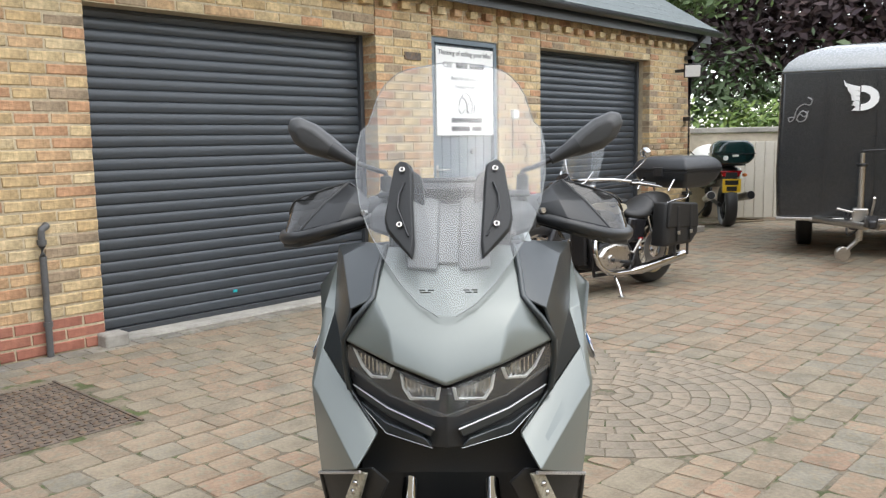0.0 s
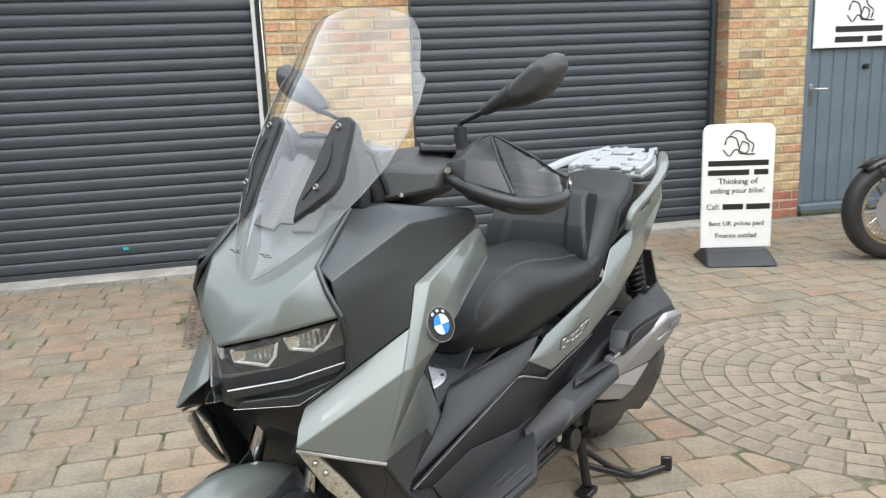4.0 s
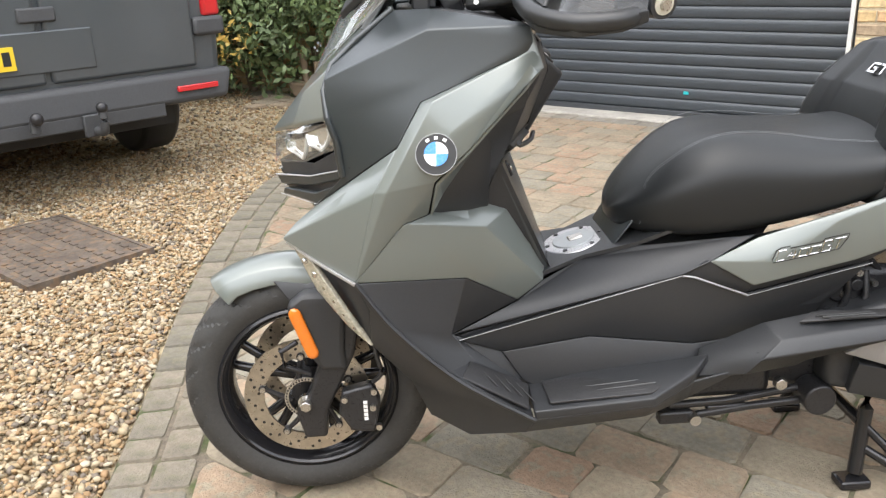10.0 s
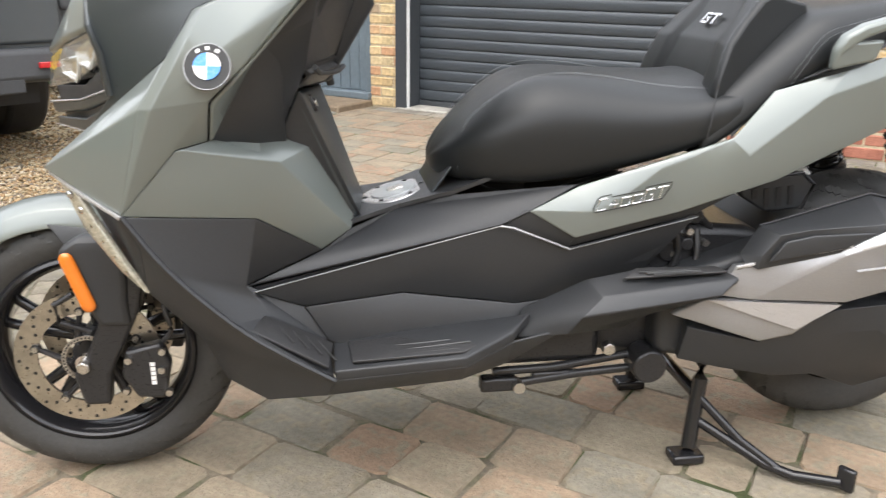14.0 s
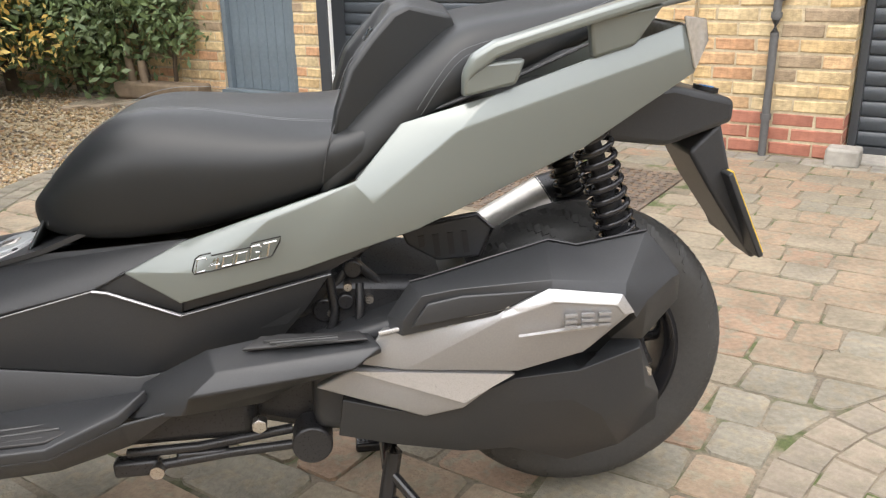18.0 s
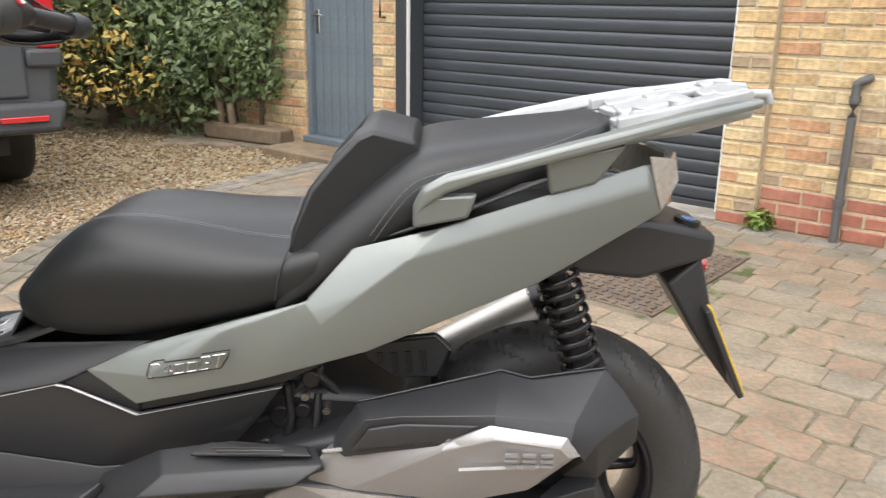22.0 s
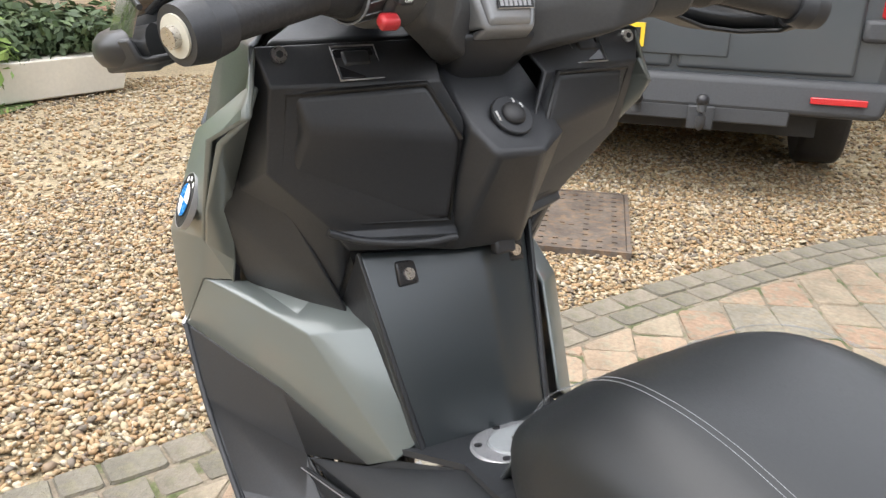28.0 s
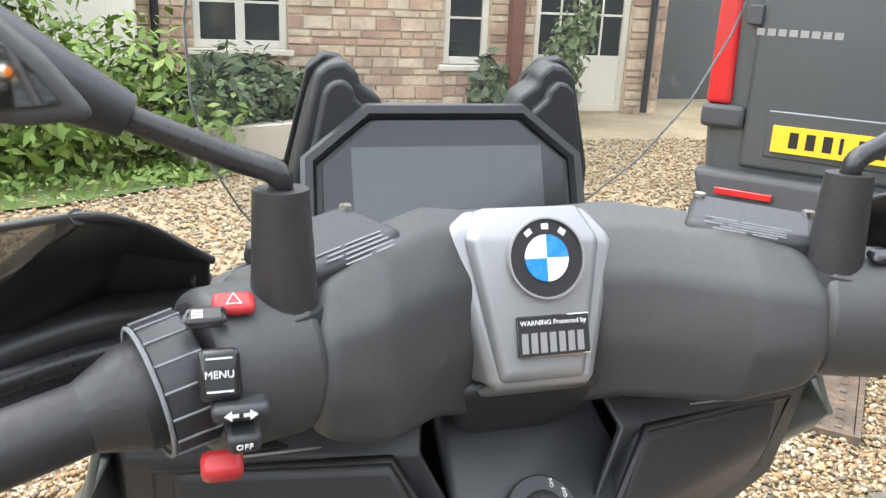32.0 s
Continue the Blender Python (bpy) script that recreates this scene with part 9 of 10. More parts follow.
# ---- trailer ----
TRM = Matrix.Translation((7.5, -3.2, 0)) @ Matrix.Rotation(radians(-22), 4, "Z")
tl_ = thing("box_trailer", "black box trailer with a rounded grey roof and a jockey wheel", "trailer", TRM)
ringt = lambda z, k, f_: [(f_, -k, z), (f_ + 0.05, -k + 0.03, z), (2.9 - k, -k + 0.03, z), (2.9 - k, -1.75 + k, z), (f_ + 0.05, -1.75 + k, z), (f_, -1.75 + k, z)]
part("body", loft(B(), [ringt(0.42, 0.03, 0.0), ringt(0.9, 0.01, -0.02), ringt(1.94, 0.03, 0.02)]), M_TRAILER, tl_, bevel=0.02, seg=3)
M_GREYGEL = mat("grey_gel_coat", (0.21, 0.225, 0.23), 0.25, coat=0.6, vary=0.05, scale=20, stain=0.08)
domet = lambda z, k: [(0.02 + k * 0.9, -0.03 - k, z), (2.87 - k, -0.03 - k, z), (2.87 - k, -1.72 + k, z), (0.02 + k * 0.9, -1.72 + k, z)]
part("roof", loft(B(), [domet(1.93, -0.015), domet(1.97, -0.012), domet(2.05, 0.05), domet(2.11, 0.13), domet(2.17, 0.26), domet(2.215, 0.42), domet(2.245, 0.62)]), M_GREYGEL, tl_, "rounded grey roof moulding", bevel=0.03, seg=3)
for y_ in (-0.45, -0.92, -1.4):
    part("panel_seam", box(B(), -0.024, -0.016, y_ - 0.004, y_ + 0.004, 0.45, 1.92), M_BLACKPRINT, tl_)
part("trim_rail", box(B(), -0.03, 2.85, -1.76, 0.0, 0.385, 0.42), M_STEEL, tl_, bevel=0.008)
for y_ in (-0.26, -1.49):
    wt_ = part("wheel", disc(B(), (1.1, y_, 0.28), (0, 1, 0), 0.28, 0.17, 32), M_RUBBER, tl_, bevel=0.03, seg=3)
    part("rim", disc(B(), (1.1, y_ + 0.088, 0.28), (0, 1, 0), 0.16, 0.01, 24), M_STEEL, wt_)
part("axle", rod(B(), (1.1, -0.26, 0.28), (1.1, -1.49, 0.28), 0.03), M_BLACKMETAL, tl_, smooth=40)
# white wing emblem: a round-ended ring with five swept feathers
def flat_shape(pts, x=-0.030):
    return plate(B(), [(y, z) for y, z in pts], x, x + 0.006)


TY = Matrix(((0, 1, 0, 0), (1, 0, 0, 0), (0, 0, 1, 0), (0, 0, 0, 1)))
ea = [radians(a_) for a_ in range(-100, 101, 20)]
arc_ = [(-0.765 - 0.165 * max(math.cos(a_), -0.02), 1.645 + 0.128 * math.sin(a_)) for a_ in ea]
inn_ = [(-0.765 - 0.085 * max(math.cos(a_), -0.02), 1.645 + 0.062 * math.sin(a_)) for a_ in ea]
bm = flat_shape(arc_ + inn_[::-1])
bmesh.ops.transform(bm, matrix=TY, verts=bm.verts)
part("emblem", bm, M_WHITE, tl_, "white wing-like emblem")
for k in range(5):
    z0, z1 = 1.76 - k * 0.050, 1.718 - k * 0.050
    y0 = -0.60 - 0.030 * k
    bm = flat_shape([(-0.752, z0), (-0.70, z0 + 0.012), (y0 - 0.02, z0 + 0.040), (y0, z0 + 0.072 - k * 0.008), (y0 - 0.012, z0 + 0.01), (-0.68, z1 + 0.004), (-0.752, z1)])
    bmesh.ops.transform(bm, matrix=TY, verts=bm.verts)
    part("emblem_feather", bm, M_WHITE, tl_, "white emblem feather")
for pts in ([(-0.10, 1.42), (-0.14, 1.45), (-0.17, 1.55), (-0.23, 1.60), (-0.29, 1.59), (-0.31, 1.64), (-0.27, 1.67)], [(-0.10, 1.42), (-0.09, 1.46), (-0.14, 1.47)], [(-0.17, 1.44), (-0.20, 1.42), (-0.25, 1.44), (-0.27, 1.50), (-0.22, 1.53), (-0.18, 1.48), (-0.17, 1.44)], [(-0.20, 1.50), (-0.25, 1.47), (-0.28, 1.53)]):
    part("emblem_stroke", tube(B(), curve_pts([(-0.026, a_, b_) for a_, b_ in pts], 5), 0.006, 5), M_GREYMET, tl_, "thin grey line drawing")
for y_ in (-0.35, -1.4):
    part("drawbar", tube(B(), [(0.05, y_, 0.40), (-0.85, -0.875 + (y_ + 0.875) * 0.08, 0.42)], 0.035, 8), M_STEEL, tl_, smooth=50)
part("hitch", loft(B(), [[(-1.10, -0.91, 0.42), (-1.10, -0.84, 0.42), (-1.10, -0.84, 0.50), (-1.10, -0.91, 0.50)], [(-0.75, -0.94, 0.40), (-0.75, -0.81, 0.40), (-0.75, -0.81, 0.52), (-0.75, -0.94, 0.52)]]), M_BLACKMETAL, tl_, bevel=0.02)
part("hand_brake", tube(B(), [(-0.55, -0.88, 0.50), (-0.60, -0.90, 0.62), (-0.66, -0.90, 0.68)], 0.012, 8), M_STEEL, tl_, smooth=50)
jw = part("jockey_post", rod(rod(B(), (-0.45, -0.79, 0.24), (-0.45, -0.79, 0.98), 0.03, n=16), (-0.45, -0.79, 0.98), (-0.45, -0.79, 1.10), 0.022, n=14), M_STEEL, tl_, "galvanised jockey wheel post", smooth=40)
part("post_collar", disc(B(), (-0.45, -0.79, 0.985), (0, 0, 1), 0.052, 0.03, 20), M_BLACKMETAL, jw, bevel=0.005)
part("jockey_handle", tube(B(), [(-0.45, -0.79, 1.08), (-0.45, -0.79, 1.12), (-0.45, -1.02, 1.13), (-0.45, -1.02, 1.24)], 0.010, 8), M_BLACKMETAL, jw, smooth=50)
part("jockey_clamp", box(B(), -0.52, -0.38, -0.86, -0.72, 0.40, 0.56), M_STEEL, jw, bevel=0.01)
part("clamp_lever", rod(B(), (-0.50, -0.73, 0.52), (-0.54, -0.58, 0.56), 0.012), M_STEEL, jw, smooth=40)
part("jockey_fork", tube(B(), [(-0.45, -0.79, 0.26), (-0.45, -0.74, 0.20), (-0.45, -0.66, 0.115)], 0.022, 8), M_STEEL, jw, smooth=50)
part("jockey_wheel", disc(B(), (-0.45, -0.65, 0.105), (0.9, 0.3, 0), 0.072, 0.06, 24), M_STEEL, jw, bevel=0.01)
part("jockey_tyre", spin_profile(B(), [(0.072, -0.03), (0.10, -0.03), (0.108, -0.015), (0.108, 0.015), (0.10, 0.03), (0.072, 0.03), (0.072, -0.03)], (0, 0, 0), 28), M_RUBBER, jw, smooth=60).matrix_world = TRM @ Matrix.Translation((-0.45, -0.65, 0.108)) @ Matrix.Rotation(radians(-70), 4, "Z")
for k in range(3):
    part("tow_cable", tube(B(), curve_pts([(-0.72, -0.86, 0.5), (-0.58 + 0.05 * k, -0.70 - 0.04 * k, 0.30 + 0.06 * k), (-0.35, -0.68, 0.40), (-0.02, -0.75 + 0.05 * k, 0.50)], 5), 0.009, 6), M_BLACKMETAL, tl_, smooth=60)

# ---- garden wall, house and planting ----
gw = tagged(part("garden_wall", box(B(), -0.15, 0.15, -9.0, 0.6, -0.05, 1.33), mat("cream_render", (0.52, 0.46, 0.36), 0.9, vary=0.1, scale=15, bump=0.1, stain=0.2)), "low cream garden wall behind the yard", "wall", kind="structure")
gw.matrix_world = Matrix.Translation((12.1, -3.4, 0)) @ Matrix.Rotation(radians(-8), 4, "Z")
cp = tagged(part("wall_coping", box(B(), -0.2, 0.2, -9.0, 0.6, 1.335, 1.42), M_CONCRETE, bevel=0.015), "concrete coping of the garden wall", "coping", kind="structure")
cp.matrix_world = gw.matrix_world.copy()
ga = thing("garden_gate", "small white painted boarded gate", "gate", Matrix.Translation((11.3, -4.25, 0)) @ Matrix.Rotation(radians(-98), 4, "Z"))
for k in range(5):
    part("board", box(B(), -0.35 + k * 0.14, -0.22 + k * 0.14, -0.02, 0.02, 0.05, 1.2), M_CREAM, ga, bevel=0.005)
part("rail", box(B(), -0.36, 0.36, 0.02, 0.05, 0.9, 1.0), M_CREAM, ga)


def leaves(name, blobs, count, size, material, label, category, seed, parent=None, flat_=False):
    """A crown of many small bent leaves, thick at the skin of the blobs and thinner inside."""
    rng = np.random.default_rng(seed)
    bl = np.array(blobs, float)
    vol = bl[:, 3] * bl[:, 4] + bl[:, 4] * bl[:, 5] + bl[:, 3] * bl[:, 5]
    pick = rng.choice(len(bl), count, p=vol / vol.sum())
    d = rng.normal(size=(count, 3))
    d /= np.linalg.norm(d, axis=1)[:, None]
    rad = (rng.random(count) ** 0.35) * (1 + 0.18 * rng.normal(size=count).clip(-1.5, 1.8))
    c = bl[pick, :3] + d * rad[:, None] * bl[pick, 3:6]
    c[:, 2] = np.maximum(c[:, 2], 0.02)
    nrm = d + rng.normal(size=(count, 3)) * 0.7 + np.array([0, 0, 0.5])
    nrm /= np.linalg.norm(nrm, axis=1)[:, None]
    ax = np.cross(nrm, rng.normal(size=(count, 3)))
    ax /= np.linalg.norm(ax, axis=1)[:, None]
    bx = np.cross(nrm, ax)
    s = size * (0.55 + 0.9 * rng.random(count))[:, None]
    v = np.stack([c - ax * s, c - bx * s * 0.42 + nrm * s * 0.12, c + ax * s, c + bx * s * 0.42 + nrm * s * 0.12], 1).reshape(-1, 3)
    me = bpy.data.meshes.new(name)
    me.vertices.add(len(v))
    me.vertices.foreach_set("co", v.ravel())
    idx = np.arange(count * 4)
    me.loops.add(count * 4)
    me.loops.foreach_set("vertex_index", idx)
    me.polygons.add(count)
    me.polygons.foreach_set("loop_start", np.arange(count) * 4)
    me.polygons.foreach_set("loop_total", np.full(count, 4))
    me.update(calc_edges=True)
    me.materials.append(material)
    ob = new(name, me)
    if parent:
        ob.parent = parent
        ob["kind"] = "stuff"
        return ob
    return tagged(ob, label, category, kind="stuff")


def plant(name, label, category, blobs, count, size, material, seed, trunks=(), extra=None):
    t = thing(name, label, category)
    for i, (a_, b_, r0, r1) in enumerate(trunks):
        part("trunk" if i == 0 else "limb", rod(B(), a_, b_, r0, r1, 8), M_BARK, t, smooth=50)
    leaves("crown", blobs, count, size, material, "", "", seed, parent=t)
    if extra:
        leaves("blossom", extra[0], extra[1], extra[2], extra[3], "", "", seed + 7, parent=t)
    return t


def wb(s, d, z, a_, b_, c_):
    p = wp(s, d, z)
    return (p.x, p.y, p.z, a_, b_, c_)


plant("shrub", "large dark evergreen shrub with yellow blossom by the wall", "shrub",
      [wb(-5.2, 0.15, 0.55, 0.5, 0.5, 0.55), wb(-5.7, 0.3, 0.9, 0.7, 0.6, 0.8), wb(-6.3, 0.5, 1.1, 0.8, 0.7, 1.0), wb(-6.9, 0.7, 1.3, 0.9, 0.8, 1.2), wb(-7.6, 1.0, 1.5, 1.0, 0.9, 1.4), wb(-5.5, 0.1, 1.5, 0.5, 0.4, 0.5), wb(-6.4, 0.2, 2.0, 0.8, 0.6, 0.7), wb(-8.4, 1.4, 1.4, 1.0, 1.0, 1.4)],
      30000, 0.042, M_LEAF, 3, [(wp(-6.3, 0.4, 0), wp(-6.3, 0.5, 1.2), 0.06, 0.03), (wp(-5.6, 0.2, 0), wp(-5.7, 0.3, 0.9), 0.04, 0.02)],
      extra=([wb(-5.55, 0.75, 0.85, 0.22, 0.16, 0.22), wb(-5.9, 0.95, 0.75, 0.3, 0.2, 0.3), wb(-6.4, 1.0, 1.1, 0.35, 0.2, 0.35), wb(-5.3, 0.62, 0.5, 0.2, 0.1, 0.2), wb(-6.1, 1.15, 0.7, 0.3, 0.15, 0.3), wb(-6.9, 1.45, 1.0, 0.4, 0.2, 0.4), wb(-5.6, 0.9, 0.45, 0.3, 0.1, 0.2)], 1100, 0.034, M_FLOWER))
plant("ivy", "bright green ivy climbing round the window", "ivy", [wb(-4.75, 0.04, 0.85, 0.55, 0.5, 0.30), wb(-4.45, 0.04, 1.15, 0.25, 0.22, 0.4), wb(-5.3, 0.05, 1.0, 0.4, 0.35, 0.2), wb(-4.3, 0.03, 1.5, 0.15, 0.14, 0.5), wb(-4.5, 0.04, 0.55, 0.3, 0.25, 0.25)], 6500, 0.030, M_LEAF, 5, [(wp(-4.6, 0.03, 0), wp(-4.55, 0.03, 0.9), 0.02, 0.01), (wp(-4.9, 0.03, 0), wp(-5.1, 0.03, 0.9), 0.018, 0.008), (wp(-4.55, 0.03, 0.8), wp(-4.3, 0.03, 1.6), 0.01, 0.005)])
plant("purple_tree", "dark purple-leaved tree beyond the yard", "tree", [(19.5, -7.5, 4.6, 2.6, 2.6, 2.2), (18.5, -9.8, 4.9, 2.8, 2.8, 2.4), (21, -5.5, 5.0, 2.2, 2.2, 2.0), (18, -12.5, 4.6, 2.6, 2.6, 2.4), (19.5, -6.2, 3.2, 1.6, 1.6, 1.4), (18.4, -8.6, 3.0, 1.8, 1.8, 1.3)], 26000, 0.12, M_LEAFPURPLE, 11,
      [((19.5, -8, 0), (19.5, -8, 3.5), 0.25, 0.15), ((19.5, -8, 2.5), (18.5, -10, 4.5), 0.12, 0.05), ((19.5, -8, 2.8), (20.5, -6, 4.5), 0.12, 0.05)])
plant("green_tree", "leafy green tree behind the garages", "tree", [(15.5, -2.6, 4.2, 1.6, 1.6, 1.5), (16.5, -4.0, 4.9, 1.8, 1.8, 1.4), (14.5, -1.5, 4.6, 1.5, 1.5, 1.4)], 8000, 0.10, M_LEAF, 12, [((15.5, -2.8, 0), (15.6, -2.8, 4), 0.18, 0.1)])
plant("hedge", "clipped green shrubs behind the garden wall", "hedge", [(13.6, -3.2, 1.3, 0.6, 0.9, 0.7), (13.6, -4.9, 1.4, 0.7, 0.9, 0.55), (13.8, -6.5, 1.4, 0.7, 1.0, 0.8), (13.8, -8.5, 1.5, 0.7, 1.2, 0.9)], 7000, 0.06, M_LEAFLIME, 13)
plant("dark_hedge", "dark hedge screening the far side of the yard", "hedge", [(17, -3.2 - 2.2 * k, 1.6, 1.0, 1.5, 1.7) for k in range(7)], 9000, 0.12, M_LEAFDARK, 14)

# old sleeper, posts and step by the painted door
st_ = tagged(part("stone_step", box(B(), -4.12, -3.30, -0.42, 0.02, -0.05, 0.045), M_WOOD, bevel=0.015), "worn stone step under the painted door", "step", kind="structure")
st_.matrix_world = WALL
lgm = tagged(part("timber_edging", box(B(), -0.42, 0.42, -0.09, 0.09, 0, 0.13), M_WOOD, bevel=0.02), "weathered timber edging in the gravel", "timber")
lgm.matrix_world = Matrix.Translation(wp(-4.62, 0.16, 0)) @ Matrix.Rotation(radians(-30), 4, "Z")
for k, (s_, d_, h_) in enumerate(((-4.72, 0.22, 0.30), (-4.9, 0.2, 0.36))):
    po = tagged(part("timber_post", rod(B(), wp(s_, d_, 0), wp(s_ - 0.04, d_, h_), 0.035, 0.03, 8), M_WOOD, smooth=50), "short weathered timber post", "post", group="posts by the door")

# house across the drive
HX = -7.6
house = thing("house", "old stone and brick house with cream windows", "house")
hw_ = []
open_ = [(-0.12, 0.78, 0.62, 1.95), (2.42, 2.92, 0.50, 1.95), (3.45, 4.60, 0.0, 2.12)]
segs = [(-7.0, -0.12, -0.05, 5.2), (0.78, 2.42, -0.05, 5.2), (2.92, 3.45, -0.05, 5.2), (4.60, 5.05, -0.05, 5.2)] + [(a_, b_, d_, 5.2) for a_, b_, c_, d_ in open_] + [(a_, b_, -0.05, c_) for a_, b_, c_, d_ in open_[:2]]
for a_, b_, c_, d_ in segs:
    hwall = part("wall", box(B(), HX - 0.35, HX - 0.012, a_, b_, c_, d_), M_MORTAR, house, "lime-mortared stone wall")
vs_, fs_ = [], []
rng = random.Random(8)
for a_, b_, c_, d_ in segs:
    z = c_
    while z < min(d_, 3.2) - 0.03:
        h = rng.choice((0.07, 0.075, 0.11, 0.14))
        h = min(h, d_ - z)
        y = a_
        while y < b_ - 0.03:
            w_ = min(rng.uniform(0.12, 0.32), b_ - y)
            o = rng.uniform(0.0, 0.014)
            k = len(vs_)
            y0, y1, z0, z1 = y + 0.006, y + w_ - 0.006, z + 0.006, z + h - 0.006
            vs_ += [(HX - 0.03, y0, z0), (HX - 0.03, y1, z0), (HX - 0.03, y1, z1), (HX - 0.03, y0, z1), (HX + o, y0 + 0.006, z0 + 0.006), (HX + o, y1 - 0.006, z0 + 0.006), (HX + o, y1 - 0.006, z1 - 0.006), (HX + o, y0 + 0.006, z1 - 0.006)]
            fs_ += [(k + 4, k + 5, k + 6, k + 7), (k, k + 1, k + 5, k + 4), (k + 1, k + 2, k + 6, k + 5), (k + 2, k + 3, k + 7, k + 6), (k + 3, k, k + 4, k + 7)]
            y += w_
        z += h
me = bpy.data.meshes.new("stone")
me.from_pydata(vs_, [], fs_)
me.materials.append(M_STONE)
so = new("stone", me)
so.parent = hwall
so["kind"] = "stuff"
for n_, (a_, b_, c_, d_) in enumerate(open_):
    wd = part("window" if n_ < 2 else "french_door", box(box(box(box(B(), HX - 0.14, HX - 0.05, a_, a_ + 0.07, c_, d_), HX - 0.14, HX - 0.05, b_ - 0.07, b_, c_, d_), HX - 0.14, HX - 0.05, a_ + 0.07, b_ - 0.07, c_, c_ + 0.08), HX - 0.14, HX - 0.05, a_ + 0.07, b_ - 0.07, d_ - 0.07, d_), M_CREAM, house, "cream painted casement", bevel=0.006)
    part("pane", box(B(), HX - 0.10, HX - 0.09, a_ + 0.05, b_ - 0.05, c_ + 0.05, d_ - 0.05), M_PANE, wd)
    m_ = (a_ + b_) / 2
    if n_ != 1:
        part("mullion", box(B(), HX - 0.13, HX - 0.06, m_ - 0.045, m_ + 0.045, c_, d_), M_CREAM, wd)
    for k in range(1, 4 if n_ == 2 else 3):
        zz = c_ + (d_ - c_) * k / (4 if n_ == 2 else 3)
        part("glazing_bar", box(B(), HX - 0.12, HX - 0.075, a_ + 0.07, b_ - 0.07, zz - 0.012, zz + 0.012), M_CREAM, wd)
    if n_ == 2:
        part("door_panel", box(B(), HX - 0.125, HX - 0.07, a_ + 0.07, b_ - 0.07, 0.08, 0.62), M_CREAM, wd, bevel=0.006)
        for q_ in (0.28, 0.72):
            part("glazing_bar", box(B(), HX - 0.12, HX - 0.075, a_ + (b_ - a_) * q_ - 0.01, a_ + (b_ - a_) * q_ + 0.01, 0.6, d_), M_CREAM, wd)
    else:
        part("sill", box(B(), HX - 0.1, HX + 0.06, a_ - 0.06, b_ + 0.06, c_ - 0.06, c_), M_CREAM, wd, bevel=0.008)
part("downpipe", rod(B(), (HX + 0.05, -0.46, 0), (HX + 0.05, -0.46, 5.1), 0.04, n=12), M_BLACKMETAL, house, smooth=40)
part("downpipe", rod(B(), (HX + 0.05, 4.85, 0), (HX + 0.05, 4.85, 5.1), 0.04, n=12), M_BLACKMETAL, house, smooth=40)
part("porch_post", box(B(), HX, HX + 0.14, 3.12, 3.27, 0, 2.9), mat("red_brown_timber", (0.16, 0.07, 0.045), 0.7, vary=0.15, scale=20), house, bevel=0.01)
part("roof", faces(B(), [(HX + 0.4, -7.2, 5.1), (HX + 0.4, 5.3, 5.1), (HX - 3.5, 5.3, 7.6), (HX - 3.5, -7.2, 7.6)], [(0, 1, 2, 3)]), M_SLATE, house, solid=0.1)
part("end_wall", box(B(), HX - 5, HX - 0.35, 4.75, 5.05, -0.05, 5.2), M_STONE, house)
ou = tagged(part("outbuilding_wall", box(B(), HX + 0.1, HX + 0.4, -3.2, -0.62, -0.05, 2.6), M_CREAM), "cream painted outbuilding wall", "wall", kind="structure")
ft = tagged(part("dark_gate", box(B(), HX - 1.2, HX - 1.1, 5.1, 9.0, 0, 1.7), M_ANTH, bevel=0.01), "dark boarded gate beside the house", "gate", kind="structure")
wh_ = thing("planter", "white trough planter with a trailing shrub", "planter", Matrix.Translation((-5.35, 0.35, 0)) @ Matrix.Rotation(radians(20), 4, "Z"))
part("trough", loft(B(), [[(-0.16, -0.62, 0), (0.16, -0.62, 0), (0.16, 0.62, 0), (-0.16, 0.62, 0)], [(-0.2, -0.68, 0.28), (0.2, -0.68, 0.28), (0.2, 0.68, 0.28), (-0.2, 0.68, 0.28)]]), M_CREAM, wh_, bevel=0.012)
lv = leaves("foliage", [(-0.05, k, 0.42, 0.25, 0.3, 0.2) for k in (-0.5, -0.1, 0.3, 0.6)], 2600, 0.045, M_LEAFDARK, "", "", 21, parent=wh_)
pt = thing("pot_plant", "slender potted shrub by the french door", "plant", Matrix.Translation((-6.95, 3.55, 0)))
part("pot", loft(B(), [[(0.13 * math.cos(i * 0.628), 0.13 * math.sin(i * 0.628), 0) for i in range(10)], [(0.18 * math.cos(i * 0.628), 0.18 * math.sin(i * 0.628), 0.3) for i in range(10)]]), M_CONCRETE, pt, smooth=40)
leaves("foliage", [(0, 0, 0.7, 0.22, 0.22, 0.4), (0.1, 0.1, 1.0, 0.15, 0.15, 0.25)], 700, 0.05, M_LEAF, "", "", 22, parent=pt)
plant("flower_bed", "bright leafy border plants beside the house", "plants", [(-4.9, -1.1, 0.45, 0.6, 0.5, 0.5), (-5.3, -0.6, 0.5, 0.5, 0.5, 0.5), (-5.0, -2.0, 0.7, 0.8, 0.7, 0.8), (-5.6, -1.6, 1.0, 0.7, 0.6, 0.8), (-5.2, -0.1, 0.3, 0.4, 0.35, 0.3), (-6.0, -2.6, 1.3, 0.9, 0.8, 1.2)], 9000, 0.055, M_LEAFLIME, 23, [((-5.0, -2.0, 0), (-5.0, -2.0, 0.8), 0.02, 0.01), ((-5.6, -1.6, 0), (-5.6, -1.6, 1.2), 0.025, 0.01), ((-6.0, -2.6, 0), (-6.0, -2.6, 1.6), 0.03, 0.012)])
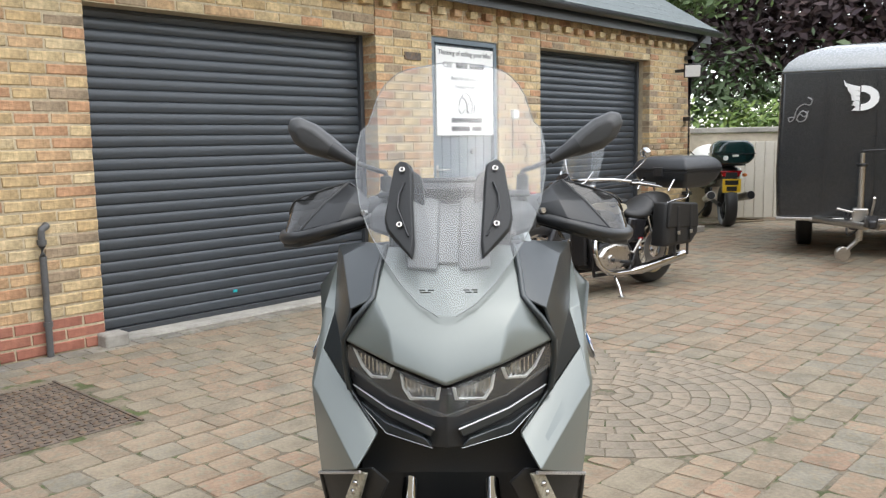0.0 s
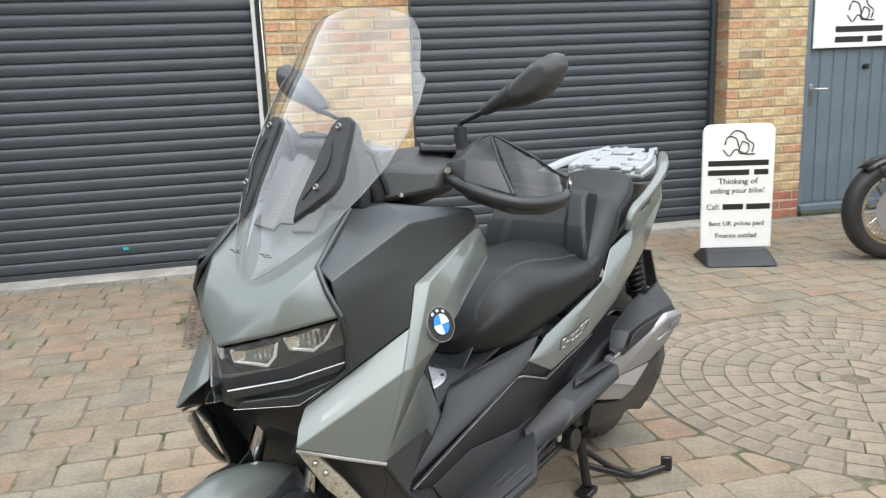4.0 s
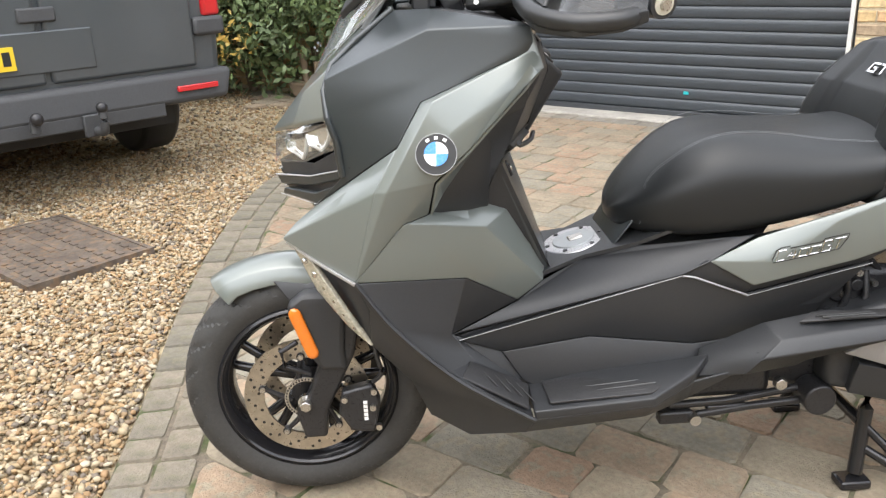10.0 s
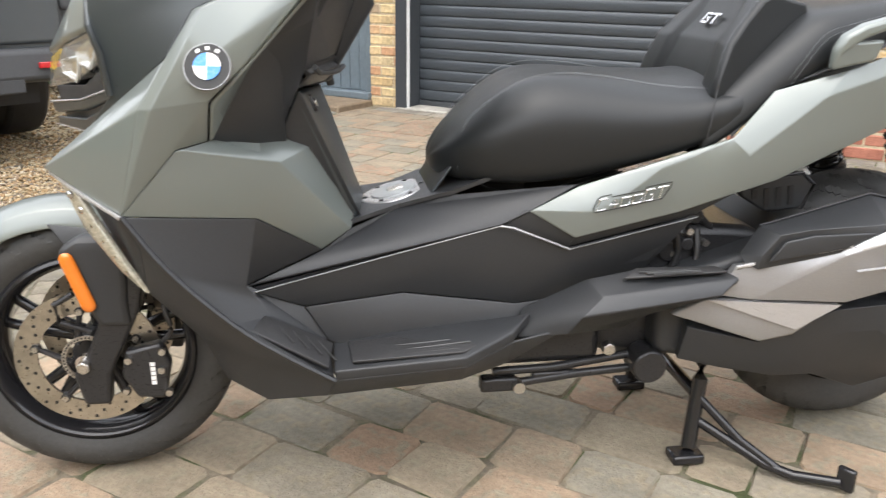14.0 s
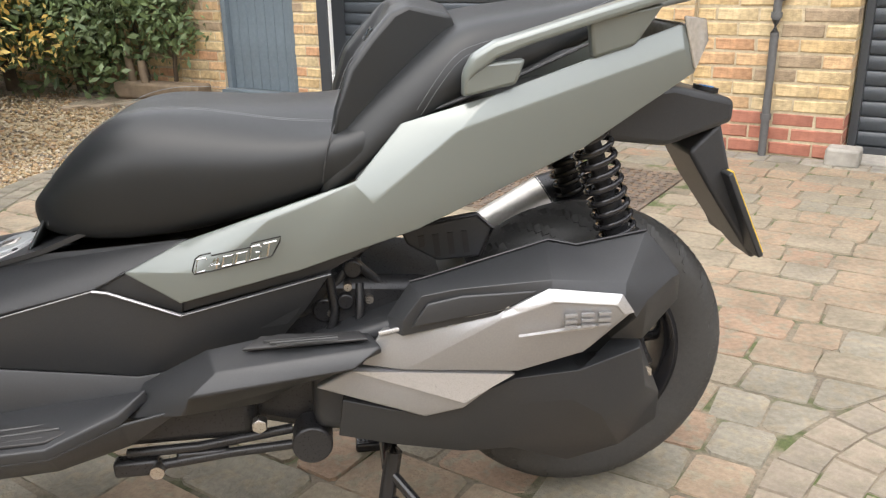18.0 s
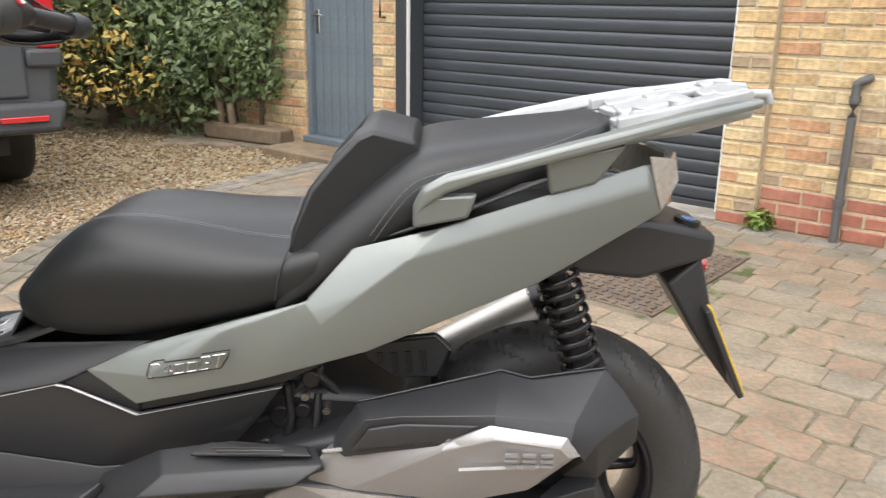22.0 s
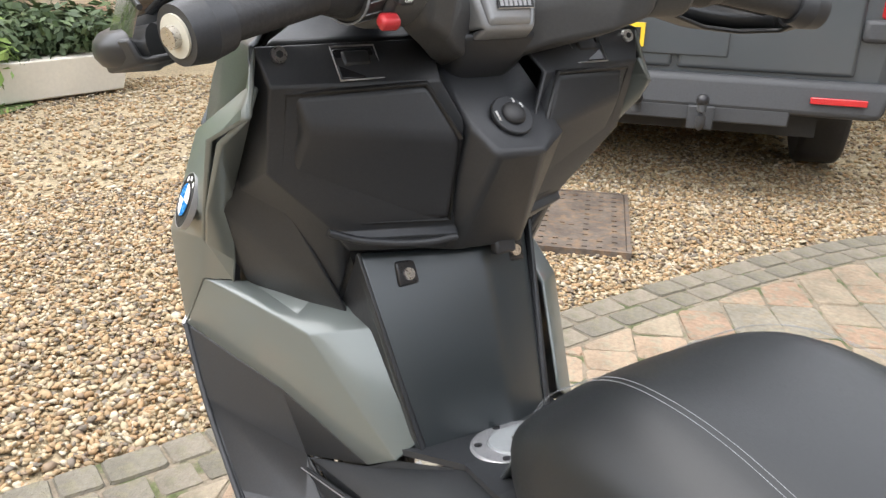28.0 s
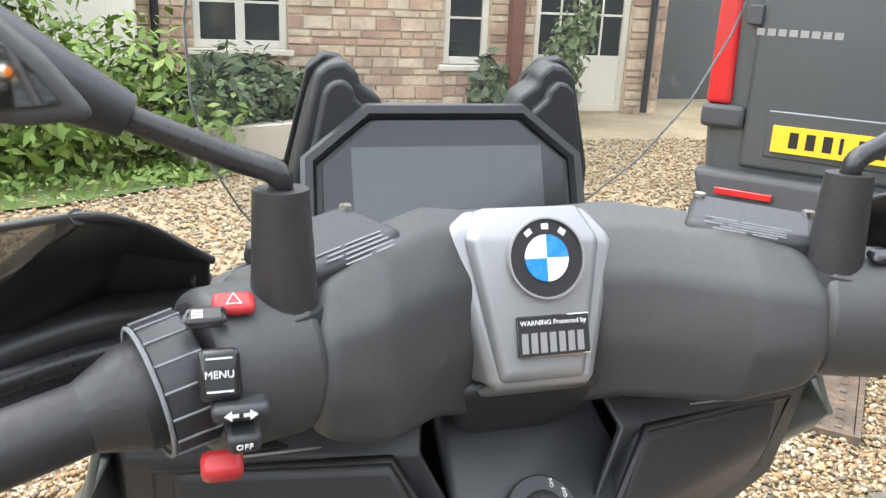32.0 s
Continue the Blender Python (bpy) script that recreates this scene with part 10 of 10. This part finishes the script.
plant("spiky_shrub", "dark spiky shrubs against the house wall", "shrub", [(-6.7, 0.2, 0.35, 0.4, 0.5, 0.35), (-6.7, 0.85, 0.25, 0.35, 0.3, 0.25), (-7.0, 2.75, 0.3, 0.25, 0.2, 0.35)], 2200, 0.07, M_LEAFDARK, 24)
plant("garden_tree", "green tree beyond the dark gate", "tree", [(-12, 7.5, 3.6, 1.6, 1.8, 1.6), (-11.5, 9.5, 3.4, 1.6, 1.6, 1.6)], 6000, 0.09, M_LEAF, 25, [((-12, 8, 0), (-12, 8, 3), 0.15, 0.1)])
plant("boundary_hedge", "tall dark hedge along the far side of the drive", "hedge", [(-6 - 1.8 * k, -7.5 + 0.2 * k, 1.7, 1.4, 1.2, 1.8) for k in range(5)] + [(-2.5 - 1.5 * k, -8.5, 1.6, 1.3, 1.2, 1.8) for k in range(3)] + [(1.0 + 2.4 * k, -9.5, 1.6, 1.6, 1.2, 1.8) for k in range(6)], 14000, 0.13, M_LEAFDARK, 26)
lawn = flat("lawn", [(-4.1, -1.0), (-4.35, -0.6), (-4.7, -0.05), (-5.1, 0.3), (-7.55, -0.2), (-7.55, -7), (-3.6, -7), (-3.8, -2)], -0.012, M_GRASS, "strip of lawn by the house", "lawn")
leaves("lawn_grass", [(-5.0, -1.4 - 0.8 * k, 0.0, 0.9, 0.7, 0.07) for k in range(4)] + [(-4.9, -0.4, 0.0, 0.5, 0.45, 0.06)], 6000, 0.035, M_LEAFLIME, "short bright grass blades", "grass", 27)
plant("weed", "small green weed at the foot of the brick pier", "weed", [wb(-0.42, 0.05, 0.05, 0.08, 0.07, 0.07)], 160, 0.022, M_LEAFLIME, 28)

# ---- covers ----
dc = thing("drain_cover", "square iron cover with a chequered tread in the paving", "drain cover", WALL @ pose(-0.755, -1.105, 0))
part("plate", box(B(), -0.485, 0.485, -0.49, 0.49, -0.02, -0.002), M_IRON, dc)
bm = B()
for i in range(20):
    for j in range(20):
        x, y = -0.46 + i * 0.0484, -0.46 + j * 0.0484
        if (i + j) % 2:
            box(bm, x - 0.017, x + 0.017, y - 0.006, y + 0.006, -0.003, 0.003)
        else:
            box(bm, x - 0.006, x + 0.006, y - 0.017, y + 0.017, -0.003, 0.003)
part("tread", bm, M_IRON, dc, "raised chequer tread", kind="stuff")
for a_, b_, c_, d_ in ((-0.5, -0.485, -0.505, 0.505), (0.485, 0.5, -0.505, 0.505)):
    part("frame_edge", box(B(), a_, b_, c_, d_, -0.03, 0.004), M_IRON, dc)
mc = thing("manhole_cover", "rusty oblong iron manhole cover in the gravel", "manhole cover", WALL @ pose(-3.15, -3.62, 0, 0, 0, -5))
part("plate", box(B(), -0.40, 0.40, -0.25, 0.25, -0.03, 0.006), M_IRON, mc, bevel=0.004)
bm = B()
for i in range(11):
    for j in range(8):
        if 3 <= j <= 4 and 2 <= i <= 8 or (j == 6 and 3 < i < 9):
            continue
        box(bm, -0.37 + i * 0.071, -0.325 + i * 0.071, -0.228 + j * 0.060, -0.206 + j * 0.060, 0.006, 0.011)
part("tread", bm, M_IRON, mc, "raised tread bars", kind="stuff")
part("writing_bar", bars(B(), pose(-0.22, 0.03, 0.006), [[(0, 0.12), (0.14, 0.2)], [(0.02, 0.3)]], 0.022, 0.016, 0.003), M_IRON, mc)
for a_, b_, c_, d_ in ((-0.42, -0.402, -0.27, 0.27), (0.402, 0.42, -0.27, 0.27), (-0.40, 0.40, -0.27, -0.252), (-0.40, 0.40, 0.252, 0.27)):
    part("frame_edge", box(B(), a_, b_, c_, d_, -0.03, 0.008), M_IRON, mc)


# ---- gravel ----
def gravel(name, n, x0, x1, y0, y1, smin, smax, seed, label):
    rng = np.random.default_rng(seed)
    t = (1 + 5 ** 0.5) / 2
    ico = np.array([(-1, t, 0), (1, t, 0), (-1, -t, 0), (1, -t, 0), (0, -1, t), (0, 1, t), (0, -1, -t), (0, 1, -t), (t, 0, -1), (t, 0, 1), (-t, 0, -1), (-t, 0, 1)]) / 1.9
    tri = np.array([(0, 11, 5), (0, 5, 1), (0, 1, 7), (0, 7, 10), (0, 10, 11), (1, 5, 9), (5, 11, 4), (11, 10, 2), (10, 7, 6), (7, 1, 8), (3, 9, 4), (3, 4, 2), (3, 2, 6), (3, 6, 8), (3, 8, 9), (4, 9, 5), (2, 4, 11), (6, 2, 10), (8, 6, 7), (9, 8, 1)])
    p = np.stack([rng.uniform(x0, x1, n), rng.uniform(y0, y1, n)], 1)
    e = np.array([(q.x, q.y) for q in EDGE])
    near = np.array([np.interp(yy, e[:, 1], e[:, 0]) for yy in p[:, 1]])
    ok = p[:, 0] < near - 0.015
    wl = np.array([(Vector((a_, b_, 0)) - W0).dot(WN) for a_, b_ in p])
    ws = np.array([(Vector((a_, b_, 0)) - W0).dot(WU) for a_, b_ in p])
    ok &= wl > 0.02
    ok &= ~((abs(ws + 3.15) < 0.42) & (abs(wl - 3.62 - 0.087 * (ws + 3.15)) < 0.272))
    ok &= p[:, 0] > -7.5
    p = p[ok]
    n = len(p)
    s = rng.uniform(smin, smax, (n, 1)) * rng.uniform(0.7, 1.3, (n, 3)) * np.array([1.15, 0.9, 0.62])
    ang = rng.uniform(0, 6.283, n)
    tilt = rng.normal(0, 0.35, n)
    v = np.repeat(ico[None], n, 0) * (1 + 0.16 * rng.normal(size=(n, 12, 1))) * s[:, None, :]
    ct, st2 = np.cos(tilt)[:, None], np.sin(tilt)[:, None]
    x_, y_, z_ = v[..., 0] * ct - v[..., 2] * st2, v[..., 1], v[..., 0] * st2 + v[..., 2] * ct
    ca, sa = np.cos(ang)[:, None], np.sin(ang)[:, None]
    v = np.stack([x_ * ca - y_ * sa + p[:, 0:1], x_ * sa + y_ * ca + p[:, 1:2], z_ + rng.uniform(-0.027, -0.012, (n, 1))], -1).reshape(-1, 3)
    f_ = (tri[None] + 12 * np.arange(n)[:, None, None]).reshape(-1)
    me = bpy.data.meshes.new(name)
    me.vertices.add(len(v))
    me.vertices.foreach_set("co", v.ravel())
    me.loops.add(len(f_))
    me.loops.foreach_set("vertex_index", f_)
    me.polygons.add(len(f_) // 3)
    me.polygons.foreach_set("loop_start", np.arange(len(f_) // 3) * 3)
    me.polygons.foreach_set("loop_total", np.full(len(f_) // 3, 3))
    me.update(calc_edges=True)
    me.materials.append(M_GRAVEL)
    return tagged(new(name, me), label, "gravel", kind="stuff")


gravel("pebbles", 66000, -2.8, -0.4, -1.2, 3.6, 0.0045, 0.0115, 41, "loose tan and brown flint pebbles")
gravel("pebbles", 46000, -6.0, 1.0, -2.6, 6.2, 0.007, 0.0165, 42, "loose tan and brown flint pebbles farther off")

# ---- bricks ----
def chamfer_box(lx, ly, lz, c, jit, rng):
    """Eight inner and outer corners of a worn block whose face looks along -y."""
    f = [(c, 0, c), (lx - c, 0, c), (lx - c, 0, lz - c), (c, 0, lz - c)]
    b_ = [(0, c, 0), (lx, c, 0), (lx, c, lz), (0, c, lz)]
    k = [(0, ly, 0), (lx, ly, 0), (lx, ly, lz), (0, ly, lz)]
    v = [(x + rng.uniform(-jit, jit), y + rng.uniform(-jit, jit) * 0.6, z + rng.uniform(-jit, jit)) for x, y, z in f + b_] + k
    fc = [(0, 1, 2, 3), (0, 4, 5, 1), (1, 5, 6, 2), (2, 6, 7, 3), (3, 7, 4, 0), (4, 8, 9, 5), (5, 9, 10, 6), (6, 10, 11, 7), (7, 11, 8, 4)]
    return v, fc


BR = random.Random(77)
BRICK_MESH = {}


def brick_mesh(lx, material, k):
    key = (round(lx, 3), material.name, k)
    if key not in BRICK_MESH:
        v, fc = chamfer_box(lx, 0.2, 0.063, 0.006, 0.0035, BR)
        me = bpy.data.meshes.new("brick")
        me.from_pydata(v, [], fc)
        me.materials.append(material)
        BRICK_MESH[key] = me
    return BRICK_MESH[key]


def brick_field(parent, s0, s1, z0, z1, d=0.0, near=True, red_below=0.0, store=None):
    """Courses of bricks on the face of a wall."""
    r = 0
    z = z0
    while z + 0.06 < z1 + 0.02:
        s = s0
        first = True
        while s < s1 - 0.02:
            full = 0.215 if not (first and r % 2) else 0.1025
            ln = min(full, s1 - s)
            if s1 - (s + ln) < 0.05:
                ln = s1 - s
            ln = round(ln / 0.0125) * 0.0125 if ln < s1 - s - 0.001 else ln
            dd = d + BR.uniform(-0.001, 0.005)
            mt = M_REDBRICK if z < red_below else M_BRICK
            if near:
                ob = new("brick", brick_mesh(ln - 0.009, mt, BR.randrange(6)))
                ob.parent = parent
                ob.location = (s + 0.0045, -dd, z + 0.006)
            else:
                v, fc = chamfer_box(ln - 0.009, 0.1, 0.063, 0.006, 0.0035, BR)
                k = len(store[0])
                store[0].extend((x + s + 0.0045, y - dd, zz + z + 0.006) for x, y, zz in v)
                store[1].extend(tuple(i + k for i in q) for q in fc)
            s += ln
            first = False
        z += 0.075
        r += 1


part("pier_core", box(B(), -0.654, -0.452, -0.050, -0.002, -0.03, 2.17), M_MORTAR, piers["c"], "lime mortar of the projecting pier")
brick_field(piers["c"], -0.45, 0.33, 0.0, 2.17, red_below=0.22)
brick_field(piers["c"], -0.66, -0.45, 0.0, 2.17, d=0.055, red_below=0.07)
brick_field(piers["b"], -3.32, -3.05, 0.0, 2.17)
brick_field(piers["d"], 2.80, 3.50, 0.0, 2.17, red_below=0.22)
for key, a_, b_, z0, z1, dd in (("c", -0.66, 0.33, 2.175, EAVE - 0.13, 0.0), ("a", -9.4, -5.46, 0, EAVE - 0.13, 0), ("a", -5.46, -4.55, 0.0, 1.08, 0), ("a", -4.55, -4.06, 0, EAVE - 0.13, 0), ("b", -3.32, -3.05, 2.175, EAVE - 0.13, 0), ("d", 2.8, 3.5, 2.175, EAVE - 0.13, 0), ("e", 4.45, 5.16, 0, EAVE - 0.13, 0),
                              ("f", 7.48, 8.62, 0, EAVE - 0.13, 0), ("g", -4.06, -3.32, 2.06, EAVE - 0.13, 0), ("h0", -3.05, -0.66, 2.2, EAVE - 0.13, 0), ("h1", 0.33, 2.8, 2.19, EAVE - 0.13, 0), ("h2", 5.16, 7.48, 2.24, EAVE - 0.13, 0), ("k", 3.5, 4.45, 2.23, EAVE - 0.13, 0)):
    store = ([], [])
    brick_field(piers[key], a_, b_, z0, z1, dd, near=False, store=store)
    me = bpy.data.meshes.new("brickwork")
    me.from_pydata(store[0], [], store[1])
    me.materials.append(M_BRICKJ)
    ob = new("brickwork", me)
    ob.parent = piers[key]
    ob["kind"] = "stuff"
store = ([], [])
for r in range(2):
    brick_field(None, -9.4, 8.62, EAVE - 0.135 + 0.075 * r + (0.0), EAVE - 0.075 + 0.075 * r, d=0.02 + 0.03 * r, near=False, store=store)
s_ = -9.3
while s_ < 8.5:
    v, fc = chamfer_box(0.105, 0.1, 0.063, 0.004, 0.002, BR)
    k = len(store[0])
    store[0].extend((x + s_, y - 0.055, z + EAVE - 0.20) for x, y, z in v)
    store[1].extend(tuple(i + k for i in q) for q in fc)
    s_ += 0.225
me = bpy.data.meshes.new("dentil_course")
me.from_pydata(store[0], [], store[1])
me.materials.append(M_BRICKJ)
ob = tagged(new("dentil_course", me), "toothed brick courses under the eaves", "brickwork", kind="structure")
ob.matrix_world = WALL

# ---- paving blocks ----
PV = random.Random(5)
E2D = [(p.x, p.y) for p in EDGE]


def edge_at(x, y):
    """Nearest point of the paving's edge and the way into the paving."""
    i = min(range(len(E2D)), key=lambda j: (E2D[j][0] - x) ** 2 + (E2D[j][1] - y) ** 2)
    a_, b_ = E2D[max(i - 1, 0)], E2D[min(i + 1, len(E2D) - 1)]
    tx, ty = b_[0] - a_[0], b_[1] - a_[1]
    l_ = math.hypot(tx, ty)
    return E2D[i], (ty / l_, -tx / l_)


def clip_poly(poly, px, py, nx, ny):
    out = []
    for i in range(len(poly)):
        a_, b_ = poly[i], poly[(i + 1) % len(poly)]
        da, db = (a_[0] - px) * nx + (a_[1] - py) * ny, (b_[0] - px) * nx + (b_[1] - py) * ny
        if da >= 0:
            out.append(a_)
        if da * db < 0:
            t = da / (da - db)
            out.append((a_[0] + (b_[0] - a_[0]) * t, a_[1] + (b_[1] - a_[1]) * t))
    return out


def block(poly, dz=0.0, c=0.0035, depth=0.03):
    """A worn block: chamfered top over straight sides."""
    n = len(poly)
    mx, my = sum(p[0] for p in poly) / n, sum(p[1] for p in poly) / n
    v = []
    for s, z in ((1.0, -depth), (1.0, -0.007), (0, 0.0)):
        for x, y in poly:
            if s:
                v.append((x, y, z + dz))
            else:
                l_ = max(math.hypot(x - mx, y - my), 0.001)
                q = max(1 - c * 1.3 / l_, 0.1)
                v.append((mx + (x - mx) * q, my + (y - my) * q, z + dz))
    fc = [tuple(range(2 * n, 3 * n))]
    for k in (0, 1):
        fc += [(k * n + i, k * n + (i + 1) % n, (k + 1) * n + (i + 1) % n, (k + 1) * n + i) for i in range(n)]
    return v, fc


def worn(poly, lo_=0.007, hi_=0.020):
    """The outline with its corners knocked off unevenly."""
    out = []
    for i, p in enumerate(poly):
        for q in (poly[i - 1], poly[(i + 1) % len(poly)]):
            l_ = math.hypot(q[0] - p[0], q[1] - p[1])
            k = min(PV.uniform(lo_, hi_) / max(l_, 0.001), 0.3)
            out.append((p[0] + (q[0] - p[0]) * k, p[1] + (q[1] - p[1]) * k))
    return out


paver_store, kerb_store = ([], []), ([], [])
KERB_W = 0.205


def add_block(store, v, fc):
    k = len(store[0])
    store[0].extend(v)
    store[1].extend(tuple(i + k for i in q) for q in fc)


def lone_block(name, v, fc, material, parent):
    cx, cy = sum(p[0] for p in v) / len(v), sum(p[1] for p in v) / len(v)
    me = bpy.data.meshes.new(name)
    me.from_pydata([(x - cx, y - cy, z) for x, y, z in v], [], fc)
    me.materials.append(material)
    ob = new(name, me)
    ob.parent = parent
    ob.location = (cx, cy, 0)


row, lone = 0, 0
d_ = 0.165
while d_ < 10.5:
    s_ = -6.0 + PV.uniform(0, 0.2)
    dep = 0.165
    while s_ < 13:
        ln = PV.choice((0.125, 0.165, 0.165, 0.225, 0.245))
        j = lambda: PV.uniform(-0.007, 0.007)
        loc = [(s_ + 0.0025 + j(), d_ + 0.0025 + j()), (s_ + ln - 0.0025 + j(), d_ + 0.0025 + j()), (s_ + ln - 0.0025 + j(), d_ + dep - 0.0025 + j()), (s_ + 0.0025 + j(), d_ + dep - 0.0025 + j())]
        c_s, c_d = s_ + ln / 2, d_ + dep / 2
        s_ += ln
        if abs(c_s + 0.755) < 0.50 + ln / 2 - 0.05 and abs(c_d - 1.105) < 0.51 + 0.04:
            continue
        poly = [tuple(wp(a_, b_).xy) for a_, b_ in loc]
        x, y = wp(c_s, c_d).xy
        if x < -1 or x > 13.5 or y < -7.5:
            continue
        e_, nrm = edge_at(x, y)
        if y < 5.2 and x < 2.5:
            dist = (x - e_[0]) * nrm[0] + (y - e_[1]) * nrm[1]
            if dist < KERB_W - 0.1:
                continue
            if dist < KERB_W + 0.2:
                poly = clip_poly(poly, e_[0] + nrm[0] * (KERB_W + 0.006), e_[1] + nrm[1] * (KERB_W + 0.006), *nrm)
        rc = math.hypot(x - CIRC.x, y - CIRC.y)
        if rc < CIRC_R - 0.02:
            continue
        if rc < CIRC_R + 0.2:
            ux, uy = (x - CIRC.x) / rc, (y - CIRC.y) / rc
            poly = clip_poly(poly, CIRC.x + ux * (CIRC_R + 0.006), CIRC.y + uy * (CIRC_R + 0.006), ux, uy)
        if len(poly) < 3:
            continue
        v, fc = block(worn(poly), PV.uniform(-0.003, 0.002))
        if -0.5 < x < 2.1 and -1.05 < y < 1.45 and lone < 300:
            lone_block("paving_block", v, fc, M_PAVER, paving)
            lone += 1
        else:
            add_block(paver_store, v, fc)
    d_ += dep
    row += 1
# one header course along the wall
s_ = -3.2
while s_ < 8.6:
    v, fc = block([tuple(wp(a_, b_).xy) for a_, b_ in ((s_ + 0.003, 0.008), (s_ + 0.157, 0.008), (s_ + 0.157, 0.161), (s_ + 0.003, 0.161))], PV.uniform(-0.002, 0.002))
    add_block(kerb_store, v, fc)
    s_ += 0.16
# two kerb rows of grey blocks
lone = 0
for off, w_ in ((0.0, 0.10), (0.102, 0.10)):
    acc = PV.uniform(0, 0.1)
    run = [Vector(p) for p in E2D]
    lens = [0.0]
    for a_, b_ in zip(run, run[1:]):
        lens.append(lens[-1] + (b_ - a_).length)
    while acc < lens[-1] - 0.25:
        ln = PV.choice((0.105, 0.125, 0.14, 0.16))
        pts = []
        for q in (acc + 0.004, acc + ln - 0.004):
            i = max(k for k in range(len(lens)) if lens[k] <= q)
            i = min(i, len(run) - 2)
            t = (q - lens[i]) / (lens[i + 1] - lens[i])
            p = run[i].lerp(run[i + 1], t)
            tg_ = (run[i + 1] - run[i]).normalized()
            nr = Vector((tg_.y, -tg_.x))
            pts.append((p + nr * (off + 0.003), p + nr * (off + w_ - 0.003)))
        poly = [tuple(pts[0][0]), tuple(pts[0][1]), tuple(pts[1][1]), tuple(pts[1][0])]
        poly = [(x + PV.uniform(-0.003, 0.003), y + PV.uniform(-0.003, 0.003)) for x, y in poly]
        v, fc = block(worn(poly, 0.004, 0.012), PV.uniform(-0.002, 0.004))
        if -1.2 < poly[0][1] < 3.2 and lone < 200:
            lone_block("kerb_block", v, fc, M_KERB, paving)
            lone += 1
        else:
            add_block(kerb_store, v, fc)
        acc += ln
# the round feature: rings of grey setts
M_SETT = mat("grey_sett", (0.22, 0.205, 0.18), 0.9, vary=0.2, scale=26, bump=0.25, island=1, stain=0.3, stain_scale=6, second=[(0.25, 0.23, 0.195), (0.19, 0.175, 0.15), (0.27, 0.24, 0.2), (0.21, 0.19, 0.16)], blotch=(0.22, 0.2, 0.15))
M_RINGSETT = mat("brown_grey_sett", (0.237, 0.200, 0.154), 0.9, vary=0.2, scale=55, bump=0.4, rand=1, stain=0.2, stain_scale=6, second=[(0.259, 0.215, 0.163), (0.220, 0.189, 0.147), (0.270, 0.220, 0.165)], blotch=(0.231, 0.200, 0.149))
ring_store = ([], [])
radii = [0.06, 0.15, 0.242, 0.333, 0.424, 0.515, 0.606, 0.697, 0.788, CIRC_R]
v, fc = block([(CIRC.x + 0.055 * math.cos(a_ * 0.785), CIRC.y + 0.055 * math.sin(a_ * 0.785)) for a_ in range(8)])
add_block(ring_store, v, fc)
for r0, r1 in zip(radii, radii[1:]):
    n = max(5, round(2 * math.pi * (r0 + r1) / 2 / 0.118))
    o = PV.uniform(0, 1)
    for i in range(n):
        a0, a1 = 2 * math.pi * (i + o) / n + 0.002 / r1, 2 * math.pi * (i + 1 + o) / n - 0.002 / r1
        poly = [(CIRC.x + (r0 + 0.0015) * math.cos(a0), CIRC.y + (r0 + 0.0015) * math.sin(a0)), (CIRC.x + (r1 - 0.0015) * math.cos(a0), CIRC.y + (r1 - 0.0015) * math.sin(a0)), (CIRC.x + (r1 - 0.0015) * math.cos(a1), CIRC.y + (r1 - 0.0015) * math.sin(a1)), (CIRC.x + (r0 + 0.0015) * math.cos(a1), CIRC.y + (r0 + 0.0015) * math.sin(a1))]
        v, fc = block([(x + PV.uniform(-0.003, 0.003), y + PV.uniform(-0.003, 0.003)) for x, y in poly], PV.uniform(-0.0015, 0.001), 0.003)
        lone_block("sett", v, fc, M_RINGSETT, paving)
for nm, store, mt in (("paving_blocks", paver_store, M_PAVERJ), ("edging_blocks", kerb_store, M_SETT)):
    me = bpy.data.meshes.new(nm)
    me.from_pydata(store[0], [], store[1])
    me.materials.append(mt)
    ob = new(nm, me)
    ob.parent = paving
    ob["kind"] = "stuff"
